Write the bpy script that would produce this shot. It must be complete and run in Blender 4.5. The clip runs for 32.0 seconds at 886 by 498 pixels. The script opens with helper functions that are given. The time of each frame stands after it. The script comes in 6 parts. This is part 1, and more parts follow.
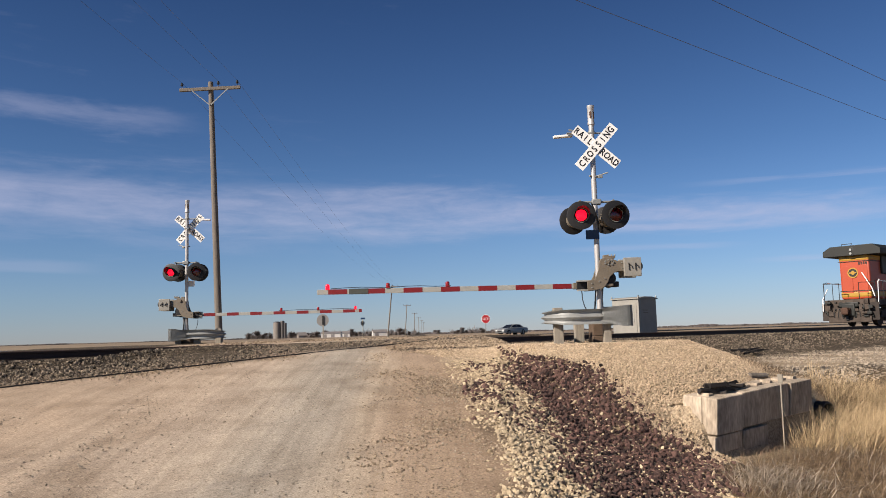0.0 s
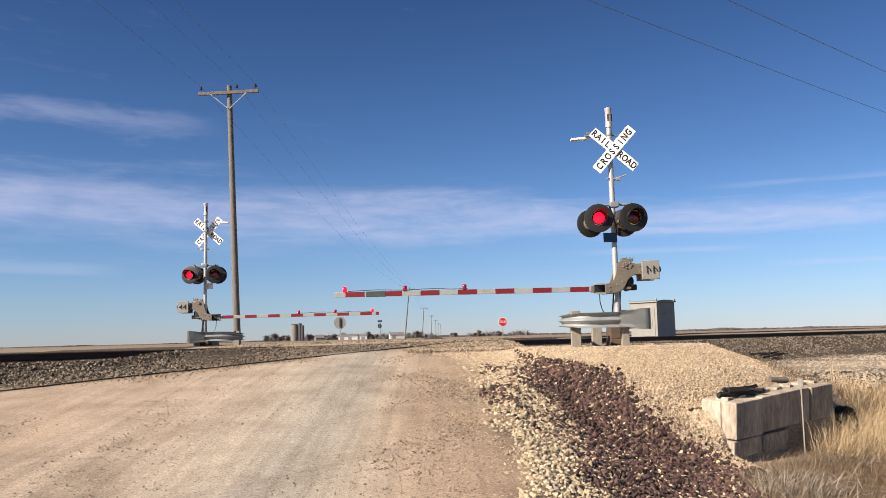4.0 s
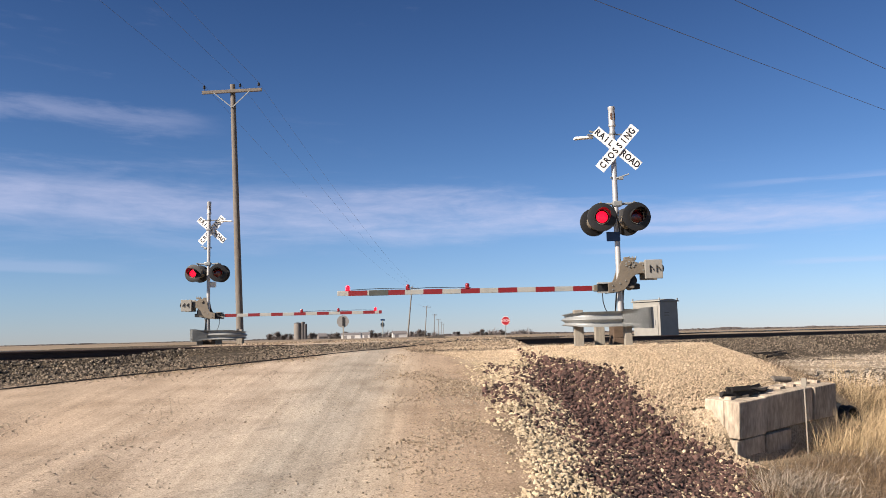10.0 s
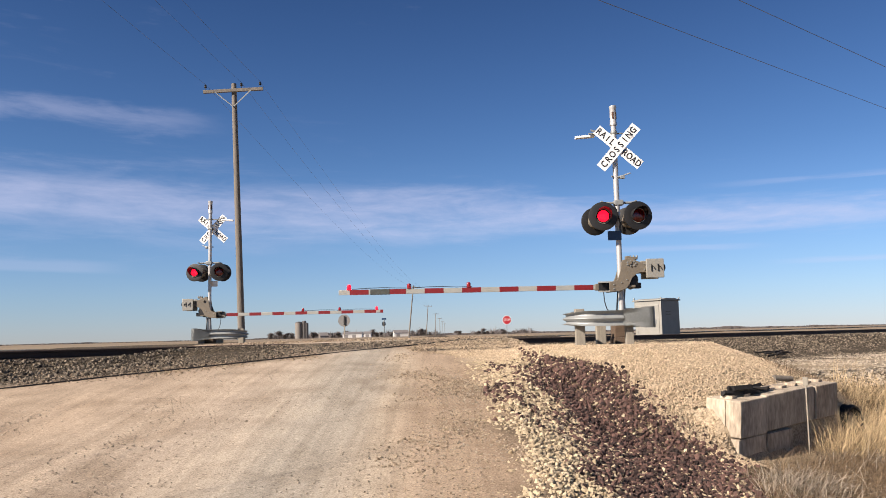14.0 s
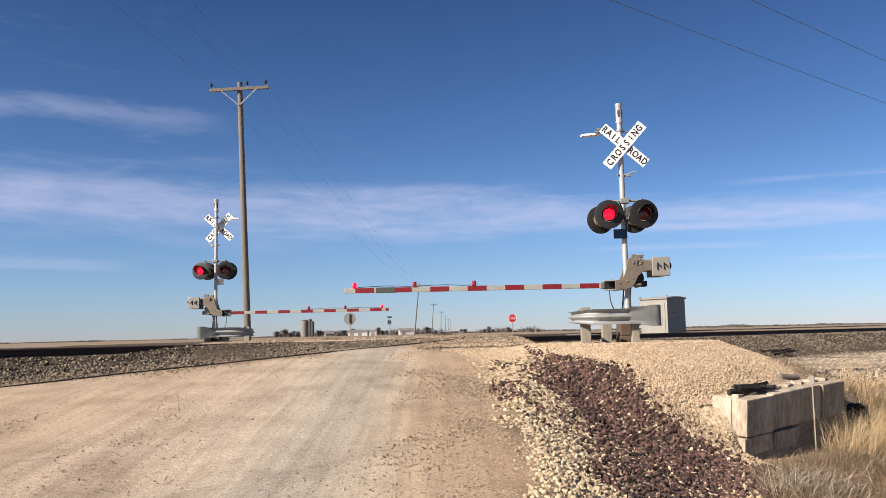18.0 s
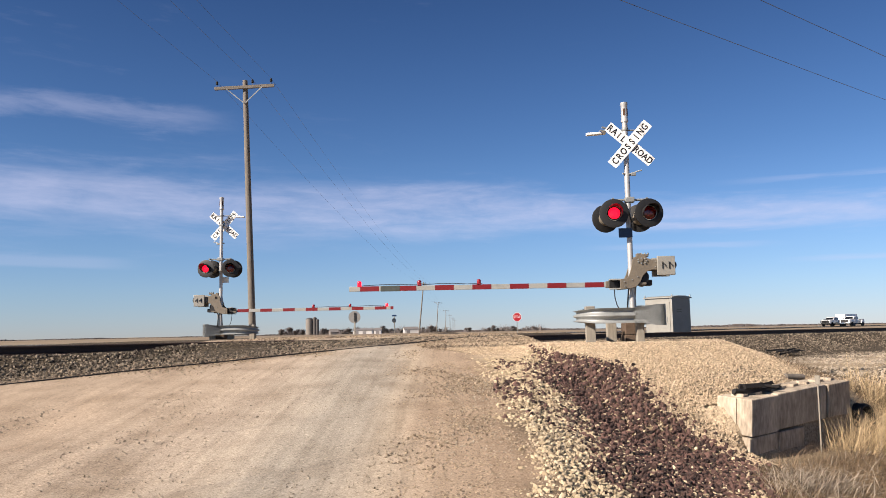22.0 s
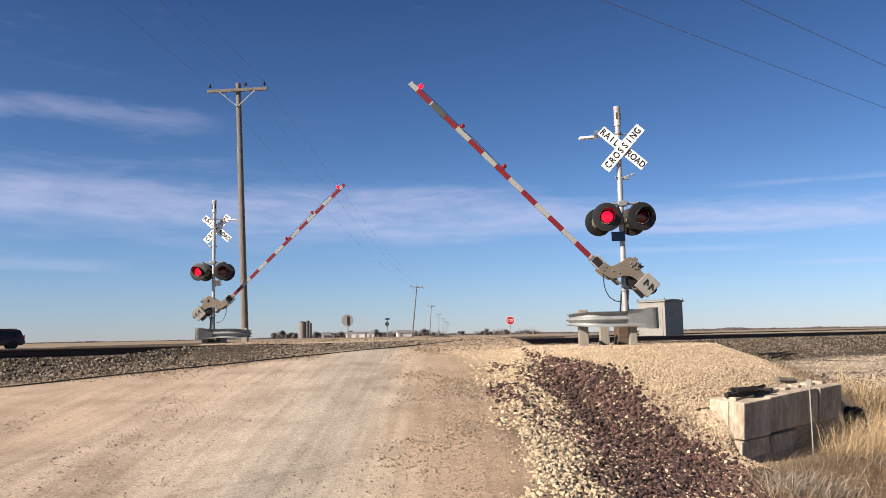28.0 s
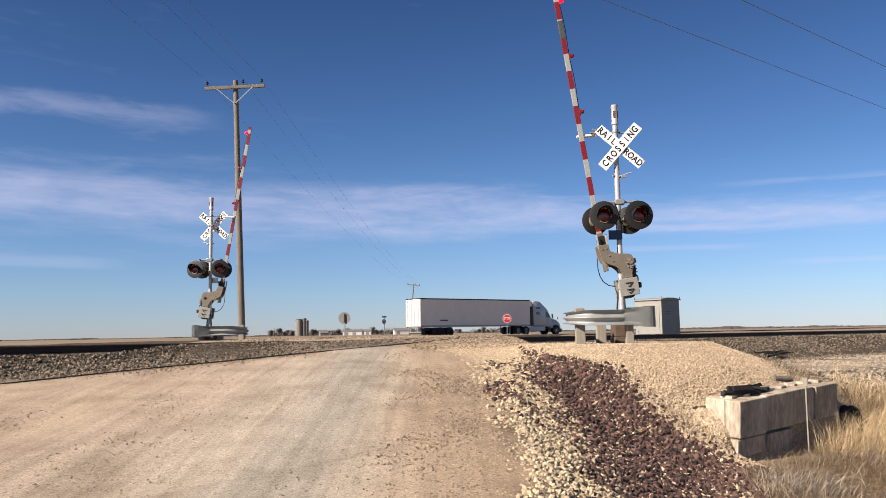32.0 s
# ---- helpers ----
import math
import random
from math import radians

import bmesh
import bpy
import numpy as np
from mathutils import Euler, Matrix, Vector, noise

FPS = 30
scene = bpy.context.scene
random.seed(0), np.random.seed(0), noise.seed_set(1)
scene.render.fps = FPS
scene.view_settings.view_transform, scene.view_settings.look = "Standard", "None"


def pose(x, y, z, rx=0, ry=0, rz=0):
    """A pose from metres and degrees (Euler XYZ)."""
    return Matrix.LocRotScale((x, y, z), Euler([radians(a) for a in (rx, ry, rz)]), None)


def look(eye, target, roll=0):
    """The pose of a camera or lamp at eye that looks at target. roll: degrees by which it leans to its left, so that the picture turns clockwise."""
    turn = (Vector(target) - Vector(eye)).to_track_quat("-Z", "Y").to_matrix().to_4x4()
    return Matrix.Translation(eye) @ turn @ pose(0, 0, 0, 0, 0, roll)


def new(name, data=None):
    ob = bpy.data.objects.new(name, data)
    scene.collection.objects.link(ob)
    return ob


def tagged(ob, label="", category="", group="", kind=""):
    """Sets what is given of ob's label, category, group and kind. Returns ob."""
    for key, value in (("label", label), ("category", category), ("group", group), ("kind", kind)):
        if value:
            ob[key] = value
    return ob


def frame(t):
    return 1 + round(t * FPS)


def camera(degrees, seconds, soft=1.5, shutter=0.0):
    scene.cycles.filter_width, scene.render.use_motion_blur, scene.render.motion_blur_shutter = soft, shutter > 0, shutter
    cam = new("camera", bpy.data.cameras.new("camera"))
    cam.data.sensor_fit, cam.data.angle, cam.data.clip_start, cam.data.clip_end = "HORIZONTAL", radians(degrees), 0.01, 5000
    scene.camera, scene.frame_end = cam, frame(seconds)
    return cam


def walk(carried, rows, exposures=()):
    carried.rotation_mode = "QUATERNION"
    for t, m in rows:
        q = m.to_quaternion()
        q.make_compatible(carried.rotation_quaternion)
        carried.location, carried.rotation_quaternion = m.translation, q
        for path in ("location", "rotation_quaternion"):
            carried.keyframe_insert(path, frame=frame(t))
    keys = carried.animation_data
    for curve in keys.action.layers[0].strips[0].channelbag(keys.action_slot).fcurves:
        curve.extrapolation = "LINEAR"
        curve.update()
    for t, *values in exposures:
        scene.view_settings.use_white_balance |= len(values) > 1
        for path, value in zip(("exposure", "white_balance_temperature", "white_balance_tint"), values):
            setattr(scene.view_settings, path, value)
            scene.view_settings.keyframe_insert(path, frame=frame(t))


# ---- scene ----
# Camera: stands on the gravel road, turned slowly by hand.
cam = camera(58.5, 32.0, soft=0.9)
EYE = Vector((0, 0, 1.6))


def facing(yaw, pitch, roll):
    a, b = radians(yaw), radians(pitch)
    way = Vector((math.sin(a) * math.cos(b), math.cos(a) * math.cos(b), math.sin(b)))
    return look(EYE, EYE + 20 * way, roll)


TURNS = [
    (0, 1.707, 6.062, -1.593), (0.5, 1.623, 6.108, -1.587), (1, 1.259, 6.151, -1.505),
    (1.5, 0.859, 6.248, -1.517), (2, 0.587, 6.326, -1.424), (2.5, 0.492, 6.331, -1.404),
    (3, 0.496, 6.316, -1.432), (3.5, 0.529, 6.305, -1.433), (5.5, 0.081, 6.281, -1.348),
    (6, 0.003, 6.278, -1.301), (6.5, -0.113, 6.277, -1.285), (7, -0.113, 6.277, -1.285),
    (7.5, -0.078, 6.259, -1.267), (8, -0.116, 6.216, -1.283), (8.5, -0.116, 6.216, -1.283),
    (9, -0.000, 6.217, -1.300), (9.5, 0.185, 6.215, -1.303), (10, 0.259, 6.217, -1.327),
    (10.5, 0.244, 6.215, -1.310), (11, 0.221, 6.206, -1.393), (11.5, 0.141, 6.175, -1.346),
    (12, 0.114, 6.161, -1.309), (12.5, 0.231, 6.197, -1.363), (13, 0.258, 6.172, -1.328),
    (13.5, 0.229, 6.156, -1.333), (14, 0.166, 6.156, -1.330), (14.5, 0.119, 6.154, -1.305),
    (16.5, 0.101, 6.095, -1.329), (17, -0.006, 6.082, -1.355), (17.5, -0.065, 6.063, -1.375),
    (18, -0.240, 6.040, -1.294), (18.5, -0.484, 6.048, -1.340), (19, -0.547, 6.054, -1.335),
    (19.5, -0.473, 6.077, -1.406), (20, -0.386, 6.098, -1.421), (20.5, -0.429, 6.078, -1.374),
    (21, -0.524, 6.085, -1.265), (21.5, -0.584, 5.999, -1.121), (22, -0.592, 5.943, -1.118),
    (22.5, -0.575, 5.940, -1.096), (23, -0.604, 5.928, -1.124), (23.5, -0.623, 5.837, -1.002),
    (24, -0.727, 5.855, -1.047), (24.5, -0.864, 5.893, -0.999), (25, -0.863, 5.902, -0.968),
    (25.5, -0.812, 5.903, -0.980), (27.5, -0.222, 6.128, -1.129), (28, -0.091, 6.180, -1.104),
    (28.5, -0.030, 6.108, -1.058), (29, -0.027, 6.050, -1.023), (29.5, -0.033, 6.048, -1.059),
    (30, -0.014, 6.049, -1.017), (30.5, 0.095, 6.031, -1.014), (31, 0.134, 6.043, -0.995),
    (31.5, 0.129, 6.047, -0.978), (32, 0.114, 6.026, -0.960),
]
walk(cam, [(t, facing(a, b, c)) for t, a, b, c in TURNS], exposures=[(0, 0.63, 6500, 16), (1, 0.81, 6500, 16), (2, 0.87, 6500, 16), (3.5, 0.98, 6500, 16), (32, 0.98, 6500, 16)])

# ---- light ----
SUN_AZ, SUN_EL = 238.0, 33.0      # clockwise from the road's direction (+y)
sun_way = Vector((math.sin(radians(SUN_AZ)) * math.cos(radians(SUN_EL)), math.cos(radians(SUN_AZ)) * math.cos(radians(SUN_EL)), math.sin(radians(SUN_EL))))
sun = new("sun", bpy.data.lights.new("sun", "SUN"))
sun.data.energy, sun.data.angle, sun.data.color = 5.0, radians(0.5), (1.0, 0.9, 0.76)
sun.matrix_world = look(sun_way * 100, (0, 0, 0))

world = bpy.data.worlds.new("sky")
scene.world = world
world.use_nodes = True
wt = world.node_tree
wt.nodes.clear()


def wnode(kind, **props):
    n = wt.nodes.new(kind)
    for k, v in props.items():
        if k == "op":
            n.operation = v
        else:
            n.inputs[k].default_value = v
    return n


def wmath(op, a, b=None, c=None):
    n = wt.nodes.new("ShaderNodeMath")
    n.operation = op
    for i, v in enumerate((a, b, c)):
        if v is None:
            continue
        if isinstance(v, (int, float)):
            n.inputs[i].default_value = v
        else:
            wt.links.new(v, n.inputs[i])
    return n.outputs[0]


sky = wt.nodes.new("ShaderNodeTexSky")
sky.sky_type, sky.sun_disc = "NISHITA", False
sky.sun_elevation, sky.sun_rotation = radians(SUN_EL), radians(SUN_AZ)
sky.altitude, sky.air_density, sky.dust_density, sky.ozone_density = 300, 1.0, 0.0, 3.0
geo = wt.nodes.new("ShaderNodeTexCoord")
sep = wt.nodes.new("ShaderNodeSeparateXYZ")
wt.links.new(geo.outputs["Generated"], sep.inputs[0])
az = wmath("ARCTAN2", sep.outputs[0], sep.outputs[1])
el = wmath("ARCSINE", sep.outputs[2])
# thin cirrus in bands along the sky, frayed by two sizes of drawn-out noise
level = wmath("MULTIPLY_ADD", az, 0.02, el)


def fray(sx, sy, off, detail=7, rough=0.62):
    comb = wt.nodes.new("ShaderNodeCombineXYZ")
    wt.links.new(wmath("MULTIPLY", az, sx), comb.inputs[0])
    wt.links.new(wmath("MULTIPLY", level, sy), comb.inputs[1])
    comb.inputs[2].default_value = off
    nz = wnode("ShaderNodeTexNoise", Scale=1.0, Detail=detail, Roughness=rough, Distortion=0.35)
    wt.links.new(comb.outputs[0], nz.inputs["Vector"])
    return nz.outputs["Fac"]


def step(v, lo, hi, a=0.0, b=1.0):
    mr = wnode("ShaderNodeMapRange")
    mr.interpolation_type = "SMOOTHSTEP"
    wt.links.new(v, mr.inputs["Value"])
    for key, value in (("From Min", lo), ("From Max", hi), ("To Min", a), ("To Max", b)):
        mr.inputs[key].default_value = value
    return mr.outputs["Result"]


def cirrus(centre, half, off, sx, sy, frayed, lo, hi):
    """A band whose edge is broken up by noise."""
    d = wmath("DIVIDE", wmath("SUBTRACT", level, centre), half)
    shape = wmath("POWER", 2.718, wmath("MULTIPLY", wmath("MULTIPLY", d, d), -1.0))
    return step(wmath("MULTIPLY_ADD", wmath("SUBTRACT", fray(sx, sy, off), 0.5), frayed, shape), lo, hi)


half_w = step(az, -0.05, 0.32, 0.040, 0.021)
main_c = step(az, 0.0, 0.5, 0.152, 0.139)
main_band = wmath("MULTIPLY", cirrus(main_c, half_w, 3.1, 4.5, 36, 1.9, 0.25, 1.1), wmath("MULTIPLY_ADD", fray(17, 70, 9.2), 2.2, -0.2))
left_sheet = wmath("MULTIPLY", wmath("MULTIPLY", cirrus(0.150, 0.062, 6.3, 7.0, 40, 2.3, 0.35, 1.2), step(az, 0.05, -0.3)), 0.8)
low_left = wmath("MULTIPLY", cirrus(0.078, 0.010, 7.7, 5, 60, 1.2, 0.35, 1.0), step(az, -0.36, -0.44))
high_left = wmath("MULTIPLY", cirrus(0.254, 0.019, 1.2, 9.0, 48, 2.3, 0.20, 1.45), step(az, -0.24, -0.37))
wisp_a = wmath("MULTIPLY", cirrus(0.128, 0.006, 4.6, 8, 90, 1.6, 0.35, 1.1), wmath("MULTIPLY", step(az, 0.20, 0.27), step(az, 0.42, 0.34)))
wisp_b = wmath("MULTIPLY", cirrus(0.084, 0.005, 5.6, 6, 90, 1.4, 0.35, 1.1), step(az, 0.38, 0.46))
wisp_c = wmath("MULTIPLY", cirrus(0.177, 0.006, 8.6, 6, 90, 1.8, 0.40, 1.2), step(az, 0.30, 0.44))
wisp_d = wmath("MULTIPLY", cirrus(0.103, 0.005, 2.6, 8, 90, 1.6, 0.40, 1.2), wmath("MULTIPLY", step(az, 0.15, 0.25), step(az, 0.42, 0.32)))


def total(*terms):
    out = None
    for v, k in terms:
        t = wmath("MULTIPLY", v, k)
        out = t if out is None else wmath("ADD", out, t)
    return out


main_band = wmath("MULTIPLY", main_band, step(az, -0.35, 0.15, 0.85, 1.3))
cover = total((main_band, 0.29), (left_sheet, 0.17), (low_left, 0.16), (high_left, 0.24), (wisp_a, 0.28), (wisp_b, 0.26), (wisp_c, 0.2), (wisp_d, 0.2))
cover = wmath("MINIMUM", cover, 0.8)
hsv = wnode("ShaderNodeHueSaturation", Saturation=1.1, Value=1.0)
wt.links.new(sky.outputs[0], hsv.inputs["Color"])
# deep clear blue overhead, pale blue towards the horizon
grade = wt.nodes.new("ShaderNodeValToRGB")
grade.color_ramp.elements[0].color = (0.61, 0.745, 1.14, 1)
grade.color_ramp.elements[1].color = (0.13, 0.17, 0.23, 1)
for pos, c in ((0.05, (0.67, 0.81, 1.10)), (0.13, (0.72, 0.865, 1.08)), (0.22, (0.59, 0.745, 0.94)), (0.42, (0.43, 0.56, 0.74)), (0.6, (0.26, 0.34, 0.46))):
    grade.color_ramp.elements.new(pos).color = (*c, 1)
wt.links.new(el, grade.inputs[0])
clear = wt.nodes.new("ShaderNodeMix")
clear.data_type, clear.blend_type = "RGBA", "MULTIPLY"
clear.inputs["Factor"].default_value = 1.0
wt.links.new(hsv.outputs[0], clear.inputs["A"])
wt.links.new(grade.outputs[0], clear.inputs["B"])
mix = wt.nodes.new("ShaderNodeMix")
mix.data_type = "RGBA"
wt.links.new(cover, mix.inputs["Factor"])
wt.links.new(clear.outputs["Result"], mix.inputs["A"])
mix.inputs["B"].default_value = (7.0, 7.3, 9.3, 1)
back = wnode("ShaderNodeBackground", Strength=0.05)
wt.links.new(mix.outputs["Result"], back.inputs["Color"])
wout = wt.nodes.new("ShaderNodeOutputWorld")
wt.links.new(back.outputs[0], wout.inputs[0])

# ---- materials ----


def mat(name, col, rough=0.7, metal=0.0, var=0.15, scale=5.0, bump=0.15, col2=None, glow=None, island=0.0, each=0.0, coat=0.0, streak=None):
    """Procedural surface: two scales of noise between two tones, with fine relief."""
    m = bpy.data.materials.new(name)
    m.use_nodes = True
    nt = m.node_tree
    b = nt.nodes["Principled BSDF"]
    b.inputs["Roughness"].default_value, b.inputs["Metallic"].default_value = rough, metal
    b.inputs["Coat Weight"].default_value = coat
    co = nt.nodes.new("ShaderNodeTexCoord")
    src = co.outputs["Object"]
    if streak:
        mp = nt.nodes.new("ShaderNodeMapping")
        mp.inputs["Scale"].default_value = streak
        nt.links.new(src, mp.inputs["Vector"])
        src = mp.outputs[0]
    n1, n2 = nt.nodes.new("ShaderNodeTexNoise"), nt.nodes.new("ShaderNodeTexNoise")
    n1.inputs["Scale"].default_value, n2.inputs["Scale"].default_value = scale, scale * 9
    n1.inputs["Detail"].default_value, n2.inputs["Detail"].default_value = 4, 5
    nt.links.new(src, n1.inputs["Vector"]), nt.links.new(src, n2.inputs["Vector"])
    add = nt.nodes.new("ShaderNodeMath")
    add.operation = "MULTIPLY_ADD"
    nt.links.new(n2.outputs["Fac"], add.inputs[0])
    add.inputs[1].default_value = 0.45
    half = nt.nodes.new("ShaderNodeMath")
    half.operation = "MULTIPLY"
    nt.links.new(n1.outputs["Fac"], half.inputs[0])
    half.inputs[1].default_value = 0.55
    nt.links.new(half.outputs[0], add.inputs[2])
    fac = add.outputs[0]
    if island or each:
        g = nt.nodes.new("ShaderNodeNewGeometry" if island else "ShaderNodeObjectInfo")
        rnd = g.outputs["Random Per Island"] if island else g.outputs["Random"]
        k = island or each
        mx = nt.nodes.new("ShaderNodeMix")
        mx.inputs["Factor"].default_value = k
        nt.links.new(fac, mx.inputs["A"]), nt.links.new(rnd, mx.inputs["B"])
        fac = mx.outputs["Result"]
    ramp = nt.nodes.new("ShaderNodeValToRGB")
    lo = [c * (1 - var) for c in col]
    hi = list(col2) if col2 else [min(1, c * (1 + var)) for c in col]
    wide = 0.0 if (island or each) else 0.25
    ramp.color_ramp.elements[0].position, ramp.color_ramp.elements[1].position = 0.02 + wide, 0.98 - wide
    ramp.color_ramp.elements[0].color, ramp.color_ramp.elements[1].color = (*lo, 1), (*hi, 1)
    nt.links.new(fac, ramp.inputs[0])
    nt.links.new(ramp.outputs[0], b.inputs["Base Color"])
    if bump:
        bp = nt.nodes.new("ShaderNodeBump")
        bp.inputs["Strength"].default_value, bp.inputs["Distance"].default_value = bump, 0.02
        nt.links.new(n2.outputs["Fac"], bp.inputs["Height"])
        nt.links.new(bp.outputs[0], b.inputs["Normal"])
    if glow:
        b.inputs["Emission Color"].default_value = (*glow[:3], 1)
        b.inputs["Emission Strength"].default_value = glow[3]
    return m


M_GALV = mat("galvanised_steel", (0.254, 0.266, 0.258), 0.48, 0.25, 0.2, 5, 0.08)
M_ALU = mat("aluminium_mast", (0.43, 0.425, 0.41), 0.45, 0.3, 0.10, 6, 0.05)
M_GREYP = mat("grey_paint", (0.262, 0.254, 0.223), 0.55, 0.1, 0.14, 3, 0.06)
M_CASTP = mat("weathered_grey_casting", (0.165, 0.14, 0.105), 0.6, 0.15, 0.2, 4, 0.12)
M_BLACK = mat("matt_black_paint", (0.010, 0.010, 0.010), 0.55, 0, 0.3, 5, 0.06)
M_WHITE = mat("white_reflective_sheet", (0.80, 0.80, 0.77), 0.4, 0, 0.05, 5, 0.02)
M_RED = mat("red_reflective_sheet", (0.169, 0.01, 0.012), 0.42, 0, 0.18, 4, 0.03)
M_ARMW = mat("weathered_white_sheet", (0.293, 0.296, 0.273), 0.5, 0, 0.14, 4, 0.04)
M_LIT = mat("lit_red_lens", (0.5, 0.0, 0.0), 0.3, 0, 0.05, 5, 0, glow=(1.0, 0.005, 0.02, 1.5))
M_LENS = mat("dark_red_lens", (0.12, 0.004, 0.004), 0.12, 0, 0.2, 40, 0.1, coat=0.6)
M_SIDELENS = mat("small_red_lens", (0.231, 0.008, 0.012), 0.25, 0, 0.15, 30, 0.05, coat=0.5)
M_LETTER = mat("black_letters", (0.02, 0.02, 0.02), 0.5, 0, 0.1, 5, 0)
M_BLUE = mat("dark_blue_plate", (0.01, 0.035, 0.09), 0.35, 0, 0.1, 5, 0)
M_RUST = mat("rusty_steel", (0.077, 0.042, 0.027), 0.85, 0.2, 0.4, 8, 0.3)
M_RAIL = mat("rail_steel", (0.058, 0.039, 0.031), 0.7, 0.4, 0.3, 3, 0.15)
M_TIE = mat("creosoted_tie", (0.054, 0.042, 0.035), 0.9, 0, 0.3, 2, 0.4, each=0.4)
M_POLE = mat("weathered_pole_wood", (0.154, 0.135, 0.112), 0.9, 0, 0.35, 3, 0.35, streak=(6, 6, 0.6))
M_POST = mat("grey_wood_post", (0.246, 0.223, 0.181), 0.9, 0, 0.3, 4, 0.3, streak=(6, 6, 0.8))
M_CONC = mat("cast_concrete", (0.354, 0.316, 0.262), 0.9, 0, 0.22, 2.2, 0.35, each=0.25)
M_BLOCK = mat("stained_concrete_block", (0.185, 0.145, 0.105), 0.92, 0, 0.45, 1.6, 0.15, col2=(0.66, 0.555, 0.42), streak=(1.6, 1.6, 0.5))
M_WIRE = mat("dark_wire", (0.15, 0.17, 0.21), 0.5, 0.4, 0.1, 5, 0)
M_RUBBER = mat("black_rubber", (0.015, 0.015, 0.015), 0.8, 0, 0.3, 6, 0.1)
M_CHROME = mat("bright_metal", (0.6, 0.6, 0.6), 0.2, 1.0, 0.05, 4, 0)
M_RIM = mat("alloy_wheel", (0.60, 0.60, 0.58), 0.45, 0.0, 0.06, 4, 0)
M_GLASS = mat("tinted_glass", (0.012, 0.014, 0.017), 0.06, 0, 0.1, 3, 0, coat=0.4)
M_CREAM = mat("cream_limestone", (0.40, 0.30, 0.195), 0.92, 0, 0.4, 14, 0.4, col2=(0.70, 0.56, 0.39), island=0.6)
M_DARKR = mat("dark_slag", (0.012, 0.008, 0.007), 0.95, 0, 0.5, 16, 0.6, col2=(0.165, 0.092, 0.074), island=0.85)
M_DARKLUMP = mat("slag_lump", (0.026, 0.017, 0.015), 0.95, 0, 0.5, 16, 0.6, col2=(0.17, 0.105, 0.085), each=0.75)
M_COARSE = mat("pale_limestone", (0.34, 0.26, 0.155), 0.92, 0, 0.35, 14, 0.4, col2=(0.63, 0.52, 0.35), island=0.7)
M_CREAMLUMP = mat("limestone_lump", (0.323, 0.25, 0.162), 0.92, 0, 0.45, 14, 0.4, col2=(0.601, 0.501, 0.354), each=0.6)
M_BALL = mat("ballast_stone", (0.014, 0.011, 0.007), 0.92, 0, 0.5, 14, 0.4, col2=(0.30, 0.245, 0.18), island=0.9)
M_PEB = mat("road_pebble", (0.231, 0.189, 0.139), 0.92, 0, 0.4, 14, 0.4, col2=(0.477, 0.408, 0.316), island=0.8)
M_LOOSE = mat("brown_loose_gravel", (0.185, 0.135, 0.089), 0.92, 0, 0.4, 14, 0.4, col2=(0.477, 0.377, 0.262), island=0.85)
M_GRASS = mat("dry_grass", (0.25, 0.165, 0.08), 0.8, 0, 0.4, 3, 0, col2=(0.64, 0.49, 0.29), island=0.8)
M_TWIG = mat("grey_dead_stalk", (0.052, 0.034, 0.020), 0.85, 0, 0.4, 3, 0, col2=(0.235, 0.165, 0.098), island=0.8)
M_BRUSH = mat("bare_winter_twigs", (0.105, 0.092, 0.088), 0.9, 0, 0.3, 0.4, 0, col2=(0.205, 0.18, 0.168), island=0.5)
M_WOODS = mat("distant_bare_woods", (0.060, 0.052, 0.052), 0.95, 0, 0.3, 0.2, 0, col2=(0.14, 0.122, 0.115), island=0.6)
M_BARK = mat("tree_bark", (0.077, 0.058, 0.042), 0.9, 0, 0.3, 2, 0.3)
M_CHAR = mat("charred_wood", (0.015, 0.013, 0.012), 0.85, 0, 0.5, 9, 0.6)
M_ASPH = mat("asphalt", (0.042, 0.041, 0.039), 0.9, 0, 0.2, 0.6, 0.3)
M_PAINTW = mat("road_paint_white", (0.462, 0.462, 0.439), 0.7, 0, 0.15, 2, 0.05)
M_PAINTY = mat("road_paint_yellow", (0.424, 0.277, 0.031), 0.7, 0, 0.15, 2, 0.05)

# ---- mesh helpers ----


def mesh_of(bm, name):
    bmesh.ops.recalc_face_normals(bm, faces=bm.faces)
    me = bpy.data.meshes.new(name)
    bm.to_mesh(me)
    bm.free()
    return me


def smooth(me, angle=40):
    """Rounded edges shade smoothly, the broad faces between them stay flat."""
    me.shade_smooth()
    me.set_sharp_from_angle(angle=radians(angle))
    broad = me.attributes.get("broad")
    if broad:
        for f, d in zip(me.polygons, broad.data):
            if d.value:
                f.use_smooth = False
        me.attributes.remove(broad)


def mark_broad(bm, faces, axes):
    """Marks the faces that look along one of the axes as broad and flat."""
    layer = bm.faces.layers.int.get("broad") or bm.faces.layers.int.new("broad")
    for f in faces:
        f.normal_update()
        if any(abs(f.normal.dot(a)) > 0.9995 for a in axes):
            f[layer] = 1


def part(name, bm, material, parent, label="", angle=40):
    me = mesh_of(bm, name) if isinstance(bm, bmesh.types.BMesh) else bm
    if not me.materials:
        me.materials.append(material)
    smooth(me, angle)
    ob = new(name, me)
    ob.parent = parent
    return tagged(ob, label)


def thing(name, m, label, category, group="", kind=""):
    ob = new(name)
    ob.empty_display_size = 0.2
    ob.matrix_basis = m
    return tagged(ob, label, category, group, kind)


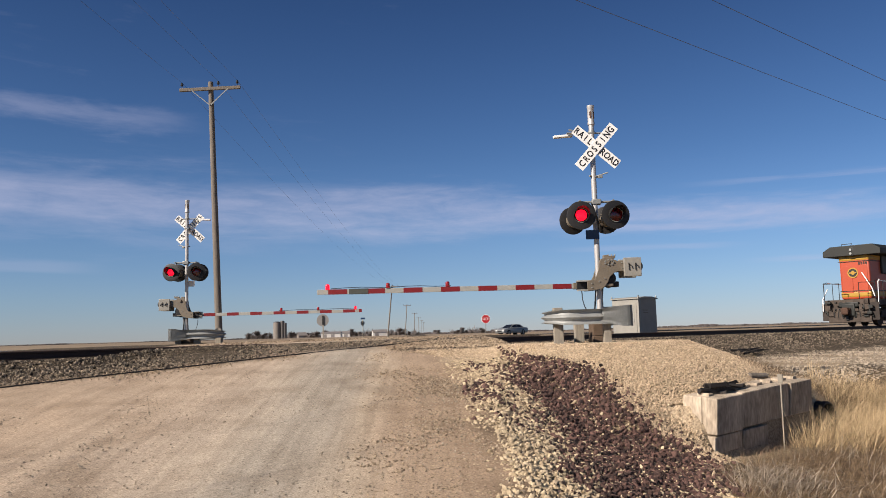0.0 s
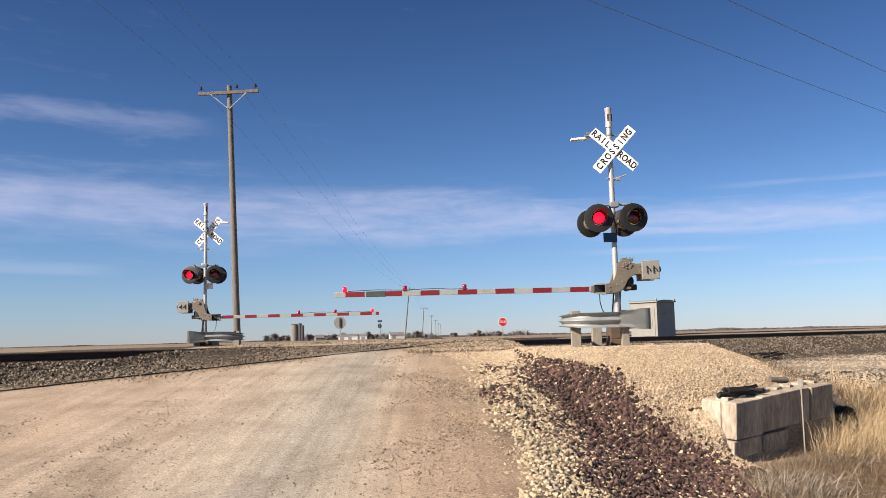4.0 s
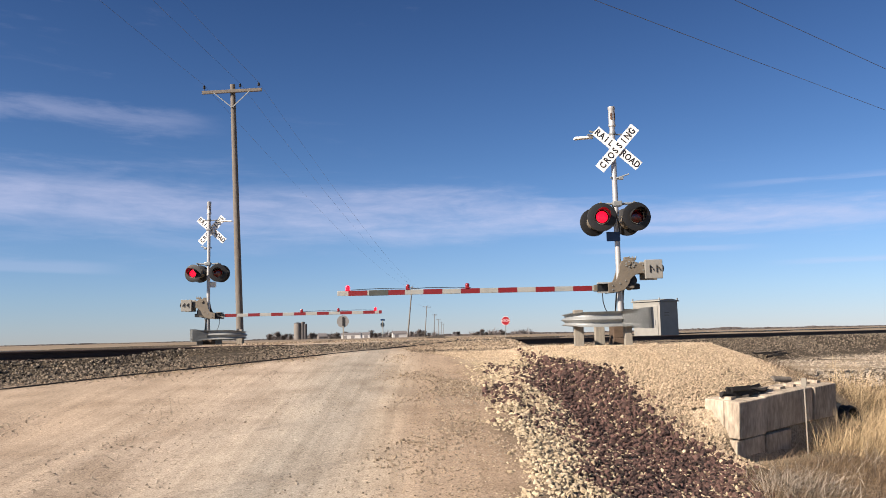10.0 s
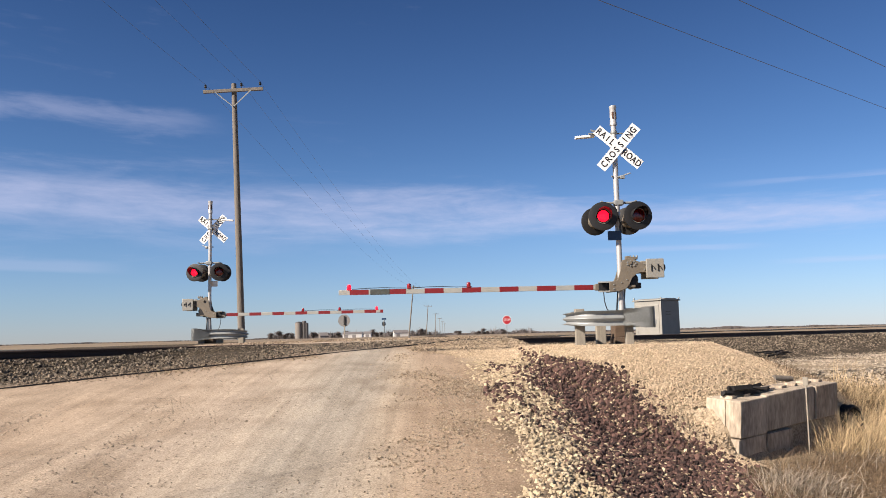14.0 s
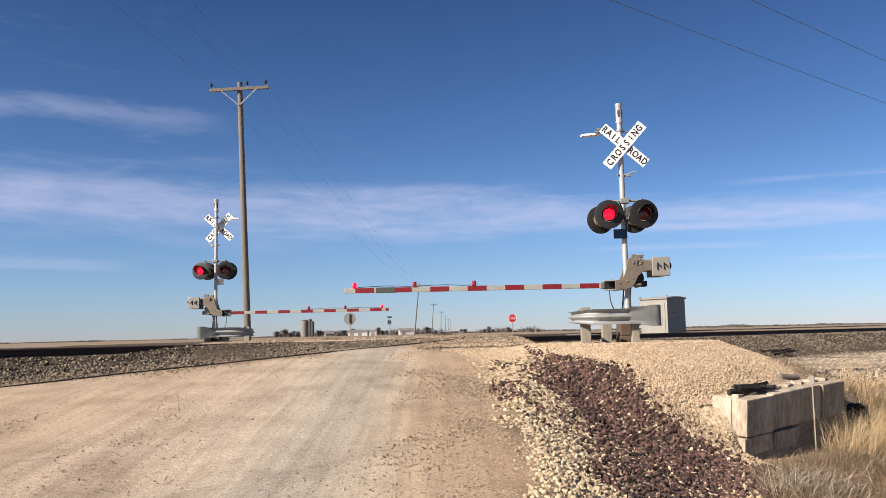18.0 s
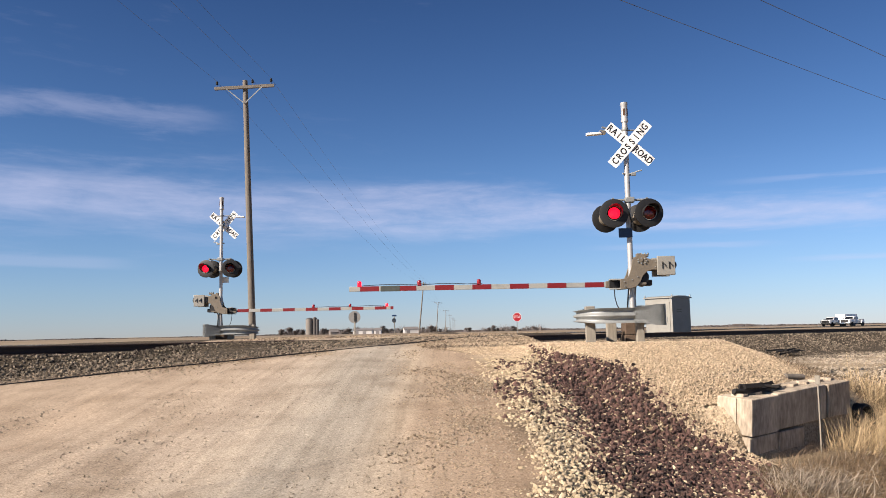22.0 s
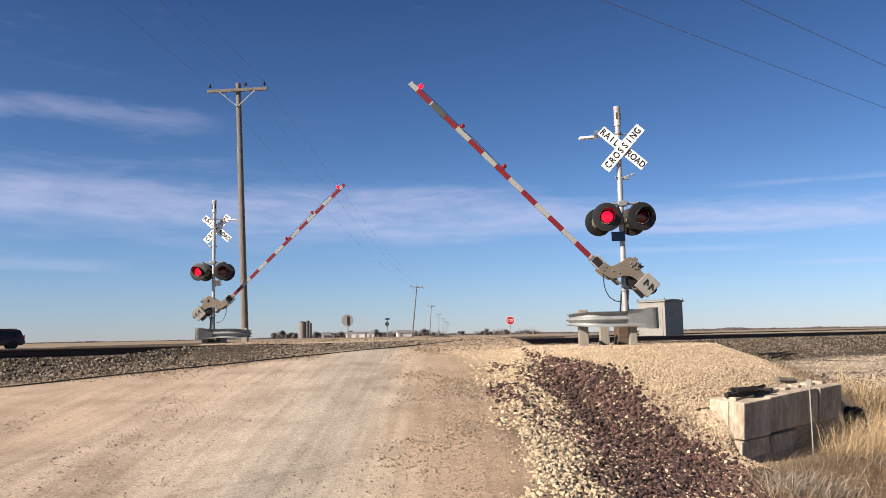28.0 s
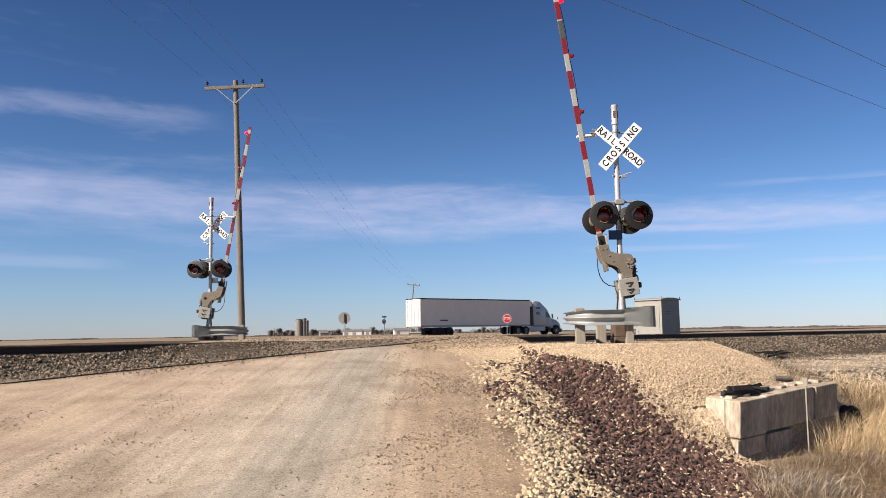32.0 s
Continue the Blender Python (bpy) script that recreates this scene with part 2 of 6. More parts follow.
def box(bm, c, size, bevel=0.0, m=None, seg=2):
    if bevel and not bm.faces.layers.int.get("broad"):
        bm.faces.layers.int.new("broad")
    had = set(bm.faces)
    r = bmesh.ops.create_cube(bm, size=1.0, matrix=(m or Matrix()) @ Matrix.Translation(c) @ Matrix.Diagonal((*size, 1)))
    if bevel:
        edges = list({e for v in r["verts"] for e in v.link_edges})
        bmesh.ops.bevel(bm, geom=edges, offset=bevel, segments=seg, affect="EDGES", profile=0.5)
        turn = (m or Matrix()).to_3x3()
        mark_broad(bm, [f for f in bm.faces if f not in had], [turn.col[i].normalized() for i in range(3)])
    return bm


def rod(bm, a, b, r0, r1=None, seg=14, caps=True):
    a, b = Vector(a), Vector(b)
    d = b - a
    m = Matrix.Translation((a + b) / 2) @ d.to_track_quat("Z", "Y").to_matrix().to_4x4()
    bmesh.ops.create_cone(bm, cap_ends=caps, segments=seg, radius1=r0, radius2=r0 if r1 is None else r1, depth=d.length, matrix=m)
    return bm


def lathe(bm, prof, m=None, seg=28):
    """prof: (radius, height) turned about local z."""
    m = m or Matrix()
    rings = []
    for r, z in prof:
        rings.append([bm.verts.new(m @ Vector((r * math.cos(2 * math.pi * i / seg), r * math.sin(2 * math.pi * i / seg), z))) for i in range(seg)])
    for a, b in zip(rings, rings[1:]):
        for i in range(seg):
            bm.faces.new((a[i], a[(i + 1) % seg], b[(i + 1) % seg], b[i]))
    return bm


def prism(bm, pts, y0, y1, m=None, bevel=0.0):
    """A polygon in local x, z drawn out from y0 to y1."""
    m = m or Matrix()
    if bevel and not bm.faces.layers.int.get("broad"):
        bm.faces.layers.int.new("broad")
    had = set(bm.faces)
    a = [bm.verts.new(m @ Vector((x, y0, z))) for x, z in pts]
    b = [bm.verts.new(m @ Vector((x, y1, z))) for x, z in pts]
    n = len(pts)
    fs = [bm.faces.new(a), bm.faces.new(b[::-1])]
    fs += [bm.faces.new((a[i], b[i], b[(i + 1) % n], a[(i + 1) % n])) for i in range(n)]
    if bevel:
        bmesh.ops.recalc_face_normals(bm, faces=fs)
        bmesh.ops.bevel(bm, geom=list({e for f in fs for e in f.edges}), offset=bevel, segments=2, affect="EDGES", profile=0.5)
        mark_broad(bm, [f for f in bm.faces if f not in had], [m.to_3x3().col[1].normalized()])
    return bm


def sweep(bm, path, ring, closed=False):
    """A ring of (side, up) points carried along a path of level ground points."""
    n = len(path)
    rows = []
    for i, p in enumerate(path):
        a = path[(i - 1) % n] if closed or i else path[i]
        b = path[(i + 1) % n] if closed or i < n - 1 else path[i]
        t = (Vector(b) - Vector(a)).normalized()
        s = Vector((t.y, -t.x, 0)).normalized()
        rows.append([bm.verts.new(Vector(p) + s * q[0] + Vector((0, 0, q[1]))) for q in ring])
    k = len(ring)
    for i in range(n if closed else n - 1):
        u, v = rows[i], rows[(i + 1) % n]
        for j in range(k):
            bm.faces.new((u[j], u[(j + 1) % k], v[(j + 1) % k], v[j]))
    if not closed:
        bm.faces.new(rows[0]), bm.faces.new(rows[-1][::-1])
    return bm


def pipe(bm, pts, r, seg=8):
    """One round bar bent through points in space."""
    pts = [Vector(p) for p in pts]
    side, rows = None, []
    for i, p in enumerate(pts):
        t = (pts[min(i + 1, len(pts) - 1)] - pts[max(i - 1, 0)]).normalized()
        if side is None:
            side = t.orthogonal()
        side = (side - t * side.dot(t)).normalized()
        up = t.cross(side)
        rows.append([bm.verts.new(p + (side * math.cos(6.2832 * j / seg) + up * math.sin(6.2832 * j / seg)) * r) for j in range(seg)])
    for a, b in zip(rows, rows[1:]):
        for j in range(seg):
            bm.faces.new((a[j], a[(j + 1) % seg], b[(j + 1) % seg], b[j]))
    bm.faces.new(rows[0]), bm.faces.new(rows[-1][::-1])
    return bm


def B():
    return bmesh.new()


def words(s, size, depth=0.004, bold=0.0):
    cu = bpy.data.curves.new("lettering", "FONT")
    cu.body, cu.size, cu.extrude = s, size, depth
    cu.align_x, cu.align_y = "CENTER", "CENTER"
    cu.resolution_u = 3
    cu.offset = bold
    ob = bpy.data.objects.new("lettering", cu)
    scene.collection.objects.link(ob)
    dg = bpy.context.evaluated_depsgraph_get()
    dg.update()
    me = bpy.data.meshes.new_from_object(ob.evaluated_get(dg))
    bpy.data.objects.remove(ob)
    bpy.data.curves.remove(cu)
    return me


def numpy_mesh(name, verts, faces, material):
    me = bpy.data.meshes.new(name)
    me.from_pydata(verts.tolist() if hasattr(verts, "tolist") else verts, [], faces.tolist() if hasattr(faces, "tolist") else faces)
    me.materials.append(material)
    return me

# ---- the lie of the land ----
TH = radians(39)                       # the track and the highway run at this slant to the road
CT, ST = math.cos(TH), math.sin(TH)
T0 = 25.0                              # the track's middle crosses x = 0 here
ROAD_Y = [-4000, -20, 0, 5, 8, 12, 15, 18, 20.5, 24, 30, 60, 80, 200, 6000]
ROAD_Z = [-0.3, -0.1, 0.0, 0.03, 0.20, 0.68, 1.00, 1.26, 1.41, 1.45, 1.47, 1.18, 1.13, 0.9, 0.9]


def rail_z(u):
    return 1.42 - 0.003 * np.clip(u, -40, 60)


def slant(x, y):
    """Along the track, and across it towards the road's near side."""
    return x * CT + (y - T0) * ST, x * ST - (y - T0) * CT


def unslant(u, p):
    return u * CT + p * ST, T0 + u * ST - p * CT


def smax(a, b, k):
    h = np.clip(0.5 + 0.5 * (a - b) / k, 0, 1)
    return b * (1 - h) + a * h + k * h * (1 - h)


def ramp01(v, a, b):
    t = np.clip((v - a) / (b - a), 0, 1)
    return t * t * (3 - 2 * t)


def land(x, y):
    x, y = np.asarray(x, float), np.asarray(y, float)
    u, p = slant(x, y)
    road = np.interp(y, ROAD_Y, ROAD_Z)
    # the graded approach with its shoulders
    edge = 1.0 + 0.9 * ramp01(y, 11, 16) + 3 * ramp01(y, 26, 34)
    right = road - 0.42 * np.maximum(0, x - edge)
    left_edge = -11.5 + 4 * ramp01(y, 24, 34)
    app = right - 0.35 * np.maximum(0, left_edge - x)
    # open land: level beside the track, a ditch further out
    near = 0.38 - 0.85 * ramp01(p, 12.35 - 2.0 * ramp01(u, -1.0, 3) - 2.6 * ramp01(-u, 4.45, 5.0), 12.75 + 1.5 * ramp01(u, -1.0, 3) + 1.3 * ramp01(-u, 4.45, 5.0)) + 0.5 * ramp01(p, 17, 30)
    far = 0.95 - 0.15 * ramp01(-p, 60, 200)
    base = np.where(p > 0, near, far)
    bed = np.minimum(rail_z(u) - 0.19, rail_z(u) - 0.19 - 0.42 * (np.abs(p) - 2.0))
    hw = 1.13 - 0.12 * np.maximum(0, np.abs(p + 49.7) - 5.2)
    mound = 1.30 - 0.385 * np.maximum(0, np.hypot((x - 3.6) * 0.95, (y - 16.9) * 1.05) - 1.9)
    mound = mound - 0.32 * ramp01(p, 11.3, 13.0) - 1.2 * ramp01(p, 12.5, 12.85) * ramp01(u, -4.8, -4.45)
    z = smax(base, bed, 0.12)
    z = smax(z, np.where(np.abs(p) > 30, hw, -9), 0.1)
    z = smax(z, np.where((y > -60) & (y < 75), app, -9), 0.15)
    z = smax(z, mound, 0.12)
    # the crossing itself is level with the rails
    onroad = ramp01(x, -7.2, -6.0) * (1 - ramp01(x, 1.2, 2.2)) * ramp01(2.1 - np.abs(p), 0, 0.4)
    return z * (1 - onroad) + np.maximum(z, rail_z(u) - 0.03) * onroad


def land_at(x, y):
    return float(land(x, y))


def spread(lo, hi, step, out, grow=1.16):
    inner = list(np.arange(lo, hi + 1e-6, step))
    a, s = [lo], step
    while a[-1] > -out:
        s *= grow
        a.append(a[-1] - s)
    b, s = [hi], step
    while b[-1] < out:
        s *= grow
        b.append(b[-1] + s)
    return np.array(a[:0:-1] + inner + b[1:])


gx, gy = spread(-13, 14, 0.11, 4200), spread(4.5, 27, 0.11, 4200)
GX, GY = np.meshgrid(gx, gy)
GZ = land(GX, GY)
near_w = np.exp(-((np.maximum(0, np.abs(GX) - 14)) / 10) ** 2 - ((np.maximum(0, np.abs(GY - 14) - 16)) / 10) ** 2)
rough = np.array([noise.noise(Vector((x * 0.7, y * 0.35, 0))) * 0.035 + noise.noise(Vector((x * 3, y * 2, 4))) * 0.006 for x, y in zip(GX.ravel(), GY.ravel())]).reshape(GX.shape)
GZ = GZ + rough * near_w
ny, nx = GX.shape
gverts = np.stack([GX.ravel(), GY.ravel(), GZ.ravel()], 1)
ii = np.arange(ny * nx).reshape(ny, nx)
gfaces = np.stack([ii[:-1, :-1].ravel(), ii[:-1, 1:].ravel(), ii[1:, 1:].ravel(), ii[1:, :-1].ravel()], 1)


def wob(x, y, f, seed):
    return np.sin(x * f * 1.3 + seed) * np.sin(y * f + seed * 2.1) + 0.6 * np.sin(x * f * 2.9 + y * f * 2.3 + seed * 3)


def dark_band(x, y):
    """The dark slag runs down the shoulder, broadening towards the ditch."""
    lo = np.interp(y, [4, 7.4, 8.7, 9.9, 11.4, 12.6, 13.2, 15.1, 16], [1.2, 1.40, 1.45, 1.54, 1.78, 1.78, 1.35, 1.38, 1.5])
    hi = np.interp(y, [4, 7.4, 10.1, 11.4, 11.9, 12.4, 12.8, 13.45, 14.1, 14.6, 15.1, 15.7, 16], [2.9, 3.3, 3.9, 4.05, 3.95, 3.55, 3.3, 3.12, 2.95, 2.65, 2.3, 1.9, 1.7])
    mid, half = (lo + hi) / 2, (hi - lo) / 2
    return np.abs(x - mid) / np.maximum(half, 0.01) + 0.07 * wob(x, y, 2.2, 1)


def zones(x, y):
    """Which surface lies where: graded road, cream gravel, dry grass; the rest is ballast or field."""
    u, p = slant(x, y)
    edge = np.interp(y, [8, 12.5, 15, 18, 20], [0.72, 0.62, 0.35, -0.05, -0.4]) + 0.12 * wob(x, y, 2.1, 3)
    road = (1 - ramp01(x, edge - 0.2, edge + 0.6)) * ramp01(x, -30, -20) * ramp01(p, 3.4, 4.6) + ((np.abs(x + 2.6) < 4.6) & (p < 0.5) & (y < 85))
    cream = ramp01(x, edge - 0.2, edge + 0.4) * (1 - ramp01(np.hypot(x - 3.6, y - 16.9), 4.2, 5.6)) * ramp01(p, 4.2, 5.2)
    cream = np.maximum(cream, ramp01(p, 5.2, 6.2) * (1 - ramp01(p, 9.0, 10.5)) * (x > 3) * 0.7)
    slag = (dark_band(x, y) < 1.0) & (x > 1.2) & (y > 3) & (y < 15)
    cream = np.maximum(cream, ramp01(x, 1.0, 1.6) * (y > 7) * (p < 13.2) * ramp01(p, 8, 10) * (1 - ramp01(u, -4.6, -4.4)))
    grass = np.where(u < -4.45, ramp01(p, 13.0, 13.8) * ramp01(x, 2.8, 3.6), ramp01(p, 10.4, 12.4) * ramp01(x, 4, 5) * (1 - ramp01(cream, 0.2, 0.9)))
    cream = np.where(slag, 0.6, cream)
    grass = np.where(slag, 0.62, grass)
    field = ramp01(-p, 8, 14) * (np.abs(x + 2.6) > 4.6) + ramp01(np.hypot(x, y - 15), 45, 60) * (p > 0)
    return np.clip(road, 0, 1), np.clip(cream, 0, 1), np.clip(grass, 0, 1), np.clip(field, 0, 1)


def ground_material():
    m = bpy.data.materials.new("ground_cover")
    m.use_nodes = True
    nt = m.node_tree
    b = nt.nodes["Principled BSDF"]
    b.inputs["Roughness"].default_value = 0.95
    b.inputs["Specular IOR Level"].default_value = 0.15
    co = nt.nodes.new("ShaderNodeTexCoord").outputs["Object"]

    def noi(scale, detail=5, stretch=None, kind="ShaderNodeTexNoise"):
        n = nt.nodes.new(kind)
        n.inputs["Scale"].default_value = scale
        if kind == "ShaderNodeTexNoise":
            n.inputs["Detail"].default_value = detail
        src = co
        if stretch:
            mp = nt.nodes.new("ShaderNodeMapping")
            mp.inputs["Scale"].default_value = stretch
            nt.links.new(co, mp.inputs["Vector"])
            src = mp.outputs[0]
        nt.links.new(src, n.inputs["Vector"])
        return n

    def ramp(src, stops):
        r = nt.nodes.new("ShaderNodeValToRGB")
        els = r.color_ramp.elements
        while len(els) < len(stops):
            els.new(0.5)
        for e, (pos, c) in zip(els, stops):
            e.position, e.color = pos, (*c, 1)
        nt.links.new(src, r.inputs[0])
        return r.outputs[0]

    def blend(f, a, c):
        mx = nt.nodes.new("ShaderNodeMix")
        mx.data_type = "RGBA"
        for sock, v in (("Factor", f), ("A", a), ("B", c)):
            if isinstance(v, float):
                mx.inputs[sock].default_value = v
            else:
                nt.links.new(v, mx.inputs[sock])
        return mx.outputs["Result"]

    def mult(a, f):
        mx = nt.nodes.new("ShaderNodeMix")
        mx.data_type, mx.blend_type = "RGBA", "MULTIPLY"
        mx.inputs["Factor"].default_value = 1.0
        nt.links.new(a, mx.inputs["A"]), nt.links.new(f, mx.inputs["B"])
        return mx.outputs["Result"]

    at = nt.nodes.new("ShaderNodeAttribute")
    at.attribute_name = "cover"
    sp = nt.nodes.new("ShaderNodeSeparateColor")
    nt.links.new(at.outputs["Color"], sp.inputs[0])
    # graded gravel road: packed grey wheel tracks, pinkish loose bands between, brown margin
    fine = noi(55, 8).outputs["Fac"]
    grit = noi(26, 2, None, "ShaderNodeTexVoronoi")
    sx = nt.nodes.new("ShaderNodeSeparateXYZ")
    nt.links.new(co, sx.inputs[0])

    def op(kind, a, b_, c_=None):
        n = nt.nodes.new("ShaderNodeMath")
        n.operation = kind
        for i, v in enumerate((a, b_, c_)):
            if v is None:
                continue
            if isinstance(v, float):
                n.inputs[i].default_value = v
            else:
                nt.links.new(v, n.inputs[i])
        return n.outputs[0]

    drift = noi(1.0, 5, (0.5, 0.09, 1)).outputs["Fac"]
    across = op("MULTIPLY_ADD", op("SUBTRACT", drift, 0.5), 1.3, sx.outputs[0])
    lane = op("MULTIPLY_ADD", across, 0.1, 0.9)
    road_a = ramp(lane, [(0.0, (0.325, 0.258, 0.190)), (0.40, (0.335, 0.266, 0.198)), (0.50, (0.375, 0.305, 0.232)), (0.59, (0.345, 0.285, 0.222)), (0.66, (0.372, 0.318, 0.252)), (0.72, (0.315, 0.282, 0.232)), (0.78, (0.305, 0.270, 0.220)), (0.83, (0.365, 0.305, 0.232)), (0.885, (0.315, 0.245, 0.178)), (1.0, (0.285, 0.212, 0.147))])
    ruts = noi(1.0, 8, (7.0, 0.22, 1)).outputs["Fac"]
    patch = noi(1.3, 8).outputs["Fac"]
    road = mult(road_a, ramp(ruts, [(0.32, (0.86, 0.85, 0.84)), (0.5, (1, 1, 1)), (0.68, (1.12, 1.11, 1.10))]))
    road = mult(road, ramp(patch, [(0.3, (0.80, 0.78, 0.76)), (0.5, (1, 1, 1)), (0.7, (1.12, 1.12, 1.12))]))
    road = mult(road, ramp(fine, [(0.30, (0.62, 0.60, 0.58)), (0.46, (1, 1, 1)), (0.66, (1.28, 1.28, 1.28))]))
    specks = noi(38, 2, None, "ShaderNodeTexVoronoi").outputs["Color"]
    road = mult(road, ramp(specks, [(0.05, (0.66, 0.64, 0.62)), (0.22, (0.97, 0.97, 0.97)), (0.75, (1.02, 1.02, 1.02)), (0.95, (1.3, 1.29, 1.27))]))
    cream = mult(ramp(noi(30, 6).outputs["Fac"], [(0.3, (0.216, 0.162, 0.108)), (0.6, (0.462, 0.377, 0.262))]), ramp(grit.outputs["Color"], [(0, (0.75, 0.75, 0.75)), (1, (1.15, 1.15, 1.15))]))
    # ballast bed, its tone darkened to stand in for shade between the stones
    ball = mult(ramp(noi(22, 6).outputs["Fac"], [(0.34, (0.016, 0.013, 0.009)), (0.68, (0.15, 0.12, 0.085))]), ramp(grit.outputs["Color"], [(0, (0.6, 0.6, 0.6)), (1, (1.2, 1.2, 1.2))]))
    soil = ramp(noi(6, 8).outputs["Fac"], [(0.3, (0.062, 0.042, 0.025)), (0.62, (0.208, 0.146, 0.081))])
    fld = ramp(noi(0.02, 8, (1, 1, 1)).outputs["Fac"], [(0.35, (0.185, 0.145, 0.10)), (0.62, (0.245, 0.197, 0.14))])
    out = blend(sp.outputs[1], ball, cream)
    out = blend(sp.outputs[0], out, road)
    out = blend(sp.outputs[2], out, soil)
    out = blend(at.outputs["Alpha"], out, fld)
    nt.links.new(out, b.inputs["Base Color"])
    bp = nt.nodes.new("ShaderNodeBump")
    bp.inputs["Strength"].default_value, bp.inputs["Distance"].default_value = 0.5, 0.015
    nt.links.new(noi(130, 8).outputs["Fac"], bp.inputs["Height"])
    nt.links.new(bp.outputs[0], b.inputs["Normal"])
    return m


ground_me = numpy_mesh("ground", gverts, gfaces, ground_material())
zr, zc, zg, zf = zones(GX.ravel(), GY.ravel())
cover_at = ground_me.attributes.new("cover", "FLOAT_COLOR", "POINT")
cover_at.data.foreach_set("color", np.stack([zr, zc, zg, zf], 1).astype(np.float32).ravel())
ground_me.shade_smooth()
ground = tagged(new("ground", ground_me), "tan gravel road, cream gravel shoulder, ditch and open fields", "ground", kind="structure")

# ---- highway ----


def strip(name, p0, p1, lift, material, label, u0=-1500, u1=1500, n=60):
    bm = B()
    us = np.linspace(u0, u1, n)
    rows = []
    for u in us:
        row = []
        for p, dz in ((p0, -0.25), (p0, 0), (p1, 0), (p1, -0.25)):
            x, y = unslant(u, p)
            row.append(bm.verts.new((x, y, 1.15 + lift + dz)))
        rows.append(row)
    for a, b in zip(rows, rows[1:]):
        for j in range(3):
            bm.faces.new((a[j], a[j + 1], b[j + 1], b[j]))
    me = mesh_of(bm, name)
    me.materials.append(material)
    return tagged(new(name, me), label, "road", kind="structure")


strip("road", -55.0, -44.4, 0.0, M_ASPH, "dark asphalt highway running beside the railway")
strip("trim", -53.6, -53.48, 0.006, M_PAINTW, "white painted highway edge line")
strip("trim", -45.9, -45.78, 0.006, M_PAINTW, "white painted highway edge line")
strip("trim", -49.8, -49.68, 0.006, M_PAINTY, "yellow painted highway centre line")

# ---- railway track ----
track = thing("railway_track", Matrix(), "rusty steel rails on dark timber ties in ballast", "railway track", kind="structure")
RAIL_RING = [(-0.07, 0), (0.07, 0), (0.07, 0.015), (0.012, 0.035), (0.012, 0.12), (0.036, 0.135), (0.036, 0.168), (0.025, 0.175), (-0.025, 0.175), (-0.036, 0.168), (-0.036, 0.135), (-0.012, 0.12), (-0.012, 0.035), (-0.07, 0.015)]
for p in (-0.75, 0.75):
    bm = B()
    path = []
    for u in list(np.linspace(-900, -60, 8)) + list(np.linspace(-40, 60, 21)) + list(np.linspace(80, 900, 8)):
        x, y = unslant(u, p)
        path.append((x, y, float(rail_z(u)) - 0.175))
    part("rail", sweep(bm, path, RAIL_RING), M_RAIL, track, "rusty brown steel rail")
bm = box(B(), (0, 0, 0), (0.23, 2.6, 0.18), 0.012)
tie_me = mesh_of(bm, "tie")
tie_me.materials.append(M_TIE)
plate_me = mesh_of(box(box(B(), (0, 0.75, 0.097), (0.18, 0.36, 0.014), 0), (0, -0.75, 0.097), (0.18, 0.36, 0.014), 0), "tie_plate")
plate_me.materials.append(M_RUST)
for i in range(150):
    u = -26 + i * 0.56
    x, y = unslant(u, 0)
    t = new("tie", tie_me)
    t.parent = track
    t.matrix_basis = Matrix.Translation((x, y, float(rail_z(u)) - 0.281)) @ pose(0, 0, 0, 0, 0, 39 + random.uniform(-0.8, 0.8))
    q = new("tie_plate", plate_me)
    q.parent = t

# black conduit lying along the edge of the ballast
bm = B()
pts = []
for i in range(70):
    u = -22 + i * 0.31
    p = 4.25 + 0.12 * noise.noise(Vector((u * 0.35, 0, 0))) - 0.9 * float(ramp01(u, -7, 0))
    x, y = unslant(u, p)
    pts.append((x, y, land_at(x, y) + 0.022))
pipe(bm, pts, 0.013, 8)
cable = tagged(new("cable", mesh_of(bm, "cable")), "black plastic conduit lying along the ballast edge", "cable")
cable.data.materials.append(M_RUBBER)
smooth(cable.data)

# ---- loose stones ----
CUBE_V = np.array([(-1, -1, -1), (1, -1, -1), (1, 1, -1), (-1, 1, -1), (-1, -1, 1), (1, -1, 1), (1, 1, 1), (-1, 1, 1)]) * 0.72
CUBE_F = np.array([(0, 3, 2), (0, 2, 1), (4, 5, 6), (4, 6, 7), (0, 1, 5), (0, 5, 4), (1, 2, 6), (1, 6, 5), (2, 3, 7), (2, 7, 6), (3, 0, 4), (3, 4, 7)])


LUMP_V = np.concatenate([CUBE_V * 0.86, np.array([(-1, 0, 0), (1, 0, 0), (0, -1, 0), (0, 1, 0), (0, 0, -1), (0, 0, 1)])])
LUMP_F = np.array([(8, 0, 4), (8, 4, 7), (8, 7, 3), (8, 3, 0), (9, 1, 2), (9, 2, 6), (9, 6, 5), (9, 5, 1), (10, 0, 1), (10, 1, 5), (10, 5, 4), (10, 4, 0), (11, 2, 3), (11, 3, 7), (11, 7, 6), (11, 6, 2), (12, 0, 3), (12, 3, 2), (12, 2, 1), (12, 1, 0), (13, 4, 5), (13, 5, 6), (13, 6, 7), (13, 7, 4)])


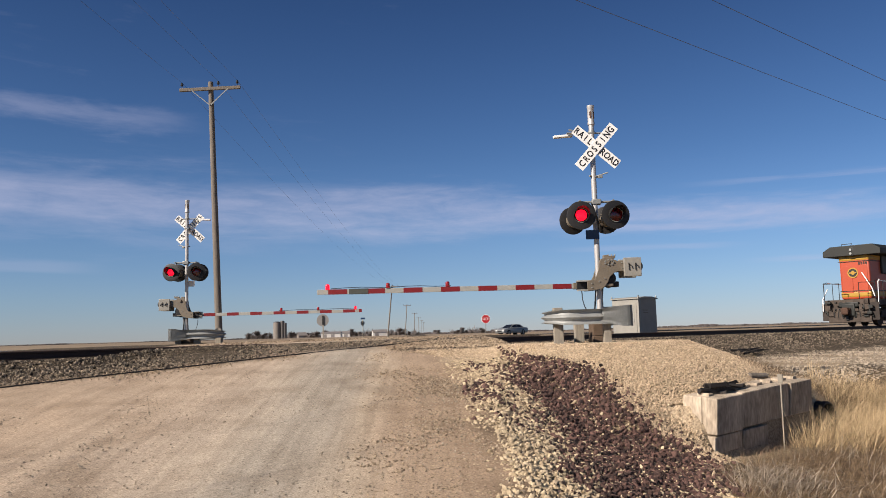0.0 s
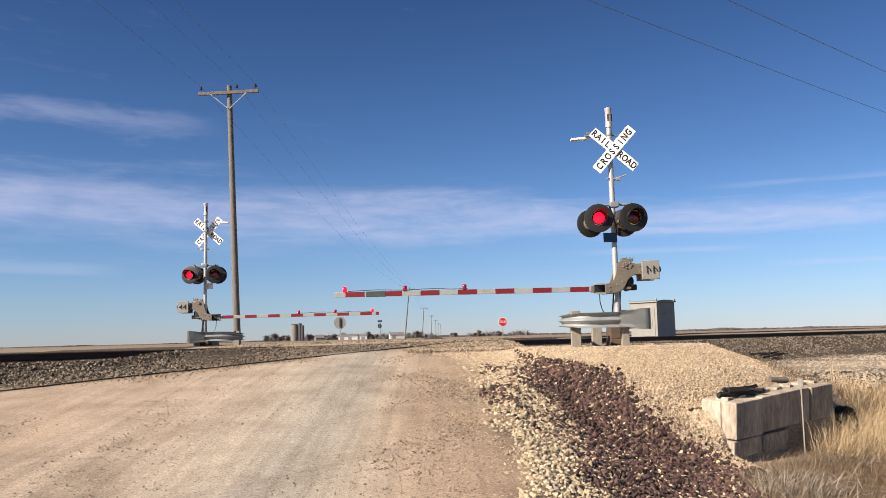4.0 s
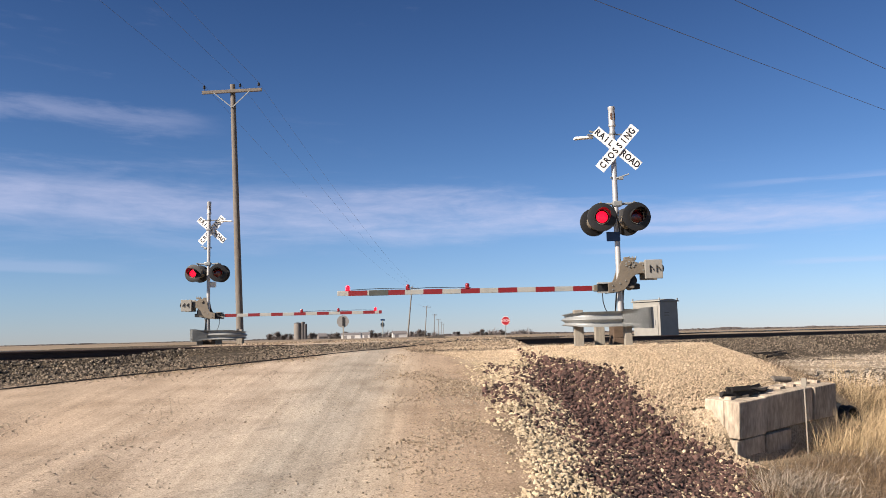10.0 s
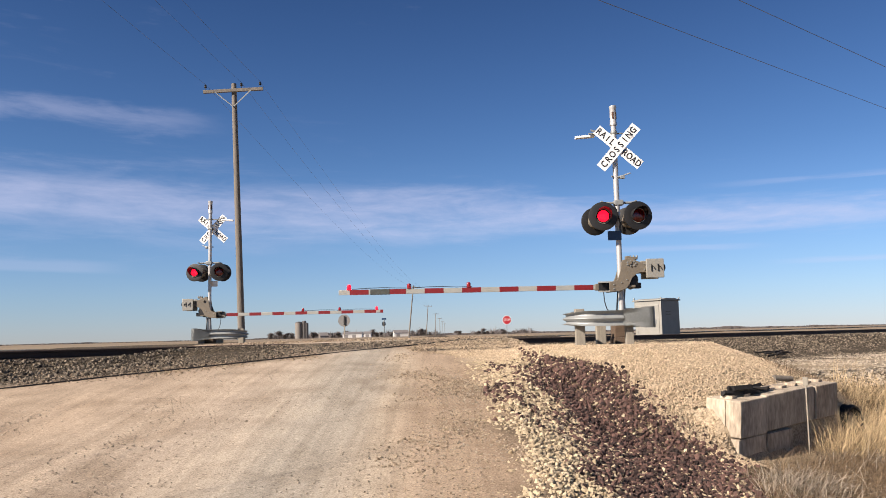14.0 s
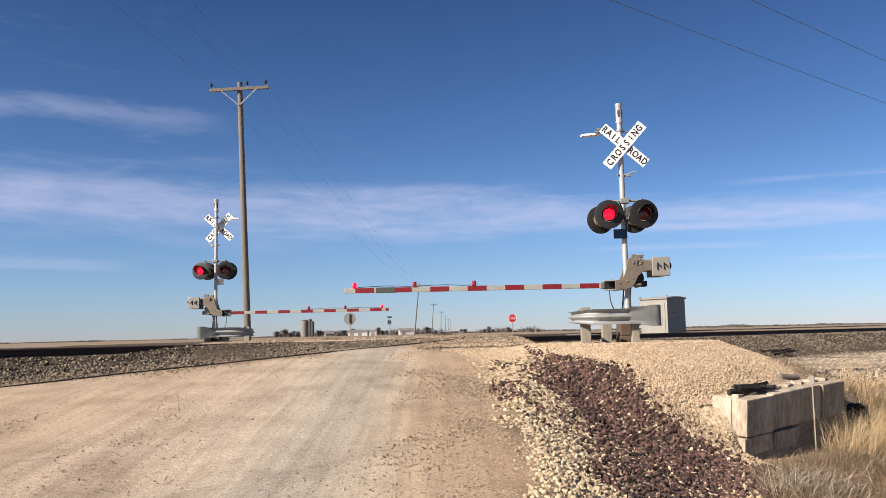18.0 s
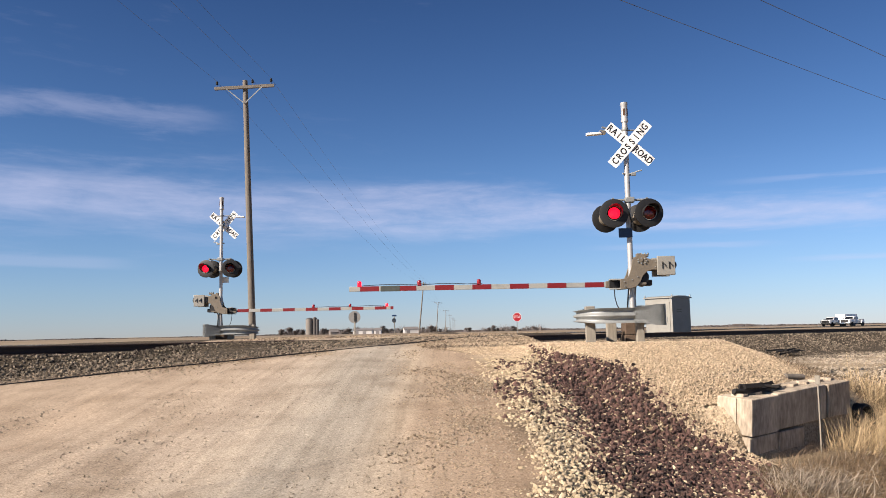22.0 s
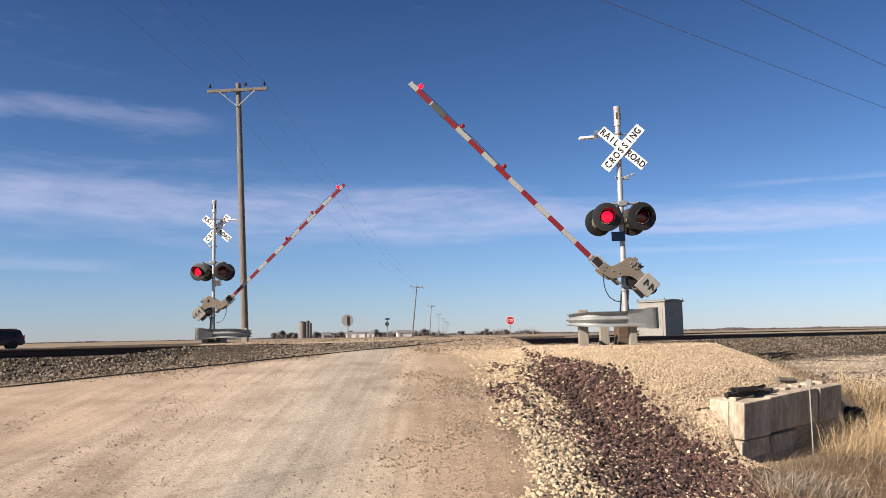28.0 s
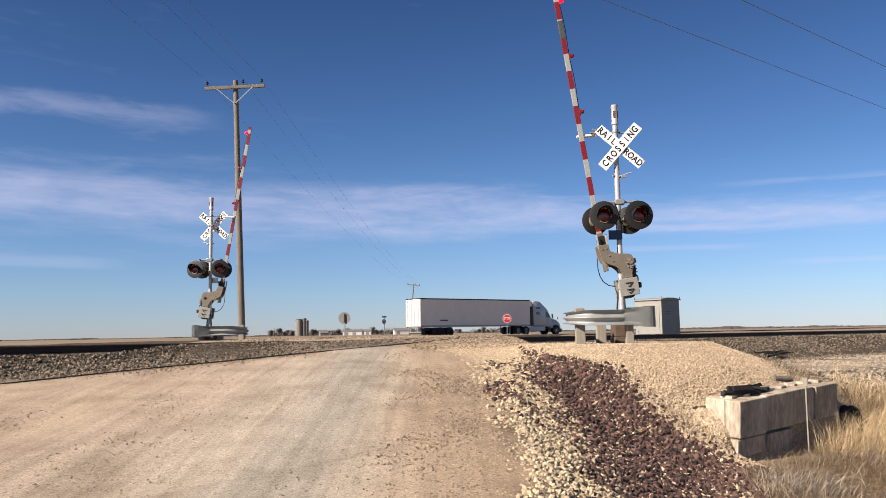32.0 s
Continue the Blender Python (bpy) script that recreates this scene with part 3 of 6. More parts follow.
def stones(name, xs, ys, size, material, label, category, flat=0.7, lift=0.25, jag=0.28, lumps=False):
    n = len(xs)
    base, tris = (LUMP_V, LUMP_F) if lumps else (CUBE_V, CUBE_F)
    k = len(base)
    rng = np.random.default_rng(len(name) * 7 + n)
    r = size[0] + (size[1] - size[0]) * rng.random(n) ** (2.5 if lumps else 2)
    v = np.repeat(base[None], n, 0) * (1 + jag * rng.normal(0, 1, (n, k, 1)).clip(-1.8, 1.8)) + jag * 0.5 * rng.normal(0, 1, (n, k, 3)).clip(-1.5, 1.5)
    v *= np.stack([np.ones(n), 0.6 + 0.4 * rng.random(n), flat * (0.7 + 0.5 * rng.random(n))], 1)[:, None, :]
    a = rng.random(n) * 6.283
    c, s = np.cos(a)[:, None], np.sin(a)[:, None]
    tilt = rng.normal(0, 0.35, n)[:, None]
    x, y, z = v[..., 0] * c - v[..., 1] * s, v[..., 0] * s + v[..., 1] * c, v[..., 2] + v[..., 0] * tilt
    zz = land(xs, ys)
    P = np.stack([x * r[:, None] + xs[:, None], y * r[:, None] + ys[:, None], z * r[:, None] + (zz + r * lift)[:, None]], 2)
    F = (tris[None] + (np.arange(n) * k)[:, None, None]).reshape(-1, 3)
    me = numpy_mesh(name, P.reshape(-1, 3), F, material)
    return tagged(new(name, me), label, category, kind="stuff")


def scatter(n, x0, x1, y0, y1, keep, seed):
    rng = np.random.default_rng(seed)
    x, y = rng.uniform(x0, x1, n), rng.uniform(y0, y1, n)
    k = keep(x, y, rng)
    return x[k], y[k]


def keep_dark(x, y, rng):
    dense = dark_band(x, y) + rng.normal(0, 1, len(x)) * (0.22 - 0.1 * ramp01(-y, -12, -10)) + 0.4 * ramp01(wob(x, y, 1.9, 9), 0.2, 0.8) * ramp01(-y, -11.5, -9) + 1.2 * ramp01(y, 14.3, 15.5) * (0.4 + 0.6 * rng.random(len(x))) < 1.0
    strewn = (x > 0.75 + rng.normal(0, 0.15, len(x))) & (x < 1.8) & (y > 10.2) & (y < 15.4) & (rng.random(len(x)) < 0.16 + 0.2 * wob(x, y, 2.6, 2) + 0.25 * ramp01(y, 11.0, 11.6) * ramp01(-y, -13.2, -12.6) * ramp01(-x, -1.25, -0.95))
    thin = rng.random(len(x)) < 0.95 - 0.55 * ramp01(-y, -11.5, -9.5) * (0.5 + 0.5 * wob(x, y, 1.4, 5)).clip(0, 1)
    thin &= rng.random(len(x)) < 1 - 0.45 * ramp01(-x, -2.1, -1.6)
    return (dense & thin) | strewn


def keep_cream(x, y, rng):
    zr_, zc_, zg_, zf_ = zones(x, y)
    u, p = slant(x, y)
    d = dark_band(x, y)
    return (rng.random(len(x)) < zc_ * 1.2) & (p > 4.6) & ((d > 0.95) | (rng.random(len(x)) < 0.1)) & ((p < 12.15) | (u < -4.55))


def keep_coarse(x, y, rng):
    """Coarser cream rock along the road's edge and among the slag."""
    d = dark_band(x, y)
    edge = np.interp(y, [8, 12.5, 15, 18, 20], [0.88, 0.80, 0.62, 0.35, 0.1]) + 0.12 * wob(x, y, 1.7, 4)
    strip_ = (x > edge + rng.normal(0, 0.12, len(x))) & (x < 1.8 + rng.normal(0, 0.15, len(x))) & (y < 15.5)
    return (strip_ & (d > 0.8)) | ((d < 1.0) & (rng.random(len(x)) < 0.13 + 0.3 * ramp01(-x, -2.15, -1.6) + 0.16 * ramp01(-y, -11.5, -9.5) + 0.22 * ramp01(d, 0.65, 1.0) + 0.5 * ramp01(wob(x, y, 1.9, 9), 0.15, 0.8) * ramp01(-y, -11.8, -10.5)))


xs, ys = scatter(56000, 0.6, 4.6, 5.0, 16.5, keep_dark, 3)
stones("slag_stones", xs, ys, (0.012, 0.043), M_DARKR, "loose dark brown slag stones on the shoulder", "stones", 0.9, 0.35, 0.22, True)
xs, ys = scatter(50000, 0.2, 4.4, 5.0, 16, keep_coarse, 14)
stones("coarse_limestone", xs, ys, (0.009, 0.036), M_COARSE, "coarse cream limestone along the road edge", "stones", 0.8, 0.3, 0.22, True)
xs, ys = scatter(205000, -0.5, 9.5, 6.6, 18.8, keep_cream, 4)
stones("cream_gravel", xs, ys, (0.009, 0.022), M_CREAM, "pale cream crushed limestone heaped beside the road", "gravel", 0.75, 0.25, 0.22)


def keep_ball(x, y, rng):
    u, p = slant(x, y)
    onroad = (x > -6.8) & (x < 1.6)
    return (p > 1.7) & (p < np.where(x > 2, 5.0, 4.0 - 0.9 * ramp01(u, -7, 0)) + rng.normal(0, 0.12, len(x))) & (~onroad | (rng.random(len(x)) < 0.92)) & (u > -20) & (u < 19)


xs, ys = scatter(420000, -18, 22, 8, 40, keep_ball, 5)
stones("ballast_stones", xs, ys, (0.011, 0.034), M_BALL, "grey brown crushed ballast along the track", "ballast", 0.8, 0.3, 0.25)


def keep_peb(x, y, rng):
    zr_, zc_, zg_, zf_ = zones(x, y)
    w = 0.11 + 0.6 * ramp01(x, -0.6, 0.7) + 0.10 * ramp01(wob(x, y * 0.25, 2.5, 5), 0.1, 0.9)
    return (rng.random(len(x)) < w) & (zr_ > 0.3)


def keep_strip(x, y, rng):
    u, p = slant(x, y)
    return (p > 4.6) & (p < 11.5) & (np.hypot(x - 3.6, y - 16.9) > 3.6) & (rng.random(len(x)) < 0.55 + 0.45 * wob(x, y, 0.6, 3))


xs, ys = scatter(60000, 5.0, 24, 14, 36, keep_strip, 16)
stones("service_road_gravel", xs, ys, (0.015, 0.045), M_PEB, "mixed loose gravel on the track side strip", "gravel", 0.7, 0.25, 0.24)


def keep_loose(x, y, rng):
    edge = np.interp(y, [8, 12.5, 15, 18, 20], [0.9, 0.8, 0.6, 0.3, 0.1])
    w = ramp01(x, edge - 2.0, edge) * (0.55 + 0.5 * wob(x, y, 2.4, 7))
    return (rng.random(len(x)) < w) & (x < edge + 0.5)


xs, ys = scatter(62000, -1.6, 1.4, 6.5, 21, keep_loose, 26)
stones("loose_road_gravel", xs, ys, (0.005, 0.017), M_LOOSE, "fine brown and cream gravel strewn on the road edge", "gravel", 0.7, 0.2, 0.22)
xs, ys = scatter(52000, -6.5, 0.9, 5.8, 15, keep_peb, 6)
stones("road_pebbles", xs, ys, (0.004, 0.013), M_PEB, "small loose pebbles on the gravel road", "pebbles", 0.7, 0.2, 0.22)


def keep_chips(x, y, rng):
    """Pale chips where the ballast thins out into the road."""
    u, p = slant(x, y)
    q = p - (4.15 - 0.9 * ramp01(u, -7, 0))
    w = np.exp(-(np.where(q > 0, q / 0.45, q / (0.8 + 1.6 * ramp01(u, -9, -5)))) ** 2) * (0.6 + 0.4 * wob(x, y, 1.1, 4)) * (0.35 + 0.65 * ramp01(-u, 4, 10) + 0.5 * ramp01(u, -5, -1))
    return (rng.random(len(x)) < w) & (u > -19) & (u < 1.5)


xs, ys = scatter(260000, -16, 1, 9, 26, keep_chips, 36)
stones("pale_chips", xs, ys, (0.008, 0.022), M_LOOSE, "pale limestone chips strewn along the ballast edge", "gravel", 0.7, 0.3, 0.24)


def keep_verge(x, y, rng):
    u, p = slant(x, y)
    return (p > 2.2) & (p < 6.5) & (x > -0.6 + 0.4 * wob(x, y, 1.7, 2)) & (np.hypot(x - 3.6, y - 16.9) > 2.2) & (rng.random(len(x)) < 0.75)


xs, ys = scatter(14000, -1.2, 3.6, 17.6, 24, keep_verge, 46)
stones("verge_gravel", xs, ys, (0.012, 0.034), M_LOOSE, "brown and cream loose gravel by the crossing", "gravel", 0.75, 0.3, 0.24)


def keep_beyond(x, y, rng):
    u, p = slant(x, y)
    return (p < -1.75) & (p > -7.5) & (x > -6.4) & (x < 3.5) & (rng.random(len(x)) < 0.55 + 0.3 * wob(x, y, 0.8, 2))


xs, ys = scatter(46000, -12, 3.5, 16, 37, keep_beyond, 66)
stones("crossing_gravel", xs, ys, (0.014, 0.036), M_LOOSE, "grey brown loose gravel beyond the crossing", "gravel", 0.75, 0.3, 0.24)


def keep_far_ball(x, y, rng):
    u, p = slant(x, y)
    return (p > 1.7) & (p < 5.1 + rng.normal(0, 0.2, len(x))) & (u > 17) & (u < 40)


xs, ys = scatter(52000, 10, 36, 32, 54, keep_far_ball, 56)
stones("ballast_stones", xs, ys, (0.018, 0.046), M_BALL, "grey brown crushed ballast along the track", "ballast", 0.8, 0.3, 0.25)

# ---- crossing signals ----
RY90 = Euler((0, radians(90), 0)).to_matrix().to_4x4()
FRONT = Euler((radians(90), 0, 0)).to_matrix().to_4x4()      # turns local z to -y


def lamp_parts(sig, x, y, z, way, aim):
    """A round flasher: background disc with hood and lens. way -1 looks at the near road, 1 away."""
    m = Matrix.Translation((x, y, z)) @ pose(0, 0, 0, 0, 0, aim) @ (FRONT if way < 0 else Euler((radians(-90), 0, 0)).to_matrix().to_4x4() @ pose(0, 0, 0, 0, 0, 180))
    bm = B()
    lathe(bm, [(0.001, -0.02), (0.292, -0.02), (0.306, -0.012), (0.306, 0.0), (0.292, 0.004), (0.165, 0.004), (0.165, 0.012), (0.155, 0.012), (0.155, -0.008)], m, 36)
    disc = part("background", bm, M_BLACK, sig, "round matt black backing plate")
    bm = B()
    n = 30
    rows = []
    for i in range(n + 1):
        a = radians(-35 + 250 * i / n)
        ln = 0.13 + 0.17 * max(0, math.sin(a)) ** 0.6 if math.sin(a) > 0 else 0.13 * (1 + math.sin(a) * 1.2)
        rows.append([bm.verts.new(m @ Vector((r * math.cos(a), r * math.sin(a) , h))) for r, h in ((0.160, 0.004), (0.168, ln), (0.163, ln), (0.155, 0.004))])
    for a, b in zip(rows, rows[1:]):
        for j in range(4):
            bm.faces.new((a[j], a[(j + 1) % 4], b[(j + 1) % 4], b[j]))
    bm.faces.new(rows[0]), bm.faces.new(rows[-1][::-1])
    part("hood", bm, M_BLACK, disc)
    bm = lathe(B(), [(0.158, -0.02), (0.158, -0.13), (0.12, -0.22), (0.06, -0.26), (0.001, -0.265)], m, 24)
    part("housing", bm, M_CASTP, disc, "faded grey lamp housing")
    bm = lathe(B(), [(0.152, 0.0), (0.10, 0.018), (0.05, 0.026), (0.001, 0.028)], m, 28)
    part("lens", bm, M_LENS, disc, "unlit dark red lens")
    # pale ring added to imitate sunlight on the hood's lower inner lip
    part("hood_lip_glint", lathe(B(), [(0.146, 0.006), (0.150, 0.022), (0.158, 0.022), (0.158, 0.006)], m, 30), M_GREYP, disc, "pale ring standing for the sunlit lip of the hood")
    # the lamp that glows: it comes up to the lens when lit and sits back in its housing when dark
    bm = lathe(B(), [(0.001, -0.01), (0.122, -0.01), (0.122, 0.006), (0.09, 0.017), (0.05, 0.023), (0.001, 0.025)], Matrix(), 28)
    lamp = part("lamp", bm, M_LIT, sig, "glowing red lamp")
    return lamp, m


def crossbuck(sig, y, way, lettered):
    for name, tilt, dy in (("crossbuck_blade", way * (45 + 3.4), -0.022), ("crossbuck_blade", way * (-45 + 3.4), 0.0)):
        m = Matrix.Translation((0.07 * way, y + dy, 4.25)) @ Euler((0, radians(-tilt), 0)).to_matrix().to_4x4()
        blade = part(name, box(B(), (0, 0, 0), (1.22, 0.006, 0.229), 0.002, m), M_WHITE, sig, "white board with black letters")
        if lettered:
            texts = (("CROSSING", 0.0),) if dy else (("RAIL", -0.36), ("ROAD", 0.36))
            for side in lettered:
                for s, off in texts:
                    for i, ch in enumerate(s):
                        step = 0.141 if dy else 0.122
                        me = words(ch, 0.20, 0.001, 0.0048)
                        cx = off + (i - (len(s) - 1) / 2) * step
                        if side < 0:
                            me.transform(m @ Matrix.Translation((cx, -0.0045, -0.004)) @ Euler((radians(90), 0, 0)).to_matrix().to_4x4() @ Matrix.Diagonal((0.82, 1, 1, 1)))
                        else:
                            m2 = Matrix.Translation((0.07 * way, y + dy, 4.25)) @ Euler((0, radians(-tilt), 0)).to_matrix().to_4x4()
                            me.transform(m2 @ Matrix.Translation((-cx, 0.0045, -0.004)) @ Euler((radians(90), 0, radians(180))).to_matrix().to_4x4() @ Matrix.Diagonal((0.82, 1, 1, 1)))
                        part("letter", me, M_LETTER, blade)


def w_beam():
    """Corrugated guard rail section, (side, up)."""
    face = [(0.0, -0.155), (0.02, -0.15), (0.075, -0.11), (0.08, -0.085), (0.075, -0.06), (0.012, -0.018), (0.004, 0.0), (0.012, 0.018), (0.075, 0.06), (0.08, 0.085), (0.075, 0.11), (0.02, 0.15), (0.0, 0.155)]
    return face + [(a - 0.006, b * 0.985) for a, b in face[::-1]]


def guard(m, label):
    g = thing("guard_rail", m, label, "guard rail", "guard rails round the signals")
    path = [(-0.02, -0.79, 0.59), (-0.2, -0.79, 0.59), (-0.45, -0.78, 0.59)]
    for i in range(13):
        a = radians(-90 - 180 * i / 12)
        path.append((-0.55 + 0.66 * math.cos(a), -0.12 + 0.66 * math.sin(a), 0.59 + 0.03 * i / 12))
    path += [(-0.2, 0.55, 0.62), (0.0, 0.56, 0.62)]
    bm = sweep(B(), path, w_beam())
    for v in bm.verts:      # the nose is pinched by the bend
        v.co.z = 0.59 + (v.co.z - 0.59) * (1 - 0.32 * min(1, max(0, -0.85 - v.co.x) / 0.36))
    part("beam", bm, M_GALV, g, "corrugated galvanised rail bent in a loop", 60)
    # flared end pieces, flat towards the tip and curled back at it
    for y0, s, zc in ((-0.80, 1, 0.59), (0.57, -1, 0.61)):
        bm = B()
        rows = []
        for i in range(13):
            f = i / 12
            x = -0.08 + 0.64 * f
            y = y0 + s * (-0.17 * f + 6.0 * max(0, f - 0.82) ** 2)
            h = 0.16 + 0.05 * min(1, max(0, f - 0.25) / 0.4)
            k = max(0.0, 1 - 1.7 * f)
            row = []
            for a, b in [(0.0, -1), (0.05 * k, -0.7), (0.07 * k, -0.5), (0.01 * k, 0.0), (0.07 * k, 0.5), (0.05 * k, 0.7), (0.0, 1)]:
                row.append(bm.verts.new((x, y + s * a, zc + b * h)))
            rows.append(row)
        for a, b in zip(rows, rows[1:]):
            for j in range(6):
                bm.faces.new((a[j], a[j + 1], b[j + 1], b[j]))
        bmesh.ops.solidify(bm, geom=bm.faces[:], thickness=0.006)
        part("end_wing", bm, M_GALV, g, "flared galvanised end piece", 60)
    for x, y, top, r in ((-0.90, -0.36, 0.80, 0.19), (0.06, -0.60, 0.74, 0.15), (-0.34, 0.30, 0.5, 0.2), (0.26, 0.42, 0.5, 0.17)):
        bm = box(B(), (x, y, (top - 0.5) / 2), (r, 0.17, top + 0.5), 0.012)
        part("post", bm, M_POST, g, "weathered square timber post")
    return g


M_BROWN = mat("brown_timber", (0.098, 0.066, 0.043), 0.9, 0, 0.35, 3, 0.3, streak=(0.8, 6, 6))
M_SPLICE = mat("dark_splice_plate", (0.058, 0.065, 0.058), 0.6, 0.2, 0.25, 6, 0.1)


def signal(m, label, far):
    s = thing("crossing_signal", m, label, "crossing signal", "railway crossing signals")
    e = 0.05 if far else 0.0
    part("mast", lathe(B(), [(0.058, -0.3), (0.058, 4.75 + e), (0.078, 4.76 + e), (0.078, 4.80 + e), (0.07, 4.82 + e), (0.07, 5.12 + e), (0.078, 5.14 + e), (0.078, 5.19 + e), (0.05, 5.2 + e), (0.001, 5.2 + e)], None, 24), M_ALU, s, "round aluminium mast")
    part("base", box(box(box(B(), (-0.03, 0.05, -0.06), (0.36, 0.5, 0.46), 0.015), (-0.03, 0.05, 0.30), (0.34, 0.46, 0.25), 0.015), (0.02, 0.0, -0.14), (0.62, 0.2, 0.3), 0.015), M_BROWN, s, "brown timber crib foundation")
    for a in range(4):
        x, y = 0.11 * math.cos(a * 1.571 + 0.785), 0.11 * math.sin(a * 1.571 + 0.785)
        part("bolt", rod(B(), (x, y, 0.2), (x, y, 0.34), 0.014, seg=6), M_GALV, s)
    part("junction_box", box(B(), (0.0, 0.02, 0.55), (0.17, 0.2, 0.26), 0.02), M_GALV, s, "galvanised cable box")
    for sx in (-1, 1):
        part("brace", rod(B(), (0.13 * sx, 0.12, 0.25), (0.05 * sx, 0.06, 1.15), 0.018, seg=8), M_BLACK, s)
    crossbuck(s, -0.085, -1 if far else 1, (1,) if far else (-1,))
    part("blade_bracket", box(box(B(), (0, -0.045, 4.25), (0.2, 0.05, 0.06), 0.005), (0, 0, 4.25), (0.14, 0.13, 0.05), 0.005), M_GALV, s)
    # side bracket with a plate seen edge on
    bm = rod(B(), (-0.55, -0.02, 4.58), (0.22, 0.02, 4.58), 0.018, seg=10)
    part("side_bracket", bm, M_GALV, s)
    part("side_plate", box(B(), (0, 0, 0), (0.42, 0.14, 0.05), 0.01, Matrix.Translation((-0.62, 0.08, 4.535)) @ pose(0, 0, 0, 0, -4, 0)), M_WHITE, s, "white plate seen edge on")
    part("clamp", box(rod(rod(B(), (0.02, -0.04, 3.60), (0.3, -0.1, 3.68), 0.015, seg=8), (-0.1, -0.05, 3.62), (0.1, 0.02, 3.60), 0.02, seg=8), (0.13, -0.06, 3.6), (0.1, 0.06, 0.07), 0.01), M_GALV, s)
    part("bracket_clip", pipe(B(), [(-0.5, 0.0, 4.66), (-0.36, 0.0, 4.62), (-0.28, -0.02, 4.54)], 0.022, 6), M_GALV, s)
    part("collar", lathe(B(), [(0.064, 4.56), (0.07, 4.57), (0.07, 4.62), (0.064, 4.63)], None, 20), M_GALV, s)
    for a in (-1.9, -0.7, 0.6, 2.2):
        part("vent_slot", box(B(), (0, 0, 0), (0.045, 0.012, 0.16), 0.005, Matrix.Translation((0.068 * math.cos(a), 0.068 * math.sin(a), 4.97 + e)) @ pose(0, 0, 0, 0, 0, math.degrees(a) + 90)), M_RUST, s, "dark slot in the mast cap")
    # crossarm of the flashers
    bm = rod(B(), (-0.36, 0, 3.05), (0.36, 0, 3.05), 0.026, seg=12)
    for x in (-0.36, 0.36):
        rod(bm, (x, -0.2, 3.05), (x, 0.2, 3.05), 0.024, seg=12)
        rod(bm, (x, 0, 3.05), (x, 0, 2.8), 0.022, seg=12)
    box(bm, (0.03, 0, 3.05), (0.2, 0.16, 0.12), 0.02)
    part("crossarm", bm, M_GALV, s, "galvanised pipe crossarm")
    lamps = []
    for way in (-1, 1):
        for x in (-0.37, 0.37):
            aim = (5 if x > 0 else -3) if way < 0 else (10 if x < 0 else -10)
            lamps.append((way, x, *lamp_parts(s, x if way < 0 else (x * 1.15 if far else x - 0.06), -0.30 if way < 0 else 0.36, 2.725 if way < 0 else 2.70, way, aim)))
    part("number_plate", box(B(), (-0.10, -0.09, 2.33), (0.29, 0.02, 0.20), 0.004), M_WHITE if far else M_BLUE, s, "small sign plate under the flashers")
    part("cable", pipe(B(), [(-0.1, -0.15, 3.0), (-0.03, -0.09, 2.85), (0.03, -0.09, 2.6), (0.05, -0.06, 2.4)], 0.014, 6), M_BLACK, s)
    # gate machine behind the mast
    bm = box(B(), (0.20, 0.02, 1.46), (0.22, 0.26, 0.50), 0.04)
    rod(bm, (0.20, -0.13, 1.38), (0.20, 0.13, 1.38), 0.15, seg=24)
    box(bm, (0.30, 0.04, 1.26), (0.26, 0.2, 0.12), 0.02)
    part("gate_machine", bm, M_BLACK, s, "black gate drive housing")
    part("motor", lathe(B(), [(0.001, -0.12), (0.055, -0.12), (0.065, -0.105), (0.065, -0.02), (0.05, 0.0)], Matrix.Translation((0.20, 0.0, 1.24)) @ Euler((radians(-90), 0, 0)).to_matrix().to_4x4(), 20), M_CASTP, s, "round grey motor cover")
    part("mast_clamp", lathe(B(), [(0.06, 1.16), (0.078, 1.17), (0.078, 1.24), (0.06, 1.25)], None, 20), M_GALV, s)
    part("conduit", pipe(B(), [(0.08, 0.03, 0.6), (0.07, 0.05, 0.95), (0.10, 0.06, 1.2)], 0.02, 8), M_GALV, s)
    # turning arm: side plates, boom, stripes, lights, weights; local origin on the pivot
    outline = [(-0.45, -0.405), (-0.29, -0.375), (-0.245, -0.29), (-0.20, -0.15), (-0.185, -0.02), (-0.15, 0.05), (-0.06, 0.085), (0.08, 0.085), (0.15, 0.03), (0.24, 0.0), (0.40, 0.0), (0.40, -0.215), (0.22, -0.215), (0.13, -0.25), (0.04, -0.33), (-0.02, -0.46), (-0.10, -0.56), (-0.24, -0.60), (-0.45, -0.615)]
    bm = prism(B(), outline, -0.20, -0.17, None, 0.008)
    prism(bm, outline, 0.15, 0.18, None, 0.008)
    box(bm, (-0.06, -0.01, -0.50), (0.34, 0.32, 0.05), 0.01)
    box(bm, (0.20, -0.01, -0.15), (0.36, 0.32, 0.05), 0.01)
    rod(bm, (0, -0.22, 0), (0, 0.22, 0), 0.045, seg=20)
    arm = part("arm_bracket", bm, M_CASTP, s, "weathered grey steel arm bracket", 35)
    for i in range(7):
        a = i * 0.9
        part("bolt", rod(B(), (0.03 + 0.09 * math.cos(a), -0.20, -0.02 + 0.055 * math.sin(a)), (0.03 + 0.09 * math.cos(a), -0.225, -0.02 + 0.055 * math.sin(a)), 0.017, seg=6), M_GALV, arm)
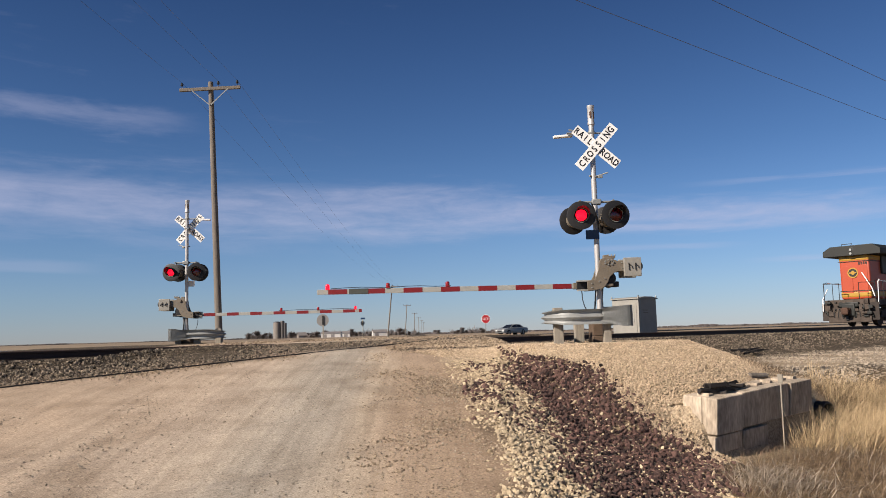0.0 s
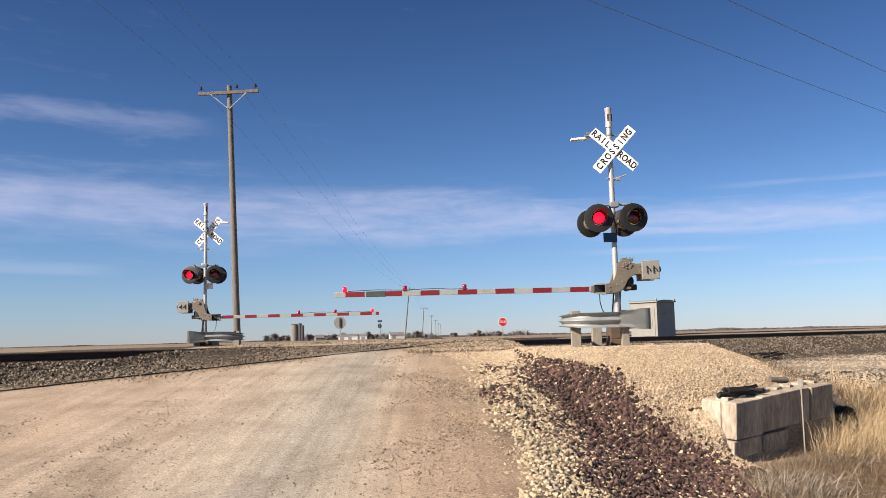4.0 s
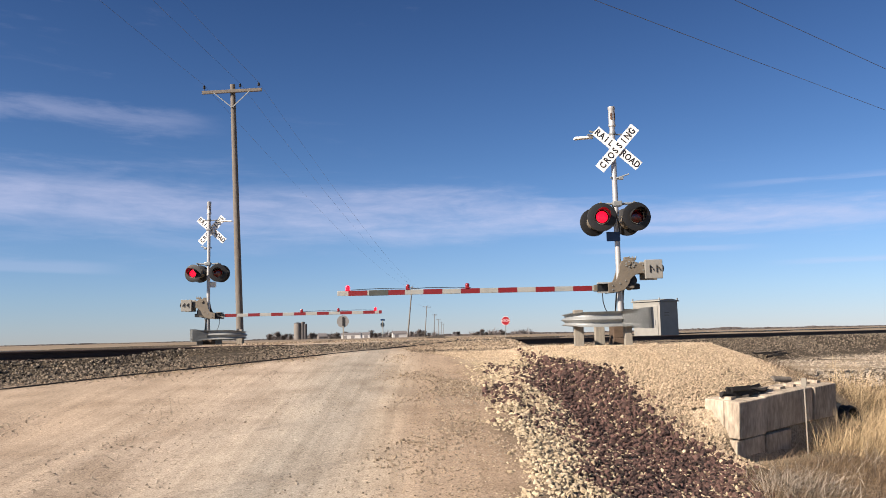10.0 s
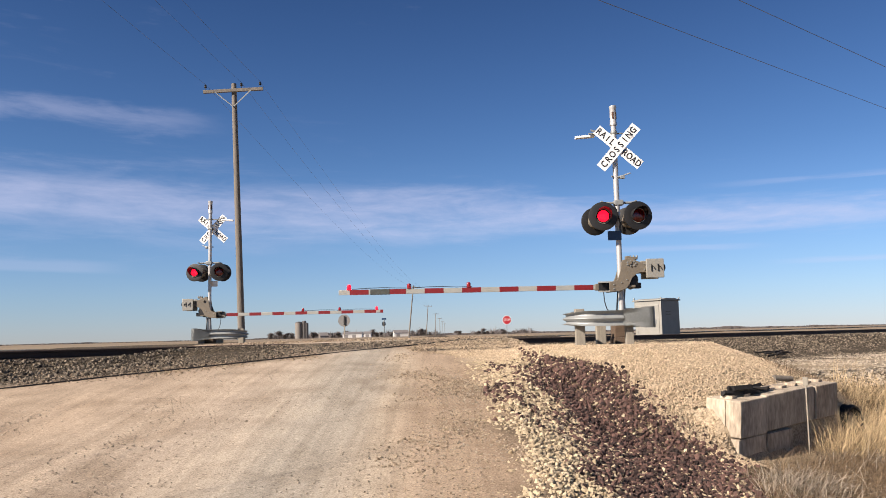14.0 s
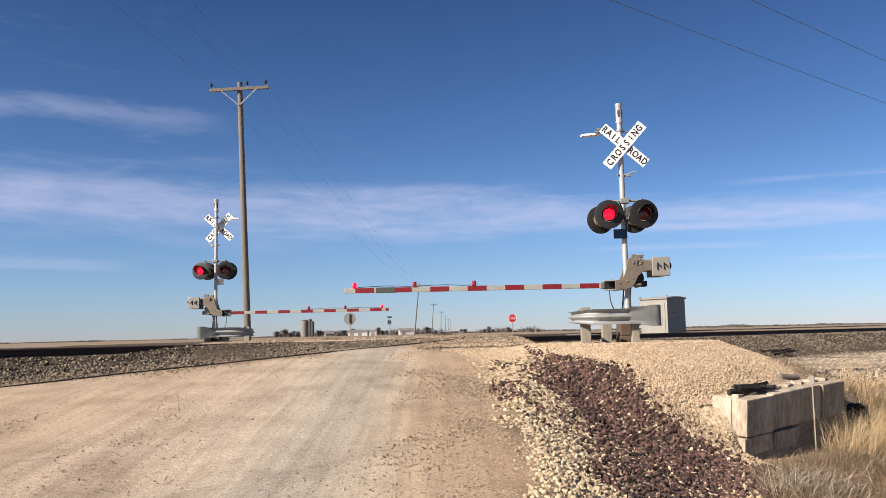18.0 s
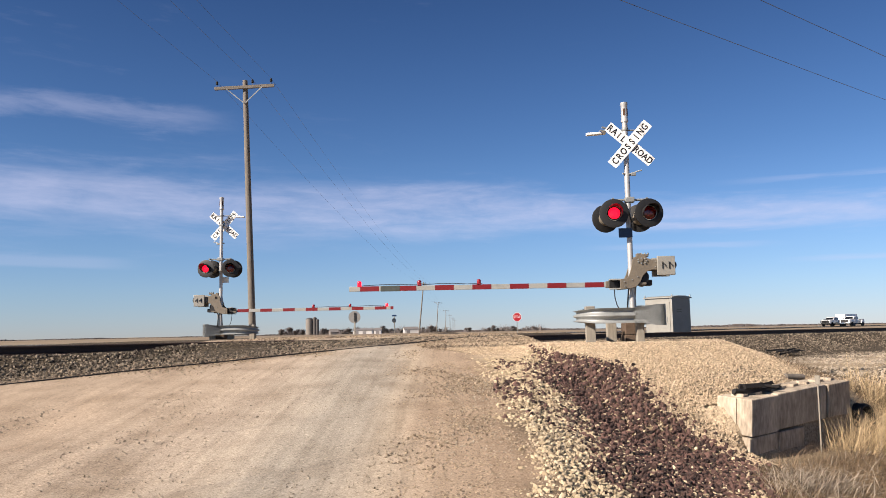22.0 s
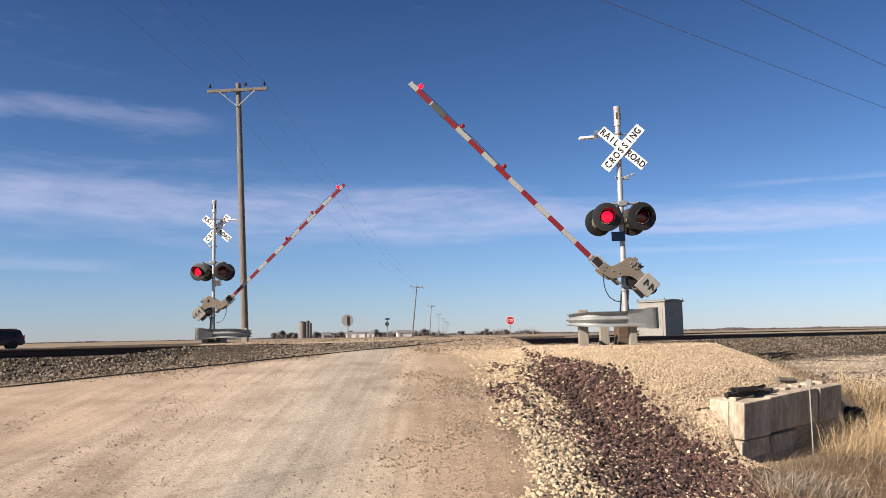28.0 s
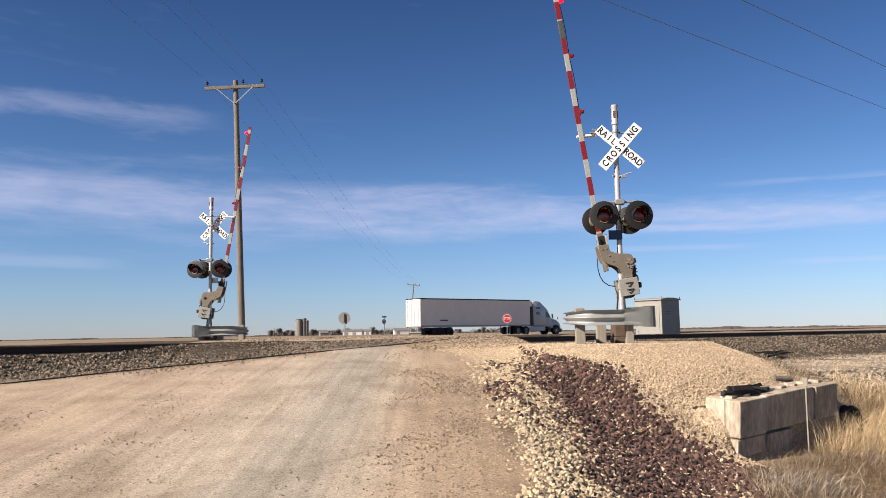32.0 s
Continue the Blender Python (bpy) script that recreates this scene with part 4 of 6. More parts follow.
    for x, z in ((-0.36, -0.46), (-0.36, -0.55), (-0.20, -0.42), (-0.08, -0.36), (0.30, -0.04), (0.30, -0.15)):
        for y0, y1 in ((-0.20, -0.222), (0.18, 0.202)):
            part("bolt", rod(B(), (x, y0, z), (x, y1, z), 0.012, seg=6), M_GALV, arm)
    for z, t in ((-0.405, 0.03), (-0.60, 0.03)):
        part("channel_bar", box(B(), (-0.52, -0.165, z), (0.30, 0.06, t), 0.004, pose(0, 0, 0, 0, 0, 0)), M_ARMW, arm, "pale flat bar of the boom socket")
    # solid black block in place of the shaded hollow behind the bars
    part("socket_shade", box(B(), (-0.52, -0.02, -0.50), (0.26, 0.10, 0.17), 0.006), M_BLACK, arm, "black block standing for the shade in the open socket")
    part("pivot_lug", box(box(B(), (-0.02, -0.1, 0.10), (0.10, 0.12, 0.08), 0.01), (0.14, 0.05, 0.11), (0.16, 0.10, 0.06), 0.01), M_CASTP, arm)
    for x in (0.08, 0.15, 0.22):
        part("bolt", rod(B(), (x, 0.05, 0.12), (x, 0.05, 0.17), 0.016, seg=6), M_GALV, arm)
    for y in (-0.24, 0.22):
        cw = part("counterweight", box(B(), (0.515, y, -0.135), (0.37, 0.07, 0.40), 0.012), M_GREYP, arm, "grey steel counterweight plate")
        for x in (0.44, 0.58):
            o = 0.048 if y > 0 else -0.048
            part("handle", pipe(pipe(B(), [(x - 0.01, y + o, -0.05), (x - 0.01, y + o, -0.20)], 0.009, 6), [(x - 0.01, y + o, -0.07), (x + 0.05, y + o, -0.12), (x + 0.06, y + o, -0.16)], 0.009, 6), M_BLACK, arm)
    part("weight_drum", rod(B(), (0.63, -0.2, -0.12), (0.63, 0.2, -0.12), 0.12, seg=20), M_BLACK, arm)
    z0 = -0.50
    part("boom_clamp", box(box(B(), (-0.66, 0.0, -0.50), (0.12, 0.09, 0.14), 0.012), (-0.55, 0, -0.40), (0.16, 0.26, 0.03), 0.008), M_CASTP, arm, "bolted clamp at the boom root")
    bm = box(B(), (-3.36, 0, z0), (5.64, 0.05, 0.104), 0.006)
    boom = part("boom", bm, M_ARMW, arm, "weathered white and red striped boom")
    for i in range(7):
        part("stripe", box(B(), (-0.96 - 0.797 * i, 0, z0), (0.405, 0.054, 0.107), 0.003), M_RED, arm, "dull red band")
    if far:
        part("stripe", box(B(), (-6.135, 0, z0), (0.10, 0.054, 0.107), 0.003), M_RED, arm, "dull red boom tip")
    else:
        part("splice", box(B(), (-5.3, 0, z0), (0.42, 0.062, 0.118), 0.01), M_SPLICE, arm, "dark grey bolted splice plate")
    for x in (-5.96, -4.68, -3.41):
        bm = box(B(), (x, 0, z0 + 0.07), (0.09, 0.08, 0.035), 0.008)
        lathe(bm, [(0.042, z0 + 0.085), (0.046, z0 + 0.12), (0.044, z0 + 0.145), (0.026, z0 + 0.165), (0.001, z0 + 0.168)], Matrix.Translation((x, 0, 0)), 16)
        part("arm_light", bm, M_LIT if x < -5 else M_SIDELENS, arm, "small red boom light")
    part("wire", pipe(B(), [(-5.9, 0.03, z0 + 0.07)] + [(-5.9 + 0.32 * i, 0.03, z0 + 0.062 + 0.03 * abs(math.sin(i * 0.85))) for i in range(1, 9)], 0.007, 5), M_BLACK, arm, "thin black cable along the boom")
    slack = part("hanging_cable", pipe(B(), [(-0.38, -0.05, 1.74 - 0.56), (-0.37, -0.05, 0.95), (-0.33, -0.04, 0.80), (-0.26, -0.03, 0.68), (-0.14, -0.02, 0.6), (0, 0, 0.58)], 0.01, 6), M_BLACK, s, "slack black cable")
    arm.matrix_basis = Matrix.Translation((0.17, 0, 1.74))
    return s, arm, slack, lamps


NEAR_AT = (3.815, 16.85, 1.28)
FAR_AT = (-8.06, 27.5, 1.21)
near_signal, near_arm, near_slack, near_lamps = signal(Matrix.Translation(NEAR_AT) @ pose(0, 0, 0, 0, 0.1, 0), "crossing signal with crossbuck, red flashers and striped boom on gravel mound", False)
far_signal, far_arm, far_slack, far_lamps = signal(Matrix.Translation(FAR_AT) @ pose(0, 0, 0, 0, 0, 180), "crossing signal seen from behind beside a wooden utility pole", True)
guard(Matrix.Translation((3.74, 16.80, 1.26)) @ pose(0, 0, 0, 0, -0.3, 0), "looped galvanised guard rail on timber posts in cream gravel")
guard(Matrix.Translation((-7.95, 27.5, 1.17)) @ pose(0, 0, 0, 0, 0, 180), "looped galvanised guard rail on timber posts beside the track")

# ---- relay cabinet beyond the track ----
cab = thing("relay_cabinet", Matrix.Translation((10.47, 38.7, 0.93)) @ pose(0, 0, 0, 0, 0, 39), "grey sheet-metal relay cabinet beside the track", "cabinet")
part("body", box(B(), (0, 0, 1.04), (1.45, 1.55, 2.0), 0.02), M_GREYP, cab, "grey painted sheet metal")
bm = B()
prism(bm, [(-0.79, 2.04), (0.79, 2.04), (0.79, 2.09), (0.3, 2.16), (-0.3, 2.16), (-0.79, 2.09)], -0.84, 0.84, None, 0.01)
part("roof", bm, M_GREYP, cab)
part("plinth", box(B(), (0, 0, -0.1), (1.4, 1.5, 0.3), 0.02), M_CONC, cab)
part("door", box(B(), (-0.735, 0, 1.0), (0.03, 1.3, 1.7), 0.01), M_GREYP, cab)
for y in (-0.25, 0.25):
    part("hinge", rod(B(), (-0.76, 0.6, 1.0 + y * 2), (-0.76, 0.6, 1.12 + y * 2), 0.02, seg=8), M_GALV, cab)
part("handle", box(B(), (-0.765, -0.5, 1.05), (0.03, 0.04, 0.22), 0.008), M_GALV, cab)
for z in (1.50, 1.38):
    part("lettering_bar", box(B(), (-0.18, -0.778, z), (0.38, 0.006, 0.035), 0), M_CASTP, cab, "row of small dark lettering")
for x, y in ((-0.72, -0.78), (0.72, -0.78), (-0.72, 0.78), (0.72, 0.78)):
    part("lug", box(B(), (x, y, 2.14), (0.07, 0.05, 0.14), 0.01), M_GALV, cab)

# ---- concrete block headwall in the ditch ----
wall = thing("block_headwall", Matrix.Translation((*unslant(-4.50, 12.72), 0.0)) @ pose(0, 0, 0, 0, 0, 39) @ pose(0, 0, 0, 4, -1.6, 0), "stained cast concrete blocks stacked as a culvert headwall", "headwall")


def block(x0, x1, z0, dy, tilt):
    bm = box(B(), ((x0 + x1) / 2, 0.30 + dy, z0 + 0.29), (x1 - x0 - 0.015, 0.60, 0.57), 0.022)
    for x in np.arange(x0 + 0.2, x1 - 0.1, 0.4):
        bmesh.ops.create_cube(bm, size=1, matrix=Matrix.Translation((x, 0.32 + dy, z0 + 0.585)) @ pose(0, 0, 0, 0, 5 * math.sin(x * 9), 9 * math.sin(x * 7)) @ Matrix.Diagonal((0.15 + 0.04 * math.sin(x * 5), 0.19, 0.06, 1)))
    ob = part("block", bm, M_BLOCK, wall, "", 40)
    ob.matrix_basis = pose(0, 0, 0, 0, tilt, 0)


block(0.0, 0.80, -0.10, 0.0, 0.3)
block(0.80, 2.40, -0.09, 0.02, -0.4)
block(2.40, 3.20, -0.06, -0.01, 0.2)
block(-0.02, 0.82, -0.69, 0.03, 0.0)
block(0.82, 1.62, -0.69, 0.01, 0.0)
part("end_rib", box(B(), (0.003, 0.34, 0.19), (0.03, 0.17, 0.56), 0.01), M_BLOCK, wall, "raised upright rib on the end block")

stake = thing("marker_stake", Matrix.Translation((*unslant(-2.93, 12.98), -0.42)) @ pose(0, 0, 0, 0, 0.5, -35), "thin weathered lath stake with a pale top", "stake")
part("lath", box(B(), (0, 0, 0.5), (0.022, 0.014, 1.25), 0.003), M_POST, stake)
part("cap", box(B(), (0, 0, 1.12), (0.08, 0.03, 0.14), 0.004), M_POST, stake, "pale painted top")

burnt = thing("charred_timber", Matrix.Translation((*unslant(-3.62, 12.42), 0.50)) @ pose(0, 0, 0, 0, 0, 30), "charred broken timber lying on the blocks", "timber")
rng = random.Random(5)
for i in range(15):
    a = Vector((-0.70 + rng.uniform(-0.1, 0.75), rng.uniform(-0.14, 0.10), 0.05 + 0.006 * i))
    b = a + Vector((rng.uniform(0.3, 0.7), rng.uniform(-0.2, 0.2), rng.uniform(-0.03, 0.05)))
    bm = rod(B(), a, b, rng.uniform(0.022, 0.05), rng.uniform(0.012, 0.04), 7)
    for v in bm.verts:
        v.co += Vector((rng.uniform(-1, 1), rng.uniform(-1, 1), rng.uniform(-1, 1))) * 0.024
    part("piece", bm, M_CHAR, burnt)

log = thing("log", Matrix.Translation((6.2, 14.62, land_at(6.2, 14.62) + 0.05)) @ pose(0, 0, 0, 0, 4, 15), "short weathered grey log lying on the gravel", "log")
part("stem", rod(B(), (-0.2, 0, 0), (0.2, 0.03, 0.01), 0.06, 0.05, 10), M_POLE, log)

brand = thing("broken_tie", Matrix.Translation((12.5, 30.3, land_at(12.5, 30.3))) @ pose(0, 0, 0, 0, 0, 30), "splintered black tie pieces lying on the gravel strip", "timber")
for i in range(14):
    a = Vector((rng.uniform(-0.9, 0.6), rng.uniform(-0.3, 0.3), 0.05 + 0.012 * i))
    b = a + Vector((rng.uniform(0.3, 0.9), rng.uniform(-0.25, 0.25), rng.uniform(-0.05, 0.08)))
    part("splinter", rod(B(), a, b, rng.uniform(0.02, 0.055), 0.012, 6), M_CHAR, brand)

culvert = thing("culvert_pipe", Matrix.Translation((*unslant(-0.75, 12.62), -0.30)) @ pose(0, 0, 0, 0, 0, 39), "black corrugated culvert pipe end in the ditch bank", "pipe")
bm = B()
prof = []
for i in range(24):
    prof.append((0.33 + 0.02 * (i % 2), -0.2 + i * 0.06))
prof += [(0.30, 1.18), (0.30, -0.2), (0.33, -0.2)]
lathe(bm, prof, Matrix.Translation((0.1, 0.1, 0.1)) @ Euler((radians(-90), 0, 0)).to_matrix().to_4x4(), 24)
part("barrel", bm, M_RUBBER, culvert)

# ---- utility poles and wires ----


def utility_pole(m, height, label, full=True):
    p = thing("utility_pole", m, label, "utility pole", "utility poles along the road")
    part("pole", rod(B(), (0, 0, -0.6), (0, 0, height), 0.145, 0.10, 14), M_POLE, p, "grey brown weathered timber pole")
    part("crossarm", box(B(), (0, -0.14, height - 0.32), (2.44, 0.10, 0.13), 0.012), M_POLE, p, "weathered timber crossarm")
    for s in (-1, 1):
        part("brace", box(B(), (0, 0, 0), (0.98, 0.012, 0.04), 0, Matrix.Translation((0.38 * s, -0.20, height - 0.68)) @ pose(0, 0, 0, 0, -42 * s, 0)), M_GALV, p, "galvanised flat brace")
    for x in (-1.12, 0.34, 1.10):
        bm = lathe(B(), [(0.012, 0), (0.012, 0.1), (0.05, 0.1), (0.06, 0.13), (0.035, 0.17), (0.05, 0.19), (0.03, 0.23), (0.001, 0.24)], Matrix.Translation((x, -0.14, height - 0.25)), 12)
        part("insulator", bm, M_BLACK, p)
    return p


POLES = [(-10.4, -66, 0.0), (-7.95, 31.5, -2.0), (-6.4, 150, 6.0), (-5.2, 250, 4.5), (-3.2, 350, 2.0), (-1.5, 450, 0), (0.2, 550, 0), (1.8, 650, 0)]
tops = []
for x, y, lean in POLES:
    h = 10.55 if y < 100 else 10.1
    m = Matrix.Translation((x, y, land_at(x, y))) @ pose(0, 0, 0, 0, lean, 0)
    utility_pole(m, h, "weathered timber utility pole with crossarm leaning beside the road")
    tops.append([m @ Vector((a, -0.14, h - 0.01)) for a in (-1.12, 0.34, 1.10)])


def wire(a, b, sag, r, label):
    bm = B()
    a, b = Vector(a), Vector(b)
    n = 24
    pts = [a.lerp(b, i / n) - Vector((0, 0, 4 * sag * (i / n) * (1 - i / n))) for i in range(n + 1)]
    pipe(bm, pts, r, 5)
    me = mesh_of(bm, "power_line")
    me.materials.append(M_WIRE)
    return tagged(new("power_line", me), label, "wire", "overhead wires")


for a, b in zip(tops, tops[1:]):
    for i in range(3):
        wire(a[i], b[i], 1.1, 0.0048, "thin dark overhead wire strung between timber poles")
for p, z in ((8.45, 9.0), (10.35, 9.0)):
    a, b = unslant(-70, p), unslant(75, p)
    wire((*a, z + 0.6), (*b, z + 0.6), 0.6, 0.0075, "thin dark overhead wire running along the railway")

# ---- road signs ----
stop = thing("stop_sign", Matrix.Translation((5.66, 70, land_at(5.66, 70))) @ pose(0, 0, 0, 0, 0.8, 2), "red octagonal stop sign on a steel post", "road sign")
hz = 2.73 - land_at(5.66, 70)
part("post", box(B(), (0, 0.04, hz / 2 - 0.1), (0.06, 0.04, hz + 0.4), 0.005), M_GALV, stop)
oct8 = [(0.405 * math.cos(radians(22.5 + 45 * i)), hz + 0.405 * math.sin(radians(22.5 + 45 * i))) for i in range(8)]
plate = part("plate", prism(B(), oct8, -0.004, 0.004), M_WHITE, stop, "white bordered octagonal plate")
oct7 = [(0.375 * math.cos(radians(22.5 + 45 * i)), hz + 0.375 * math.sin(radians(22.5 + 45 * i))) for i in range(8)]
M_STOP = mat("stop_red", (0.36, 0.014, 0.022), 0.4, 0, 0.08, 5, 0)
part("face", prism(B(), oct7, -0.008, -0.004), M_STOP, plate, "red octagonal face")
me = words("STOP", 0.31, 0.002)
me.transform(Matrix.Translation((0, -0.011, hz)) @ Euler((radians(90), 0, 0)).to_matrix().to_4x4() @ Matrix.Diagonal((0.8, 1, 1, 1)))
part("letters", me, M_WHITE, plate, "white word STOP")

adv = thing("advance_warning_sign", Matrix.Translation((-12.0, 97, land_at(-12.0, 97))) @ pose(0, 0, 0, 0, 0, -3), "large round warning sign seen from its bare back", "road sign")
hz = 3.55 - land_at(-12.0, 97)
part("plate", lathe(B(), [(0.001, -0.004), (0.74, -0.004), (0.74, 0.004), (0.001, 0.004)], Matrix.Translation((0, 0.05, hz)) @ FRONT, 36), mat("bare_sign_back", (0.20, 0.195, 0.185), 0.55, 0.2, 0.15, 3, 0.03), adv, "bare grey aluminium back")
part("post", box(B(), (0.05, 0, hz / 2), (0.14, 0.09, hz + 0.8), 0.005), M_POST, adv)
part("bracket", box(B(), (0.05, -0.05, hz), (0.2, 0.05, 1.1), 0.004), M_BLACK, adv)

far_stop = thing("road_name_sign", Matrix.Translation((-6.9, 94, land_at(-6.9, 94))) @ pose(0, 0, 0, 0, 0, 40), "stop sign seen from behind with a blue name plate on top", "road sign")
part("post", box(B(), (0, 0, 1.0), (0.07, 0.06, 3.1), 0.005), M_POST, far_stop)
part("back", prism(B(), [(0.30 * math.cos(radians(22.5 + 45 * i)), 2.05 + 0.30 * math.sin(radians(22.5 + 45 * i))) for i in range(8)], 0.05, 0.06), M_GALV, far_stop, "bare grey back of an octagonal sign")
part("name_plate", box(B(), (0, 0, 2.62), (0.52, 0.02, 0.20), 0.01, pose(0, 0, 0, 0, 0, -40)), M_BLUE, far_stop, "dark blue name plate")

# ---- farmstead and trees on the horizon ----
M_SHED = mat("white_metal_siding", (0.554, 0.539, 0.508), 0.5, 0.1, 0.08, 0.5, 0.05)
M_SHEDROOF = mat("dull_metal_roof", (0.231, 0.216, 0.208), 0.5, 0.3, 0.15, 0.5, 0.05)
M_SILO = mat("concrete_silo_stave", (0.19, 0.172, 0.152), 0.85, 0, 0.2, 0.6, 0.1)


def shed(x, y, w, d, h, rise, label, turn=0.0, wall_m=None):
    s = thing("farm_shed", Matrix.Translation((x, y, 0.75)) @ pose(0, 0, 0, 0, 0, turn), label, "building", "farm buildings")
    bm = B()
    prism(bm, [(-d / 2, -0.5), (d / 2, -0.5), (d / 2, h), (0, h + rise), (-d / 2, h)], -w / 2, w / 2, pose(0, 0, 0, 0, 0, 90))
    part("wall", bm, wall_m or M_SHED, s, "pale metal siding")
    bm = B()
    for sg in (-1, 1):
        prism(bm, [(sg * (d / 2 + 0.3), h - 0.12), (0, h + rise + 0.06), (0, h + rise + 0.25), (sg * (d / 2 + 0.3), h + 0.1)], -w / 2 - 0.3, w / 2 + 0.3, pose(0, 0, 0, 0, 0, 90))
    part("roof", bm, M_SHEDROOF, s, "dull grey metal roof")
    for k in range(max(1, int(w // 5))):
        part("door", box(B(), (-w / 2 + 2.5 + k * 5, -d / 2 - 0.03, h * 0.4), (2.4, 0.06, h * 0.75), 0.02), M_SHEDROOF, s)
    return s


def px_x(px, depth):
    return (px - 787) / 1400 * depth


shed(px_x(629, 520), 520, 12.5, 8, 2.6, 1.0, "long white metal farm shed with low roof")
shed(px_x(655, 560), 560, 5.0, 6, 2.6, 1.3, "small white farm building with low roof")
shed(px_x(713, 540), 540, 9.5, 7, 2.6, 1.6, "white farm building with grey roof", 12)
shed(px_x(577, 600), 600, 6.0, 6, 1.9, 2.2, "small grey farmhouse among bare trees", 20, M_SILO)
M_SILO2 = mat("dark_steel_silo", (0.092, 0.085, 0.081), 0.5, 0.3, 0.2, 0.6, 0.05)
for px, w, h, lab in ((534, 5.6, 12.0, "tall grey concrete silo beside a farmstead"), (543.5, 3.2, 13.0, "slim dark steel silo beside a farmstead"), (548, 2.6, 11.5, "slim dark steel silo beside a farmstead")):
    s = thing("silo", Matrix.Translation((px_x(px, 610), 610, 0.7)), lab, "silo", "silos")
    part("barrel", rod(B(), (0, 0, -0.5), (0, 0, h), w / 2, seg=24), M_SILO if w > 4 else M_SILO2, s)
    part("dome", lathe(B(), [(w / 2 * math.cos(a), h + w * 0.22 * math.sin(a)) for a in np.linspace(0, 1.56, 7)], None, 24), M_SILO2, s)


def twig_clump(bm_v, bm_f, cx, cy, cz, rx, rz, n, rng):
    """Many thin blades for a bare winter crown."""
    for _ in range(n):
        d = rng.normal(0, 1, 3)
        d /= np.linalg.norm(d)
        d[2] = abs(d[2]) * 0.9 + 0.1
        r = rng.random() ** 0.5
        tip = np.array([cx + d[0] * rx * r, cy + d[1] * rx * r, cz + d[2] * rz * r])
        root = np.array([cx + d[0] * rx * r * 0.35, cy + d[1] * rx * r * 0.35, cz + d[2] * rz * r * 0.3])
        w = 0.10 + 0.16 * rng.random()
        sd = np.array([d[1], -d[0], 0.3])
        sd /= np.linalg.norm(sd)
        k = len(bm_v)
        bm_v += [root - sd * w, root + sd * w, tip + sd * w * 0.4, tip - sd * w * 0.4]
        bm_f.append((k, k + 1, k + 2, k + 3))


def tree(x, y, h, seed, label="bare winter tree on the horizon"):
    rng = np.random.default_rng(seed)
    z = 0.7
    t = thing("tree", Matrix.Translation((x, y, z)), label, "tree", "trees by the farmstead")
    bm = rod(B(), (0, 0, -0.3), (0, 0, h * 0.42), h * 0.03, h * 0.018, 7)
    for i in range(5):
        a = i * 1.3 + seed
        rod(bm, (0, 0, h * (0.22 + 0.05 * i)), (math.cos(a) * h * 0.22, math.sin(a) * h * 0.22, h * (0.5 + 0.07 * i)), h * 0.014, h * 0.006, 5)
    part("trunk", bm, M_BARK, t)
    vs, fs = [], []
    for i in range(9):
        a = rng.random() * 6.28
        twig_clump(vs, fs, math.cos(a) * h * 0.22 * rng.random(), math.sin(a) * h * 0.22, h * (0.04 + 0.5 * rng.random()), h * 0.45, h * 0.36, 70, rng)
    part("crown", numpy_mesh("crown", np.array(vs), fs, M_BRUSH), M_BRUSH, t, "crown of fine bare twigs")


trng = np.random.default_rng(11)
for i, px in enumerate([484, 492, 500, 508, 514, 521, 555, 560, 566, 586, 592, 598, 603, 618, 640, 648, 664, 671, 678, 690, 697, 703, 735, 743, 749, 756, 765, 810, 816, 851, 858, 866, 874, 893, 912, 930]):
    d = trng.uniform(560, 720)
    tall = 6.5 if px < 760 else 5.2
    tree(px_x(px, d), d, tall * trng.uniform(0.7, 1.25), i)

# far woods all round the horizon: ragged dark clumps
wr = np.random.default_rng(21)
n = 9000
wa, wd = wr.uniform(-0.75, 0.75, n), wr.uniform(640, 900, n)
gate = np.sin(wa * 23) + np.sin(wa * 57 + 1) + 0.6 * np.sin(wa * 131)
wh = np.maximum(0.7, (1.0 + 0.22 * gate) * wr.uniform(0.4, 1.3, n)) * np.where(wa < -0.16, 0.55, 0.9)
clump = np.repeat(CUBE_V[None], n, 0) * (1 + 0.2 * wr.normal(0, 1, (n, 8, 1)).clip(-1.5, 1.5)) + 0.16 * wr.normal(0, 1, (n, 8, 3))
clump *= np.stack([wh * wr.uniform(0.7, 1.6, n), wh * 1.2, wh], 1)[:, None, :]
clump += np.stack([np.sin(wa) * wd, np.cos(wa) * wd, 0.5 + wh * 0.5], 1)[:, None, :]
me = numpy_mesh("far_woods", clump.reshape(-1, 3), (CUBE_F[None] + (np.arange(n) * 8)[:, None, None]).reshape(-1, 3), M_WOODS)
tagged(new("far_woods", me), "low line of bare woods along the horizon", "woods", kind="stuff")

# ---- dry grass and dead stalks by the ditch ----


